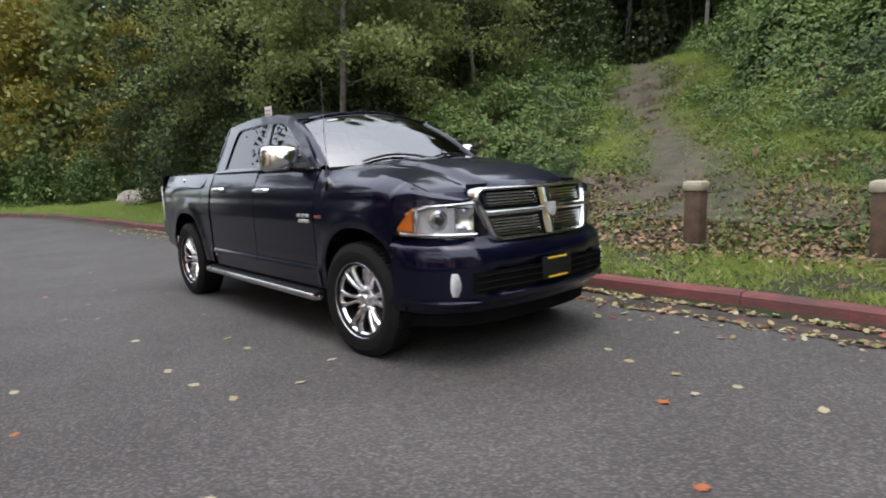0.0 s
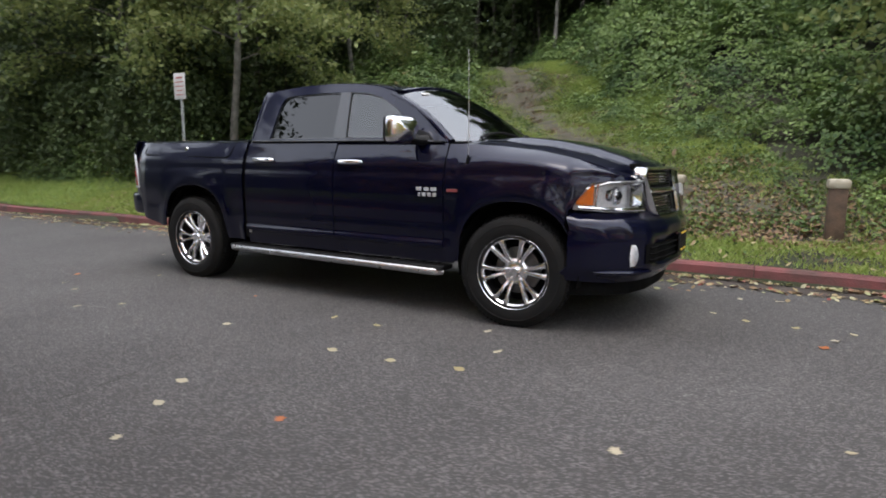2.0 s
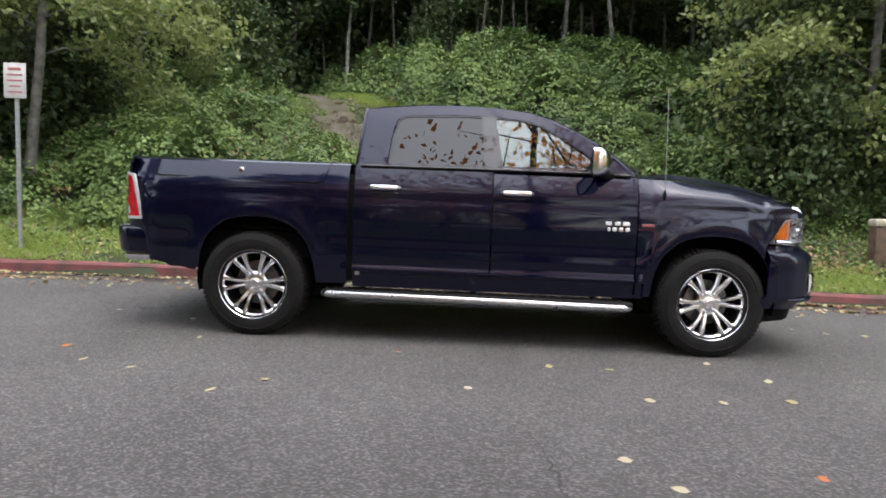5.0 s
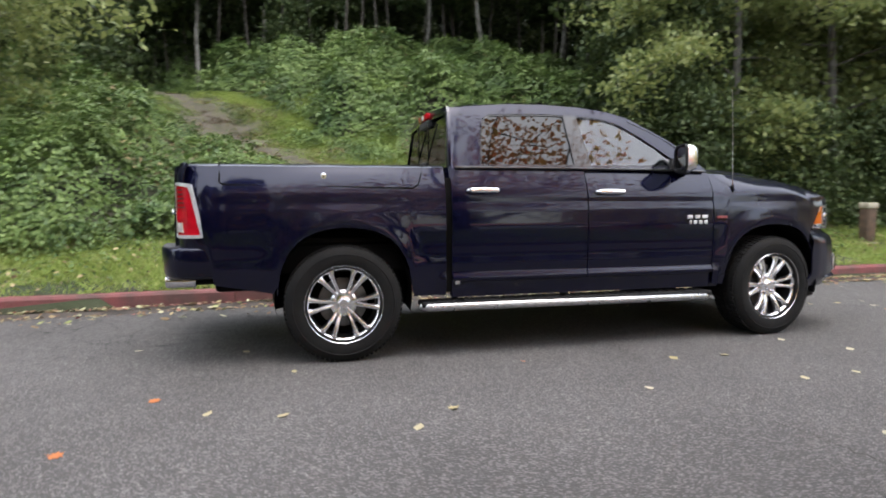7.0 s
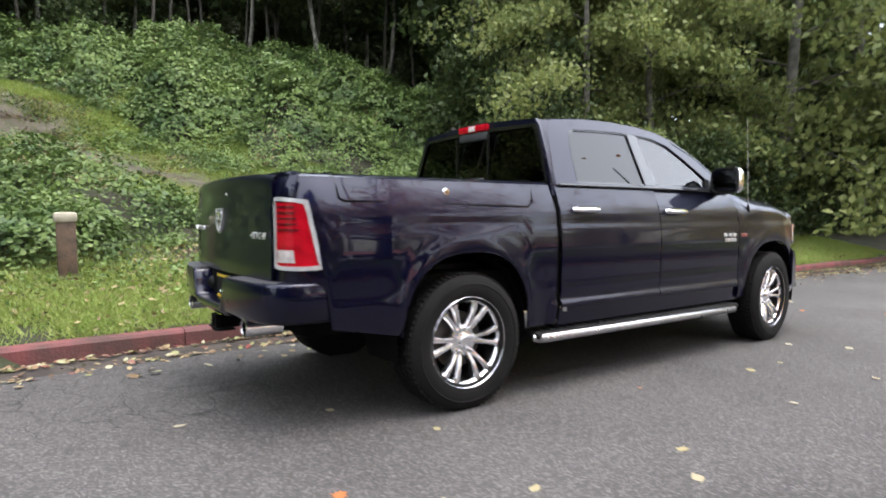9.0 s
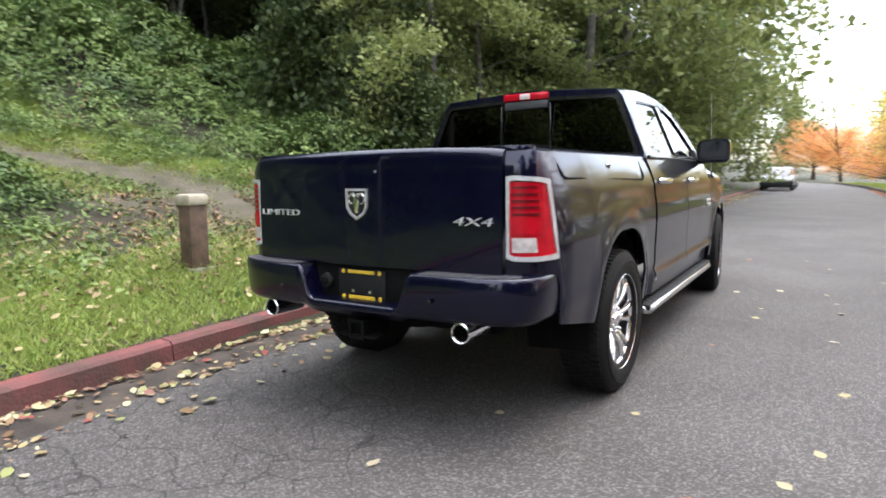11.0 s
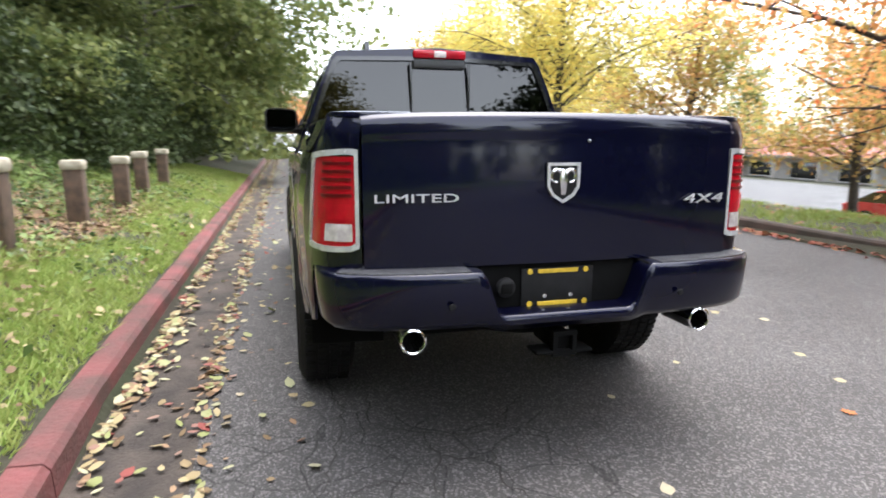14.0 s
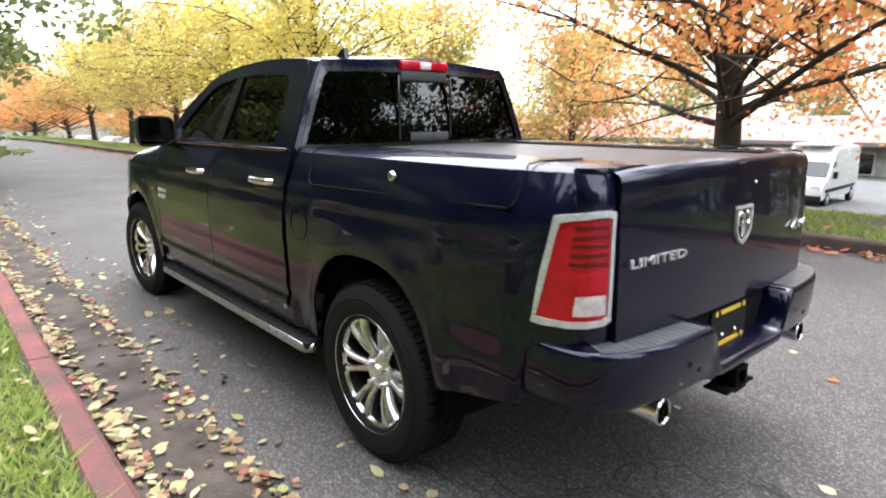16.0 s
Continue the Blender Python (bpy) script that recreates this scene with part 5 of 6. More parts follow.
wh = build_wheel()
wh.parent = truck
poses = []
for cx in (AXLE_R, AXLE_F):
    for s in (1, -1):
        poses.append(pose(cx, s * 0.862, 0.405, 0, 4 if cx else 0, (5 if cx else 0) + (0 if s > 0 else 180)))
wh.matrix_basis = poses[0]
for m in poses[1:]:
    copy_thing(wh, m)

# ---- things beside the road ----
def build_bollard():
    root = new("bollard")
    part("post", box((0, 0, 0.27), (0.185, 0.185, 0.62), 0.016), M_POST, root)
    part("cap", box((0, 0, 0.625), (0.225, 0.225, 0.11), 0.032, seg=2), M_CAP, root, "cream painted cap")
    part("footing", box((0.01, -0.01, -0.035), (0.26, 0.25, 0.06), 0.02), M_CONC, root, "flush concrete footing")
    return root


b0 = build_bollard()
tagged(b0, "square brown timber bollard with a cream cap on the grass", "bollard", group="bollards along the verge")
spots = [(-1.77, 3.76), (0.04, 3.05), (1.74, 3.09), (3.95, 3.2), (5.71, 3.17), (7.5, 3.28), (9.4, 3.3)]
for k, (bx, by) in enumerate(spots):
    m = pose(bx, by, float(height(bx, by)) + 0.0, (k * 37 % 5 - 2) * 0.5, (k * 53 % 5 - 2) * 0.5, (k * 29 % 9) - 4)
    if k == 0:
        b0.matrix_basis = m
    else:
        copy_thing(b0, m)

sign = tagged(new("parking_sign"), "white parking sign with red lettering on a steel post", "road sign")
gz = float(height(-4.45, 2.25))
part("sign_post", tube([(-4.45, 2.27, gz - 0.1), (-4.45, 2.27, 2.68)], 0.028, 8), M_GALV, sign)
sp = part("sign_panel", box((-4.45, 2.235, 2.48), (0.31, 0.006, 0.46), 0.002), M_SIGN, sign)
for k, (w, h) in enumerate(((0.18, 0.034), (0.22, 0.020), (0.22, 0.020), (0.16, 0.018), (0.20, 0.018))):
    part("sign_lettering", box((-4.45, 2.230, 2.63 - k * 0.075), (w, 0.004, h)), M_SIGNRED, sp)
sign.matrix_basis = pose(0, 0, 0)

# ---- plants ----
def vnoise(x, y, scale, seed):
    """Smooth value noise from 0 to 1."""
    g = np.random.default_rng(seed).random((64, 64))
    u, v = np.asarray(x) / scale + 1000.0, np.asarray(y) / scale + 1000.0
    i, j = np.floor(u).astype(int), np.floor(v).astype(int)
    fu, fv = u - i, v - j
    fu, fv = fu * fu * (3 - 2 * fu), fv * fv * (3 - 2 * fv)
    a, b = g[i % 64, j % 64], g[(i + 1) % 64, j % 64]
    c, d = g[i % 64, (j + 1) % 64], g[(i + 1) % 64, (j + 1) % 64]
    return (a * (1 - fu) + b * fu) * (1 - fv) + (c * (1 - fu) + d * fu) * fv


def mound(x, y):
    """Depth of the bramble thicket above the ground; 0 where there is none."""
    off = trail_off(x, y)
    start = 4.15 + 0.5 * vnoise(x, y, 1.3, 3) - 0.7 * sstep(0.5, -2.0, x) - 0.6 * sstep(-1.5, -3.5, x)
    edge_r = 3.1 - 0.28 * np.clip(y - 10.0, 0, 5)
    right = sstep(edge_r - 0.5, edge_r + 1.2, off + 0.9 * (vnoise(x, y, 1.6, 5) - 0.5)) * sstep(0, 1.4, y - start - 1.3 * sstep(3.5, 1.5, off))
    edge_l = -0.85 - 0.85 * sstep(9.5, 6.5, y)
    left = sstep(edge_l, edge_l - 1.7, off + 0.7 * (vnoise(x, y, 1.6, 6) - 0.5)) * sstep(0, 1.0, y - start)
    lump = 0.06 + 0.35 * vnoise(x, y, 2.6, 8) + 1.45 * sstep(0.25, 0.80, vnoise(x, y, 1.25, 9)) + 0.42 * sstep(0.2, 0.8, vnoise(x, y, 0.5, 10))
    big = 0.62 + 0.12 * np.exp(-((x + 2.6) ** 2 + (y - 7.6) ** 2) / 5.0) + 0.10 * sstep(9, 11.5, y)
    low = 0.24 * sstep(0.7, 1.4, off) * sstep(0.42, 0.58, vnoise(x, y, 0.8, 12)) * sstep(4.0, 4.6, y) * sstep(13, 11, y)
    return np.maximum(np.maximum(right, left) * np.maximum(lump, 0.1) * big, low)


rng = np.random.default_rng(11)


def thicket():
    """Sprays of leaves, each spray nearly level, heaped over the mounds with dark gaps between them."""
    n = 190000
    x = rng.uniform(-13, 19, n)
    y = 3.3 + 19.5 * rng.random(n) ** 1.15
    m = mound(x, y)
    gap = sstep(0.26, 0.56, 0.6 * vnoise(x, y, 0.55, 14) + 0.4 * vnoise(x, y, 1.6, 15))
    keep = (m > 0.06) & (rng.random(n) < np.clip((m - 0.05) * 2.4, 0.22, 1) * (0.16 + 0.84 * gap ** 1.3)) & (rng.random(n) < np.clip(1.15 - (y - 8) * 0.045, 0.35, 1))
    x, y, m = x[keep], y[keep], m[keep]
    k = len(x)
    z = height(x, y) + m * (1.06 - 0.72 * rng.random(k) ** 1.4) + rng.normal(0, 0.06, k)
    e = 0.15
    sx = (height(x + e, y) + mound(x + e, y) - height(x - e, y) - mound(x - e, y)) / (2 * e)
    sy = (height(x, y + e) + mound(x, y + e) - height(x, y - e) - mound(x, y - e)) / (2 * e)
    nrm = np.stack([-sx * 0.55, -sy * 0.55, np.ones(k)], 1) + rng.normal(0, 0.30, (k, 3))
    nrm /= np.linalg.norm(nrm, axis=1)[:, None]
    each = 9
    nl = np.repeat(nrm, each, 0)
    off = rng.normal(0, 1, (k * each, 3)) * np.repeat(np.where(y < 11, 0.075, 0.10), each)[:, None]
    off -= nl * np.sum(off * nl, 1)[:, None] * 0.8
    size = np.repeat(np.where(y < 11, 0.072, 0.098) * np.where(m < 0.26, 0.75, 1.0), each)
    pos = np.repeat(np.stack([x, y, z], 1), each, 0) + off
    ob = new("bramble_thicket", quads_mesh("bramble_thicket", leaf_faces(pos, size, rng, nl, 0.30, 0.72), 4, M_BRAMBLE))
    return tagged(ob, "dense green bramble and ivy thicket covering the hillside", "bramble", kind="stuff")


thicket()
n = 26000
dx_, dy_ = rng.uniform(-13, 19, n), rng.uniform(4.0, 16, n)
dm = mound(dx_, dy_)
keep = (dm > 0.1) & (rng.random(n) < sstep(0.5, 0.8, vnoise(dx_, dy_, 1.4, 17)))
dx_, dy_, dm = dx_[keep], dy_[keep], dm[keep]
M_DEAD = mat("dead_bramble", (0.1056, 0.066, 0.0363), 0.8, color2=(0.198, 0.1584, 0.066), scale=1, island=True)
dead = leaf_faces(np.stack([dx_, dy_, height(dx_, dy_) + dm * rng.uniform(0.5, 1.15, len(dx_))], 1), 0.11 * np.ones(len(dx_)), rng, np.array([0, -0.3, 1.0]), 0.7, 0.5)
tagged(new("dead_bramble_leaves", quads_mesh("dead_bramble_leaves", dead, 4, M_DEAD)), "brown and yellowing leaves among the brambles", "bramble", kind="stuff")


def blades(x, y, z, hgt, lean, name, label, material=None):
    n = len(x)
    p = np.stack([x, y, z], 1)
    ang = rng.uniform(0, 2 * np.pi, n)
    w = 0.0035 + 0.003 * rng.random(n)
    side = np.stack([np.cos(ang), np.sin(ang), np.zeros(n)], 1) * w[:, None] * 1.6
    tip = p + np.stack([rng.normal(0, lean, n) * hgt, rng.normal(0, lean, n) * hgt, hgt], 1)
    v = np.stack([p - side, p + side, tip], 1).reshape(-1, 3)
    return tagged(new(name, quads_mesh(name, v, 3, material or M_GRASS)), label, "grass", kind="stuff")


n = 400000
gx = rng.uniform(-16, 16, n)
gy = left_edge(gx) + 0.17 + (4.7 - 1.9) * rng.random(n) ** 0.9
bare = vnoise(gx, gy, 1.1, 21) * 0.6 + vnoise(gx, gy, 0.35, 22) * 0.4
shade = sstep(3.6, 4.6, gy) * (np.abs(trail_off(gx, gy)) > 1.3)
dry = np.clip(1.35 - (0.75 + 1.5 * np.exp(-((gx - 4.2) / 2.8) ** 2)) * sstep(2.5, 3.4, gy), 0.10, 1)
keep = (rng.random(n) < np.clip((bare - 0.22) * 3.2, 0.1, 1) * dry) & (rng.random(n) > shade * 0.6)
gx, gy = gx[keep], gy[keep]
blades(gx, gy, height(gx, gy), rng.uniform(0.025, 0.075, len(gx)), 0.75, "verge_grass", "short green grass with fallen leaves along the kerb")

n = 230000
ty = rng.uniform(4.2, 17.5, n)
to = np.where(rng.random(n) < 0.30, -rng.uniform(0.2, 2.0, n), rng.uniform(0.1, 3.9, n))
tx = np.interp(ty, TRAIL_Y, TRAIL_X) + to
worn = np.exp(-(to / 1.15) ** 2)
keep = (mound(tx, ty) < 0.35) & (rng.random(n) < np.clip((vnoise(tx, ty, 0.9, 25) - 0.12) * 2.6, 0.10, 1) * np.clip(0.12 + (ty - 5.0) / 4.0, 0.05, 1) * (1 - 0.90 * worn))
tx, ty = tx[keep], ty[keep]
blades(tx, ty, height(tx, ty), rng.uniform(0.04, 0.13, len(tx)), 0.9, "trail_grass", "bright green grass along the trail")

n = 160000
rx = rng.uniform(-16, 60, n)
ry = right_edge(rx) - 0.17 - 4.6 * rng.random(n)
keep = rng.random(n) < np.clip((vnoise(rx, ry, 1.1, 31) - 0.15) * 2.5, 0.1, 1)
rx, ry = rx[keep], ry[keep]
blades(rx, ry, height(rx, ry), rng.uniform(0.05, 0.12, len(rx)), 0.6, "far_verge_grass", "mown grass verge under the maples")


n = 130000
wx, wy = rng.uniform(-6, 12, n), rng.uniform(2.2, 16, n)
keep = (wy > left_edge(wx) + 0.2) & (mound(wx, wy) < 0.25) & (np.abs(trail_off(wx, wy)) > 0.45) & (rng.random(n) < sstep(0.36, 0.7, 0.6 * vnoise(wx, wy, 0.7, 51) + 0.4 * vnoise(wx, wy, 0.25, 52)) * np.clip(0.35 + (wy - 3) * 0.25, 0.2, 1))
wx, wy = wx[keep], wy[keep]
wz = height(wx, wy) + rng.uniform(0.02, 0.12, len(wx))
weeds = leaf_faces(np.stack([wx, wy, wz], 1), 0.06 * np.ones(len(wx)), rng, np.array([0, 0, 1.0]), 0.5, 0.7)
tagged(new("ground_ivy", quads_mesh("ground_ivy", weeds, 4, M_BRAMBLE)), "low broad-leaved weeds scattered through the grass", "weeds", kind="stuff")


# gravel of the trail
def trail_sheet():
    def fn(u, v):
        y = 3.9 + 14.5 * u
        c = float(np.interp(y, TRAIL_Y, TRAIL_X))
        w = (1.85 + 0.16 * math.sin(y * 1.9) + 0.8 * float(sstep(7.0, 4.0, y))) * (2 * v - 1)
        return (c + w, y, float(height(c + w, y)) + 0.034 - 0.055 * abs(2 * v - 1) ** 2 + 0.06 * (float(vnoise(c + w, y, 0.40, 71)) - 0.5))
    return sheet(fn, 160, 22)


tagged(part("trail", trail_sheet(), M_GRAVEL), "grey gravel trail climbing the grassy bank", "trail", kind="structure")
n = 46000
sy = rng.uniform(3.9, 17, n)
sx = np.interp(sy, TRAIL_Y, TRAIL_X) + rng.normal(0.1, 0.72, n)
st = leaf_faces(np.stack([sx, sy, height(sx, sy) + 0.022], 1), rng.uniform(0.02, 0.05, n), rng, np.array([0, 0, 1.0]), 0.3, 0.9)
M_STONE = mat("trail_stones", (0.20, 0.18, 0.15), 0.9, color2=(0.035, 0.030, 0.024), scale=3, island=True)
tagged(new("trail_stones", quads_mesh("trail_stones", st, 4, M_STONE)), "loose grey stones on the trail", "gravel", kind="stuff")


# fallen leaves that lie too thick to count
def litter(x, y, z, size, name, label, material, spread=0.28):
    p = np.stack([x, y, z], 1)
    return tagged(new(name, quads_mesh(name, ovate_faces(p, size, rng, spread), 6, material)), label, "leaf litter", kind="stuff")


n = 14000
lx = rng.uniform(-12, 34, n)
lane = rng.random(n)
lw = np.where(lane < 0.50, 0.04 + np.abs(rng.normal(0, 0.065, n)), np.where(lane < 0.86, rng.normal(0.46, 0.045, n), rng.uniform(0.05, 0.95, n)))
keep = rng.random(n) < np.clip(0.05 + 1.7 * vnoise(lx, lw * 3, 0.45, 41) ** 1.5, 0, 1)
lx, lw = lx[keep], lw[keep]
tone = rng.random(len(lx))
for lo, hi, big, mt, nm, lb in ((0.0, 0.34, 0.075, M_LITTER, "gutter_leaf_litter", "yellow and brown leaves heaped in the gutter"),
                                (0.34, 0.58, 0.078, M_LITTER2, "green_leaf_litter", "yellow-green leaves lying in the gutter"),
                                (0.58, 0.72, 0.068, M_LITTER3, "red_gutter_litter", "red and pink leaves lying in the gutter"),
                                (0.72, 1.0, 0.050, M_BROWNLEAF, "brown_gutter_litter", "small brown rotting leaves in the gutter")):
    pick = (tone >= lo) & (tone < hi)
    jx, jw = lx[pick], lw[pick]
    litter(jx, left_edge(jx) - jw, 0.006 + 0.016 * rng.random(len(jx)), rng.uniform(0.45, 1.05, len(jx)) * big, nm, lb, mt, 0.22)
n = 2600
lx = rng.uniform(-8, 14, n)
ly = left_edge(lx) + 0.18 + 2.6 * rng.random(n)
litter(lx, ly, height(lx, ly) + 0.03 + 0.03 * rng.random(n), rng.uniform(0.035, 0.07, n), "verge_leaf_litter", "dry fallen leaves lying in the grass", M_LITTER, 0.4)
n = 21000
ly = 2.8 + 11.5 * rng.random(n) ** 1.35
lx = np.interp(ly, TRAIL_Y, TRAIL_X) + 0.5 + rng.normal(0, 1.9, n) * np.clip(1.4 - (ly - 3.2) * 0.2, 0.45, 2)
keep = mound(lx, ly) < 0.12
lx, ly = lx[keep], ly[keep]
litter(lx, ly, height(lx, ly) + 0.02, rng.uniform(0.04, 0.075, len(lx)), "trail_leaf_litter", "brown leaf litter at the foot of the trail", M_BROWNLEAF, 0.4)
n = 3600
lx = rng.uniform(-8, 40, n)
lw = np.abs(rng.normal(0, 0.16, n))
lw = np.where(rng.random(n) < 0.3, -rng.uniform(0.3, 4.5, n), lw)
ly = right_edge(lx) + 0.02 + lw
M_REDLITTER = mat("red_leaf_litter", (0.33, 0.0792, 0.0594), 0.7, color2=(0.2772, 0.1452, 0.066), scale=3, island=True, transl=0.1)
litter(lx, ly, np.where(lw > 0, 0.0, height(lx, ly) + 0.03) + 0.01, rng.uniform(0.06, 0.11, n), "red_leaf_litter", "red maple leaves along the far kerb", M_REDLITTER)


# single leaves on the asphalt
def leaf_outline(kind):
    if kind == 0:
        return [(0, -0.55), (0.06, -0.45), (0.30, -0.30), (0.36, -0.05), (0.28, 0.20), (0.12, 0.40), (0, 0.55), (-0.12, 0.40), (-0.28, 0.20), (-0.36, -0.05), (-0.30, -0.30), (-0.06, -0.45)]
    return [(0, -0.5), (0.08, -0.3), (0.38, -0.36), (0.30, -0.12), (0.52, 0.10), (0.26, 0.12), (0.22, 0.34), (0.08, 0.22), (0, 0.55), (-0.08, 0.22), (-0.22, 0.34), (-0.26, 0.12), (-0.52, 0.10), (-0.30, -0.12), (-0.38, -0.36), (-0.08, -0.3)]


def single_leaf(kind, material, label):
    bm = bmesh.new()
    c = bm.verts.new((0, 0, 0.02))
    ring = [bm.verts.new((a, b, 0.03 + 0.16 * (a * a + 0.5 * b * b) + 0.05 * math.sin(5 * a + 3 * b))) for a, b in leaf_outline(kind)]
    for k in range(len(ring)):
        bm.faces.new((c, ring[k], ring[(k + 1) % len(ring)]))
    return tagged(part("fallen_leaf", bm, material, angle=80), label, "leaf", group="fallen leaves on the asphalt")


protos = [single_leaf(0, M_LEAF1, "pale yellow fallen leaf curled on the asphalt"), single_leaf(1, M_LEAF1, "pale lobed maple leaf on the asphalt"), single_leaf(1, M_REDLEAF, "orange-red maple leaf on the asphalt")]
known = [(3.754, -1.577, 0, 0.09), (2.634, -3.227, 0, 0.14), (3.699, -1.995, 0, 0.12), (2.821, -2.112, 0, 0.09), (0.502, -2.096, 1, 0.09), (1.743, -2.052, 0, 0.08), (-1.133, -1.569, 2, 0.10), (4.766, -2.534, 1, 0.13)]
lr = random.Random(5)
PALE = [(1.59, -2.12), (2.3, -1.48), (2.72, -1.49), (2.81, -2.11), (3.26, -2.08), (3.76, -1.58), (3.49, -1.19), (4.82, 0.25), (5.07, 0.12), (5.41, 0.1), (5.41, 0.28), (5.27, 1.0), (6.22, 0.08), (5.77, 0.12), (4.62, 1.14), (-0.41, -1.99), (0.26, -2.33), (2.35, -1.4), (2.94, -1.99), (3.85, -1.42), (2.79, -1.39), (5.65, -0.13), (-1.5, -0.31), (2.76, -2.02), (1.68, -2.02), (0.53, -2.06), (2.47, -2.97), (-1.44, -0.51)]
RED = [(5.58, -0.35), (6.14, -1.05), (-1.4, -2.27)]
known += [(px, py, lr.choice((0, 0, 1)), lr.uniform(0.07, 0.10)) for px, py in PALE]
known += [(px, py, 2, 0.09) for px, py in RED]
for _ in range(60):
    px = lr.uniform(-6, 14)
    near = lr.random() < 0.55
    py = lr.uniform(0.9, 1.5) if near else lr.uniform(-4.9, 1.2)
    known.append((px, py, 2 if lr.random() < 0.06 else lr.choice((0, 0, 1)), lr.uniform(0.035, 0.07)))
kept = []
for leaf in known:
    if all(math.hypot(leaf[0] - o[0], leaf[1] - o[1]) > 0.22 for o in kept):
        kept.append(leaf)
known = [(px, py, kd, min(size, 0.075 if kd < 2 else 0.08)) for px, py, kd, size in kept]
used, first = set(), {}
for px, py, kd, size in known:
    m = Matrix.Translation((px, py, 0.004 - 0.02 * sstep(1.4, -5.2, py))) @ Matrix.Rotation(lr.uniform(0, 6.28), 4, 'Z') @ Matrix.Diagonal((size, size, size * lr.uniform(0.6, 1.2), 1))
    if kd in used:
        copy_thing(protos[kd], m)
    else:
        first[kd] = m
        used.add(kd)
for kd, m in first.items():
    protos[kd].matrix_basis = m


# trees
def grow(seed, tall, r0, fork, limbs, reach, rise, droop, nleaf, leaf, cluster, leafmat, bark, sub=5, wander=0.25, crown_from=0.25, fill=0.0, name="tree", top=99.0):
    """A tapered trunk with limbs and twigs, and a crown of leaves in clumps along them."""
    q = np.random.default_rng(seed)
    root = new(name)
    bm = bmesh.new()
    trunk = [Vector((0, 0, -0.3))]
    steps = 9
    d = Vector((q.normal(0, 0.04), q.normal(0, 0.04), 1))
    for i in range(steps):
        d = Vector((d.x + q.normal(0, 0.04) * wander * 4, d.y + q.normal(0, 0.04) * wander * 4, 1)).normalized()
        trunk.append(trunk[-1] + d * (tall + 0.3) / steps)
    rad = [r0 * 1.35] + [r0 * (1 - 0.88 * (i / steps)) for i in range(1, steps + 1)]
    tube(trunk, rad, 9, bm)
    tips = []
    for k in range(limbs):
        f = crown_from + (0.97 - crown_from) * (k + q.random()) / limbs
        if fork:
            f = fork + 0.35 * (k / limbs) ** 1.5
        i = min(int(f * steps), steps - 1)
        base = trunk[i].lerp(trunk[i + 1], f * steps - i)
        a = k * 2.4 + q.normal(0, 0.35)
        shape = (1 - 0.75 * f) if not fork else (1.0 - 0.45 * (k / limbs))
        L = reach * shape * q.uniform(0.75, 1.15) * (1.0 if fork else min(1.0, 0.32 + 2.6 * f))
        up = rise + (0.9 * (k / limbs) if fork else 0)
        dirn = Vector((math.cos(a), math.sin(a), up)).normalized()
        pts = [base]
        for j in range(6):
            dirn = Vector((dirn.x + q.normal(0, 0.12), dirn.y + q.normal(0, 0.12), dirn.z + q.normal(0, 0.10) - droop * j / 5)).normalized()
            pts.append(pts[-1] + dirn * L / 6)
        rl = max(0.012, r0 * (0.27 if fork else 0.26) * (1.1 - 0.6 * f))
        tube(pts, [rl * (1 - 0.8 * j / 6) for j in range(7)], 6, bm)
        for j in range(2, 7):
            tips.append((pts[j], L * 0.10))
        for j in range(sub):
            b0_ = pts[2 + j % 5]
            a2 = q.uniform(0, 6.28)
            dv = (dirn * 0.6 + Vector((math.cos(a2), math.sin(a2), q.uniform(-0.5, 0.7)))).normalized()
            L2 = L * q.uniform(0.22, 0.45)
            tw = [b0_, b0_ + dv * L2 * 0.5, b0_ + dv * L2 + Vector((0, 0, -droop * 0.3 * L2))]
            tube(tw, [rl * 0.4, rl * 0.25, rl * 0.1], 4, bm, caps=False)
            tips += [(tw[1], L * 0.08), (tw[2], L * 0.08)]
    part("trunk", bm, bark, root, angle=60)
    P = np.array([tuple(p) for p, _ in tips])
    idx = q.integers(0, len(P), nleaf)
    pos = P[idx] + q.normal(0, 1, (nleaf, 3)) * np.array([cluster, cluster, cluster * 0.6])
    if fill:
        nf = int(nleaf * fill)
        a, rr, zz = q.uniform(0, 6.28, nf), reach * np.sqrt(q.random(nf)), q.random(nf)
        env = np.clip(1.1 - 0.7 * zz, 0.1, 1)
        pos[:nf] = np.stack([np.cos(a) * rr * env, np.sin(a) * rr * env, tall * (crown_from + (0.98 - crown_from) * zz)], 1) + q.normal(0, 0.25, (nf, 3))
    pos[:, 2] = np.maximum(pos[:, 2], 0.05)
    if fork:
        pos = pos[((pos[:, 2] > 2.1) | (pos[:, 1] < 1.2)) & (pos[:, 2] < top + 0.8 * np.sin(pos[:, 0] * 1.3))]
        nleaf = len(pos)
    v = leaf_faces(pos, leaf * np.ones(nleaf), q, np.array([0, 0, 0.6]), 0.8, 0.62)
    cr = new("crown", quads_mesh("crown", v, 4, leafmat))
    cr.parent = root
    return root


def plant(proto, spots, label, category, group):
    """Sets a tree and its copies: x, y, turn, size."""
    tagged(proto, label, category, group=group)
    for k, (x, y, turn, size) in enumerate(spots):
        m = Matrix.Translation((x, y, float(height(x, y)) - 0.05)) @ Matrix.Rotation(radians(turn), 4, 'Z') @ Matrix.Scale(size, 4)
        if k:
            copy_thing(proto, m)
        else:
            own = m
    proto.matrix_basis = own


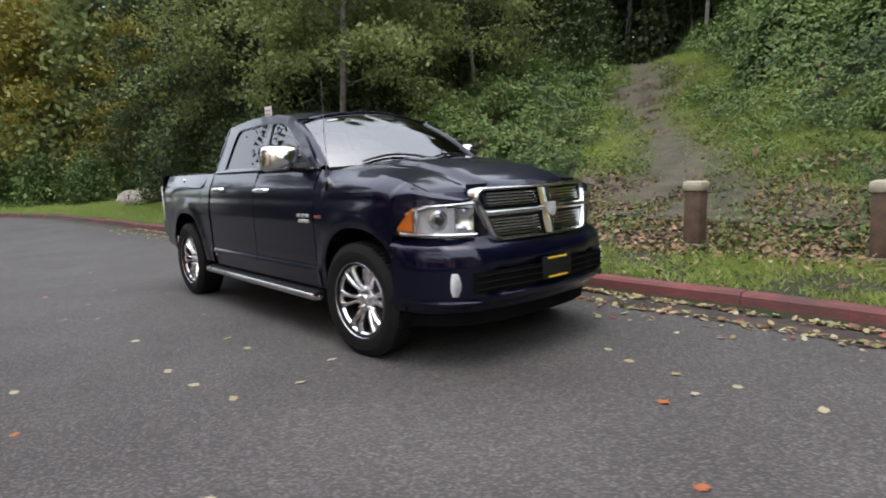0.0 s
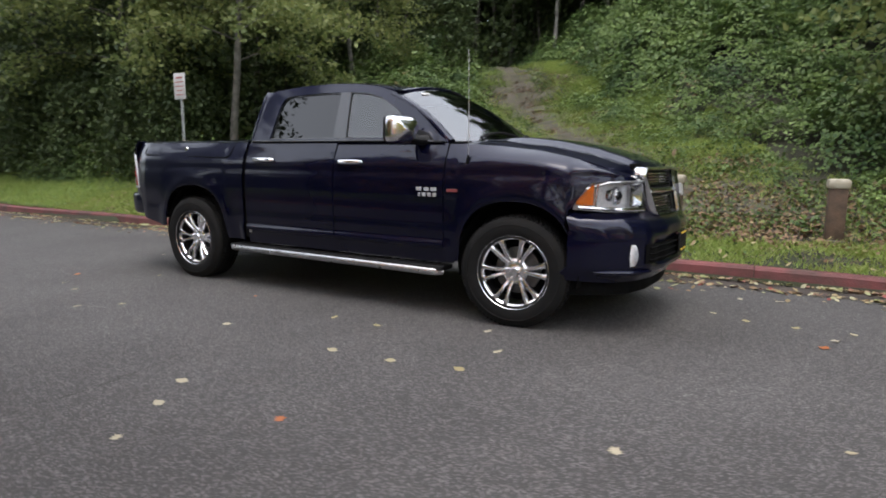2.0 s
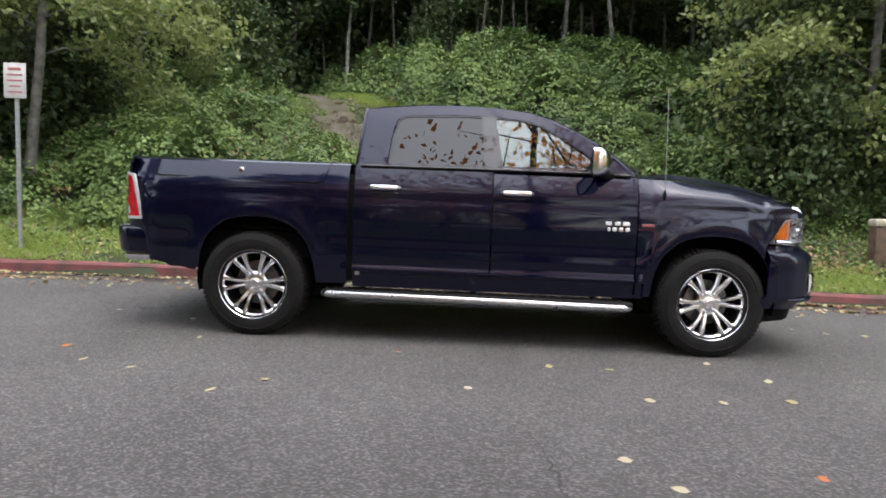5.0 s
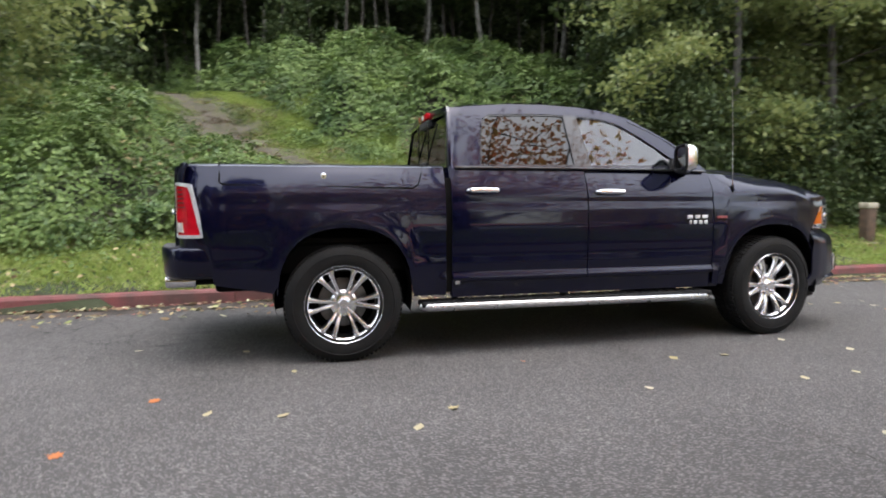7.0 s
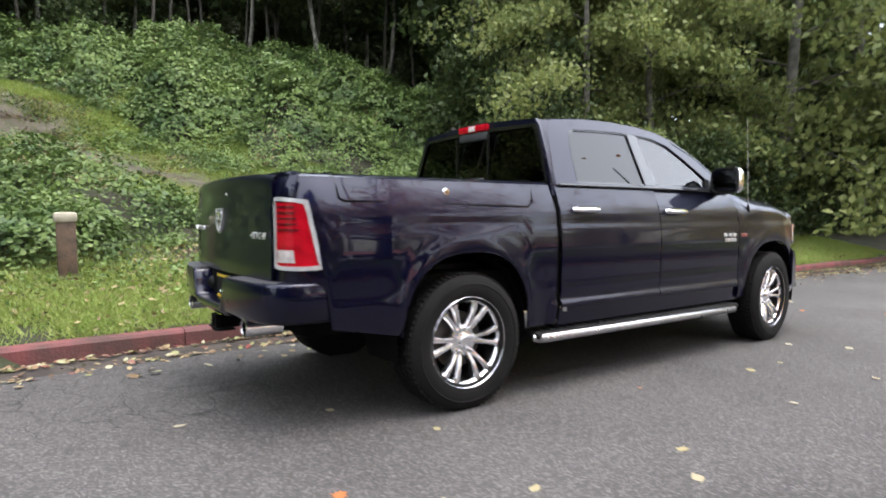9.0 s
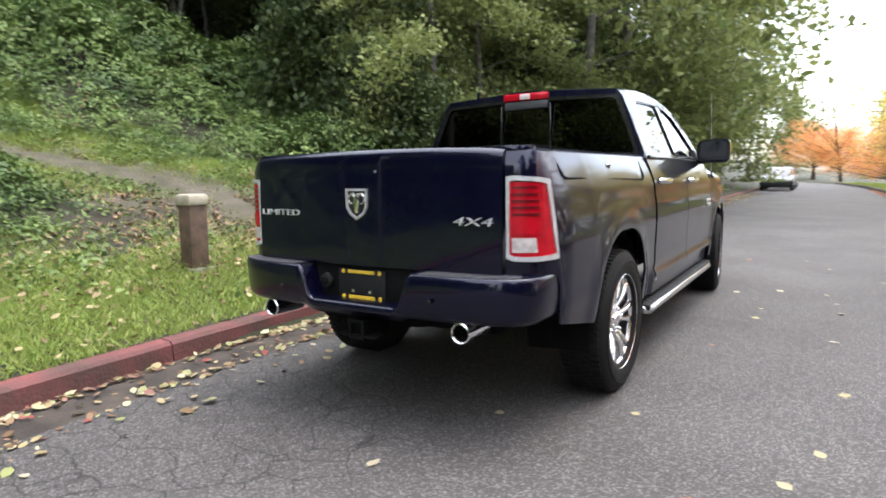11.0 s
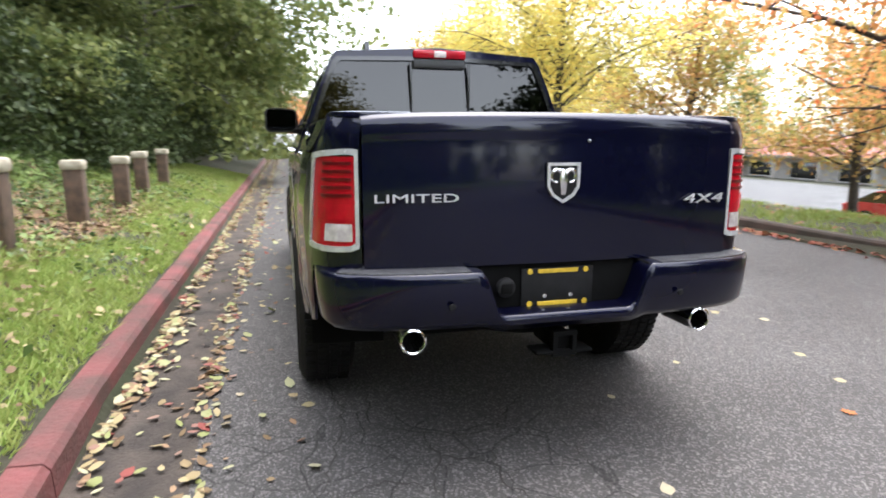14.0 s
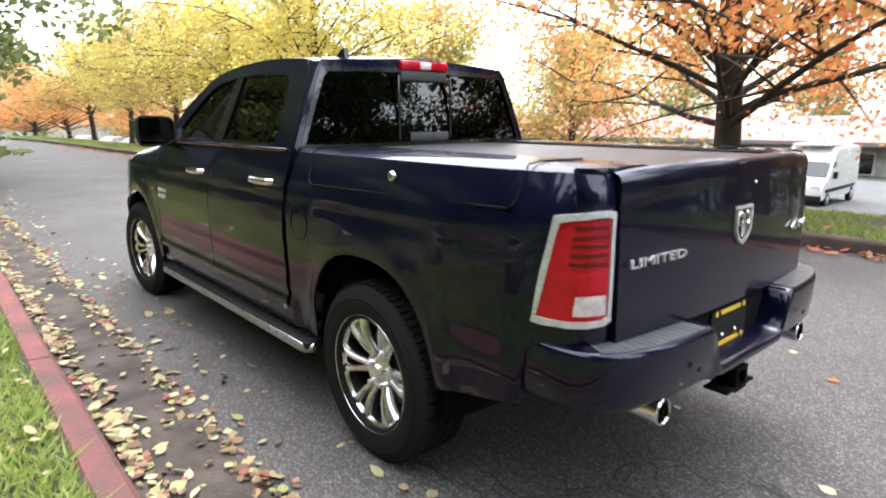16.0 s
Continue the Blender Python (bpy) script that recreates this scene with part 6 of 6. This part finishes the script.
alder = grow(1, 11.5, 0.10, 0, 26, 3.6, 0.35, 0.5, 32000, 0.13, 0.25, M_LEAF, M_BARK, crown_from=0.10, name="alder_tree")
plant(alder, [(8.8, 6.1, 20, 1.0), (11.8, 6.3, 140, 1.15), (15.4, 4.7, 260, 1.75), (20.0, 4.5, 60, 2.1), (26.0, 4.4, 200, 2.1), (33.0, 4.5, 310, 1.95), (40.0, 5.2, 100, 1.9), (48.0, 7.5, 20, 1.7), (58.0, 10.5, 240, 1.8)],
      "leafy green alder tree with branches down to the bank", "tree", "alders along the bank")
alder2 = grow(2, 12.5, 0.105, 0, 24, 4.0, 0.45, 0.45, 26000, 0.14, 0.26, M_LEAF, M_BARK, crown_from=0.22, name="alder_tree")
plant(alder2, [(10.0, 9.0, 0, 1.0), (14.0, 9.5, 80, 1.05), (19.0, 10.0, 190, 1.1), (26.0, 11.0, 300, 1.2), (34.0, 12.0, 45, 1.5), (-6.5, 5.1, 80, 0.95), (-10.2, 5.0, 230, 1.0), (-8.6, 7.6, 120, 1.0), (-7.6, 11.2, 250, 0.85)],
      "tall green alder tree with a pale trunk", "tree", "alders along the bank")
# like alder2, but leaves and bark are coloured dark to stand for shade
alder3 = grow(12, 12.5, 0.105, 0, 24, 4.0, 0.45, 0.45, 22000, 0.15, 0.28, M_LEAFSHADE, M_BARKD, crown_from=0.15, name="alder_tree")
# those at negative y are out of view, added to darken mirrored sky
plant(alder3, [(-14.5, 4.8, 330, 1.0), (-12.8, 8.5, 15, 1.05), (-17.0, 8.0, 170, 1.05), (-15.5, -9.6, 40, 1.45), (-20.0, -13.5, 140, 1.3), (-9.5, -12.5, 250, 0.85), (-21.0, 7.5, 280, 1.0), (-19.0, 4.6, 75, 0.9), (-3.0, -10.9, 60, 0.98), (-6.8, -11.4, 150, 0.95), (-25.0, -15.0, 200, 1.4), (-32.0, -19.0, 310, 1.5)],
      "tall alder tree coloured dark to stand for deep shade", "tree", "dark alders past the bend")
# crowns wear the darkened leaf colour, standing for the dimness inside the wood
forest = grow(3, 13, 0.095, 0, 18, 3.0, 0.25, 0.5, 9000, 0.30, 0.42, M_LEAFSHADE, M_BARKP, crown_from=0.33, name="forest_tree")
fr = random.Random(9)
fs = []
for k in range(64):
    fx_ = -30 + 56 * ((k * 0.618) % 1.0)
    fy_ = 17.6 + 20 * (k / 64) ** 1.15 + fr.uniform(-0.8, 0.8)
    fs.append((fx_, fy_, fr.uniform(0, 360), (0.82 if fy_ < 21 else 1.0) * fr.uniform(0.9, 1.2)))
fs += [(8.4, 10.8, 15, 0.95), (11.2, 10.6, 115, 1.0), (6.2, 14.8, 215, 0.9), (13.5, 12.2, 75, 1.0)]
fs += [(-13, 14.5, 30, 0.85), (-10.5, 16.5, 200, 0.85), (11.5, 14.5, 80, 0.85), (15.5, 15.5, 20, 0.9), (-17, 12.5, 300, 0.9), (19, 13.5, 100, 1.0), (9.5, 17, 10, 0.9), (-21, 14, 50, 1.0), (-25, 12.5, 150, 1.0), (-30, 15, 250, 1.1), (14, 20, 10, 1.0), (19, 19, 110, 1.0), (24, 17, 210, 1.1), (23, 22, 310, 1.1), (29, 19, 60, 1.1), (30, 25, 160, 1.2), (36, 18, 260, 1.2), (42, 17, 0, 1.2)]
plant(forest, fs, "slender woodland tree with a high crown, leaves coloured dark for shade", "tree", "woodland on the hill")
# pale trunks get dark bark here, so the wood's shade is in their colour
pole = grow(21, 12, 0.060, 0, 7, 1.6, 0.5, 0.3, 900, 0.26, 0.30, M_LEAFSHADE, M_BARKD, crown_from=0.62, wander=0.12, name="young_tree")
plant(pole, [(-13 + 27 * ((k * 0.618) % 1.0), 16.6 + 7.0 * ((k * 0.377) % 1.0), (k * 67) % 360, 0.8 + 0.4 * ((k * 0.29) % 1.0)) for k in range(32)],
      "thin young tree, bark coloured dim for the shade of the wood", "tree", "young trees on the hilltop")
# leaf colour carries the shade that lies under the trees
scrub = grow(4, 3.2, 0.05, 0, 22, 1.7, 0.7, 0.5, 5500, 0.15, 0.26, M_LEAFSHADE, M_BARKD, crown_from=0.05, fill=0.25, name="shrub")
ss = []
for k in range(40):
    ss.append((-32 + 60 * ((k * 0.382) % 1.0), 18.5 + 13 * (k / 40), fr.uniform(0, 360), fr.uniform(0.9, 1.3) * (1 + 0.7 * k / 40)))
ss += [(-7.4, 4.3, 90, 0.7), (-9.0, 4.4, 180, 0.75), (-11, 4.2, 40, 0.75), (-13, 4.2, 140, 0.8), (-7.0, 7.5, 10, 1.0), (-10, 7, 70, 1.1), (7.6, 5.4, 30, 0.75), (9.4, 4.7, 120, 0.7), (11.4, 4.5, 220, 0.75), (13.4, 4.5, 300, 0.8), (15.6, 4.5, 10, 0.8), (18, 4.5, 100, 0.9), (21, 4.5, 190, 0.9), (24, 4.6, 270, 0.9), (28, 4.7, 35, 1.0), (32, 4.7, 35, 1.0), (37, 5.0, 35, 1.1), (-16.5, 4.6, 0, 0.9), (8.5, 8.0, 77, 1.0), (11, 12, 50, 1.2), (-9.5, 12.5, 20, 1.3), (-13, 11.5, 200, 1.3), (-6.0, 14.5, 90, 1.0)]
ss += [(-9.4, 5.2, 215, 1.1), (-12.4, 5.0, 315, 1.1), (-14.8, 5.2, 55, 1.2), (-18.0, 5.4, 155, 1.2), (-20.5, 5.0, 255, 1.0), (-15.5, 7.0, 275, 1.5)]
# hedge row out of view, added so the truck's side mirrors dark foliage
ss += [(-13, -9.6, 10, 1.2), (-16.5, -10.4, 90, 1.3), (-20, -11.6, 170, 1.4), (-23.5, -12.8, 250, 1.4), (-27, -14.2, 330, 1.5), (-31, -16.4, 50, 1.6), (-35, -19.0, 130, 1.7), (-40, -23.0, 210, 1.8), (-45, -27.5, 290, 1.9), (-51, -33.0, 20, 2.0), (-57, -38.0, 100, 2.1), (-9.5, -9.2, 200, 1.1), (-6.0, -11.5, 280, 1.1)]
ss += [(22, 7.5, 0, 2.0), (28, 8, 80, 2.2), (35, 8.5, 160, 2.3), (43, 9, 240, 2.4), (50, 11, 320, 2.4), (57, 13.5, 40, 2.5), (24, 13, 120, 2.3), (32, 14, 200, 2.4), (40, 14, 280, 2.5), (17.5, 7.2, 10, 1.7), (7.4, 6.4, 30, 0.9), (8.8, 7.4, 140, 1.2), (8.2, 9.4, 250, 1.2), (10.0, 10.8, 320, 1.4), (-8.4, 5.6, 100, 1.1), (-11.6, 5.8, 190, 1.2)]
plant(scrub, ss, "leafy shrub coloured dark for the shade under the trees", "shrub", "undergrowth along the wood")
yel = grow(5, 10.5, 0.16, 0.20, 22, 4.8, 0.55, 0.22, 17000, 0.13, 0.46, M_YELLOW, M_BARKD, sub=9, name="maple_tree")
plant(yel, [(17.8, -8.6, 0, 1.15), (24.6, -8.6, 130, 1.1), (36, -17, 90, 1.4), (42, -8.6, 30, 1.2)],
      "yellow autumn maple on the grass verge", "tree", "autumn maples along the road")
mixed = grow(15, 10, 0.17, 0.20, 20, 4.8, 0.55, 0.2, 12000, 0.16, 0.40, M_MIXED, M_BARKD, sub=9, name="maple_tree")
plant(mixed, [(33.0, -8.8, 250, 1.15), (22.5, -17.5, 60, 1.35), (52, -8.5, 200, 1.2), (48, -20, 100, 1.5), (12.5, -17.0, 180, 1.0)],
      "maple turning from green to orange on the verge", "tree", "autumn maples along the road")
org = grow(6, 9.5, 0.22, 0.16, 30, 5.2, 0.34, 0.06, 38000, 0.095, 0.40, M_ORANGE, M_BARKD, sub=10, name="maple_tree", top=6.2)
plant(org, [(3.1, -9.1, 0, 1.22), (-5.5, -14.2, 100, 1.1), (62, -8.5, 10, 1.0), (72, -7, 130, 1.0), (66, -16, 40, 1.1), (82, -3, 40, 1.1), (92, 0, 80, 1.2)],
      "orange and green autumn maple with dark spreading limbs", "tree", "autumn maples along the road")
back = grow(7, 12, 0.2, 0, 24, 4.4, 0.4, 0.4, 5500, 0.38, 0.6, M_LEAF, M_BARKD, crown_from=0.12, name="far_tree")
# several stand out of view, added to block sky mirrored in the truck
bs = [(x_, y_, (k * 77) % 360, 1.0 + 0.3 * ((k * 0.37) % 1)) for k, (x_, y_) in enumerate(((-3, -18), (-12, -21), (0, -30), (-8, -32), (-2, -44), (8, -66), (20, -68), (34, -66), (48, -62), (62, -54), (76, -44), (88, -34), (98, -22), (104, -10), (106, 4), (96, 14), (-14, -42), (-56, 0), (-48, 6), (-40, 6), (-33, 5.5), (84, 18), (72, 16), (-42, 14), (-34, 14), (-28, 12), (-11, -16), (-58, -26), (-66, -34), (-70, -18)))]
plant(back, bs, "large green tree beyond the road", "tree", "trees round the car park")


# backdrop of dark-coloured leaves beyond the hilltop, standing in for the wood's shade
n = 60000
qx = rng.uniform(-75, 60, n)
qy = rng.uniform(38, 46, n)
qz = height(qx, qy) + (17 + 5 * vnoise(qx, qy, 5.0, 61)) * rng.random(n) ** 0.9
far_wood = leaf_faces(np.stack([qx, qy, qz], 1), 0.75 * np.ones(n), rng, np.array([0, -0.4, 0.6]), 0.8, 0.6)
tagged(new("deep_woodland", quads_mesh("deep_woodland", far_wood, 4, M_LEAFSHADE)), "dark leaf backdrop standing in for the shaded depth of the wood", "woodland", kind="stuff")


# lawn at the bend
def lawn_fn(u, v):
    x = -58 + 50 * u
    y = float(left_edge(x)) + 0.17 + 5.5 * v
    return (x, y, float(height(x, y)) + 0.035)


tagged(part("lawn", sheet(lawn_fn, 80, 12), M_LAWN), "mown green lawn on the slope at the bend", "lawn", kind="structure")
n = 60000
bx_l = rng.uniform(-36, -8, n)
by_l = left_edge(bx_l) + 0.2 + 5.0 * rng.random(n)
blades(bx_l, by_l, height(bx_l, by_l) + 0.03, rng.uniform(0.05, 0.13, n), 0.6, "lawn_grass", "green grass of the lawn at the bend")

# ---- car park: cars, van, building ----
def simple_car(name, label, paint, x, y, turn, L=4.6, W=1.8, Hh=1.45, van=False, ground=None):
    """A parked car far off, built with its nose along +x: body, cabin glass, wheels, lamps."""
    root = tagged(new(name), label, "van" if van else "car", group="parked vehicles")
    h = L / 2
    if van:
        low = [(-h, 0.35), (h - 0.1, 0.35), (h, 0.6), (h - 0.05, 1.0), (h - 0.9, 1.25), (h - 1.55, Hh - 0.25), (h - 1.9, Hh), (-h + 0.1, Hh), (-h, Hh - 0.15)]
    else:
        low = [(-h, 0.45), (-h + 0.15, 0.25), (h - 0.15, 0.25), (h, 0.45), (h - 0.03, 0.70), (h - 0.5, 0.82), (h - 1.2, 0.92), (-h + 0.75, 0.97), (-h + 0.05, 0.90)]
    bm = bmesh.new()
    prism(low, W, lambda a, b, d: (a, (d - W / 2) * (1.0 - 0.06 * float(sstep(0.7, Hh, b))), b), bm)
    bmesh.ops.bevel(bm, geom=list(bm.edges), offset=0.06, segments=2, affect='EDGES')
    part("body", bm, paint, root)
    if van:
        for s in (-1, 1):
            part("cab_window", prism([(h - 1.5, 1.30), (h - 1.0, 1.32), (h - 1.45, 1.95), (h - 1.75, 1.95), (h - 1.95, 1.35)], 0.01, lambda a, b, d: (a, s * (W / 2 - 0.04 + d), b)), M_GLOSSBLACK, root)
            part("side_trim", box((0, s * (W / 2 + 0.005), 0.75), (L * 0.8, 0.03, 0.16), 0.01), M_BLACK, root)
            part("door_mirror", box((h - 1.25, s * (W / 2 + 0.12), 1.40), (0.12, 0.18, 0.30), 0.03), M_BLACK, root)
        part("windscreen", sheet(lambda u, v: (h - 0.88 - 0.62 * u, (W / 2 - 0.12) * (2 * v - 1), 1.32 + 0.86 * u), 4, 6, thick=0.02), M_GLOSSBLACK, root)
        part("bumper", box((h - 0.05, 0, 0.45), (0.20, W, 0.28), 0.06), M_BLACK, root)
        part("roof_rack", box((-0.3, 0, Hh + 0.10), (L * 0.6, W * 0.8, 0.06), 0.02), M_SIGN, root)
    else:
        cab = [(-h + 0.30, 0.93), (h - 1.15, 0.90), (h - 1.95, Hh - 0.06), (h - 2.3, Hh), (-h + 1.3, Hh - 0.02), (-h + 0.95, Hh - 0.10)]
        part("cabin", prism(cab, W - 0.24, lambda a, b, d: (a, (d - (W - 0.24) / 2) * (1 - 0.22 * float(sstep(0.9, Hh, b))), b)), M_GLOSSBLACK, root)
        part("roof", prism([(-h + 1.0, Hh - 0.07), (h - 2.0, Hh - 0.05), (h - 2.3, Hh + 0.015), (-h + 1.3, Hh)], W - 0.46, lambda a, b, d: (a, d - (W - 0.46) / 2, b), bevel=0.02), paint, root)
    for s in (-1, 1):
        part("head_lamp", box((h - 0.06, s * (W / 2 - 0.25), 0.66 if not van else 0.95), (0.10, 0.32, 0.14), 0.03), M_WHITELENS, root)
        part("rear_lamp", box((-h + 0.03, s * (W / 2 - 0.2), 0.78), (0.08, 0.28, 0.16), 0.03), M_REDLENS, root)
        for wx in (-h + 0.9, h - 0.9):
            w = part("wheel", lathe([(0.0, 0.09), (0.20, 0.10), (0.30, 0.10), (0.33, 0.07), (0.33, -0.08)], 20, Matrix.Translation((wx, s * (W / 2 - 0.08), 0.33)) @ Matrix.Diagonal((1, s, 1, 1))), M_RUBBER, root)
            part("wheel_rim", lathe([(0.0, 0.115), (0.19, 0.108), (0.21, 0.10)], 16, Matrix.Translation((wx, s * (W / 2 - 0.08), 0.33)) @ Matrix.Diagonal((1, s, 1, 1))), M_SATIN, w)
    z = float(height(x, y)) if ground is None else ground
    root.matrix_basis = pose(x, y, z, 0, 0, turn)
    return root


M_CARWHITE = mat("white_car_paint", (0.78, 0.78, 0.78), 0.25, coat=0.8, scale=2, color2=(0.72, 0.72, 0.73))
M_CARRED = mat("red_car_paint", (0.55, 0.06, 0.045), 0.25, coat=0.8, scale=2)
M_CARDKRED = mat("maroon_car_paint", (0.28, 0.02, 0.035), 0.25, coat=0.8, scale=2)
M_CARGREY = mat("silver_car_paint", (0.36, 0.38, 0.41), 0.3, 0.5, coat=0.8, scale=2)
M_CARDARK = mat("dark_car_paint", (0.03, 0.035, 0.045), 0.25, coat=0.8, scale=2)
simple_car("van", "white high-roofed delivery van parked across the car park", M_CARWHITE, 7.8, -28.8, 92, 5.4, 2.0, 2.55, True)
simple_car("car", "bright red coupe parked beyond the verge", M_CARRED, 15.0, -22.8, 200, 4.5)
simple_car("car", "maroon saloon parked beyond the verge", M_CARDKRED, 29.0, -22.0, 195)
simple_car("car", "white saloon parked under the maples", M_CARWHITE, 36.5, -20.8, 190)
simple_car("car", "white estate car in the car park", M_CARWHITE, 44.0, -22.0, 185, 4.8, 1.85, 1.6)
simple_car("car", "silver estate car in the car park", M_CARGREY, 22.5, -34.0, 170, 4.8, 1.9, 1.75)
for k, (cx_, cy_, pm) in enumerate(((52, -17, M_CARWHITE), (57, -16.5, M_CARGREY), (62, -16, M_CARWHITE), (67, -15, M_CARDARK), (72, -14, M_CARWHITE), (78, -12.5, M_CARWHITE))):
    simple_car("car", {0: "white", 1: "silver", 2: "white", 3: "dark", 4: "white", 5: "white"}[k] + " car in the row of the far car park", pm, cx_, cy_, 100 + k * 7)
simple_car("car", "dark car parked far along the same kerb", M_CARDARK, 41.5, 0.85, 180, ground=0.0)
simple_car("car", "silver car parked far along the same kerb", M_CARGREY, 48.5, 1.0, 180, ground=0.0)

lot = part("car_park", sheet(lambda u, v: (-40 + 130 * u, -15.5 - 32 * v, float(height(-40 + 130 * u, -15.5 - 32 * v)) + 0.04), 65, 20), M_LOT)
tagged(lot, "pale grey asphalt car park below the road", "car park", kind="structure")


def building():
    root = tagged(new("low_building"), "long single-storey building with a red-brown roof", "building")
    x0, x1, y0, y1, g = 4.0, 74.0, -54.0, -66.0, -3.7
    M_WALL = mat("stucco_wall", (0.38, 0.36, 0.33), 0.9, scale=2, bump=0.3)
    M_ROOF = mat("red_roof", (0.42, 0.14, 0.12), 0.8, color2=(0.30, 0.10, 0.09), scale=3, bump=0.5, fine=10)
    part("wall", box(((x0 + x1) / 2, (y0 + y1) / 2, g + 1.6), (x1 - x0, 12, 3.2), 0.02), M_WALL, root)
    part("roof", prism([(y0 + 1.6, g + 3.1), (y0 - 6, g + 5.2), (y1 - 1.6, g + 3.1)], x1 - x0 + 3, lambda a, b, d: (x0 - 1.5 + d, a, b)), M_ROOF, root)
    part("eaves_board", box(((x0 + x1) / 2, y0 + 1.62, g + 3.05), (x1 - x0 + 3, 0.08, 0.35), 0.02), M_CONC, root)
    for k in range(11):
        xx = x0 + 3.5 + 6.3 * k
        w = part("window", box((xx, y0 + 0.03, g + 1.55), (3.6, 0.10, 1.7), 0.02), M_GLOSSBLACK, root)
        part("window_frame", band([(-1.9, -0.95), (1.9, -0.95), (1.9, 0.95), (-1.9, 0.95)], [(-1.8, -0.85), (1.8, -0.85), (1.8, 0.85), (-1.8, 0.85)], 0.12, lambda a, b, d, xx=xx: (xx + a, y0 + d, g + 1.55 + b)), M_SIGN, w)
        part("porch_post", box((xx + 3.1, y0 + 1.3, g + 1.5), (0.25, 0.25, 3.0), 0.02), M_WALL, root)


building()
# rocks and low planting where the road bends behind the truck
M_ROCK = mat("garden_rock", (0.30, 0.27, 0.24), 0.9, color2=(0.16, 0.14, 0.12), scale=4, bump=0.8, fine=12)
for k, (qx, qy, qs) in enumerate(((-25.3, 4.6, 1.1), (-24.0, 5.6, 1.5), (-26.8, 5.8, 1.2), (-23.2, 4.2, 0.7))):
    bm = bmesh.new()
    bmesh.ops.create_icosphere(bm, subdivisions=3, radius=0.6 * qs)
    for v in bm.verts:
        nn = noise.noise(v.co * 1.7 + Vector((k * 3, 0, 0)))
        v.co *= 1 + 0.35 * nn
        v.co.z *= 0.65
    rk = part("rock", bm, M_ROCK, angle=25)
    tagged(rk, "grey landscaping boulder on the lawn", "rock", group="boulders at the bend")
    rk.matrix_basis = pose(qx, qy, float(height(qx, qy)) + 0.15, 0, 0, k * 60)
M_GOLD = mat("golden_leaves", (0.30, 0.24, 0.035), 0.55, color2=(0.14, 0.155, 0.035), scale=0.4, island=True, transl=0.4)
gold = grow(8, 9, 0.18, 0, 20, 3.6, 0.4, 0.3, 13000, 0.20, 0.5, M_GOLD, M_BARKD, crown_from=0.12, name="golden_tree")
plant(gold, [(-30, 7.0, 0, 1.2), (-36, 3.4, 120, 1.4), (-43, -2, 200, 1.5), (-35, 9.5, 60, 1.4), (-27, 9, 300, 1.1), (-40, 5, 30, 1.5), (-47, 2.5, 90, 1.5), (-52, -3, 150, 1.5), (-41, 1.0, 250, 1.2)], "golden-green autumn tree at the bend", "tree", "trees at the bend")
bush = grow(10, 1.3, 0.03, 0, 16, 0.8, 0.7, 0.4, 5000, 0.09, 0.16, M_BRAMBLE, M_BARKD, crown_from=0.05, fill=0.4, name="garden_bush")
plant(bush, [(-21.5, 5.4, 0, 1.3), (-31.5, 1.9, 30, 1.9), (-34.5, 0.2, 200, 2.0), (-28.5, 3.6, 110, 1.7), (-30, 3.4, 60, 1.2), (-27, 6.2, 100, 1.3), (-33.5, 2.6, 20, 1.1), (-24, 6.0, 200, 1.2), (-30.5, 5.4, 280, 1.3), (-38, 1.2, 40, 2.4), (-42, -1.0, 140, 2.6), (-46, -4.2, 240, 2.8), (-35, 3.6, 90, 2.2), (-50, -8, 10, 2.8)], "rounded green garden bush on the lawn", "bush", "bushes at the bend")
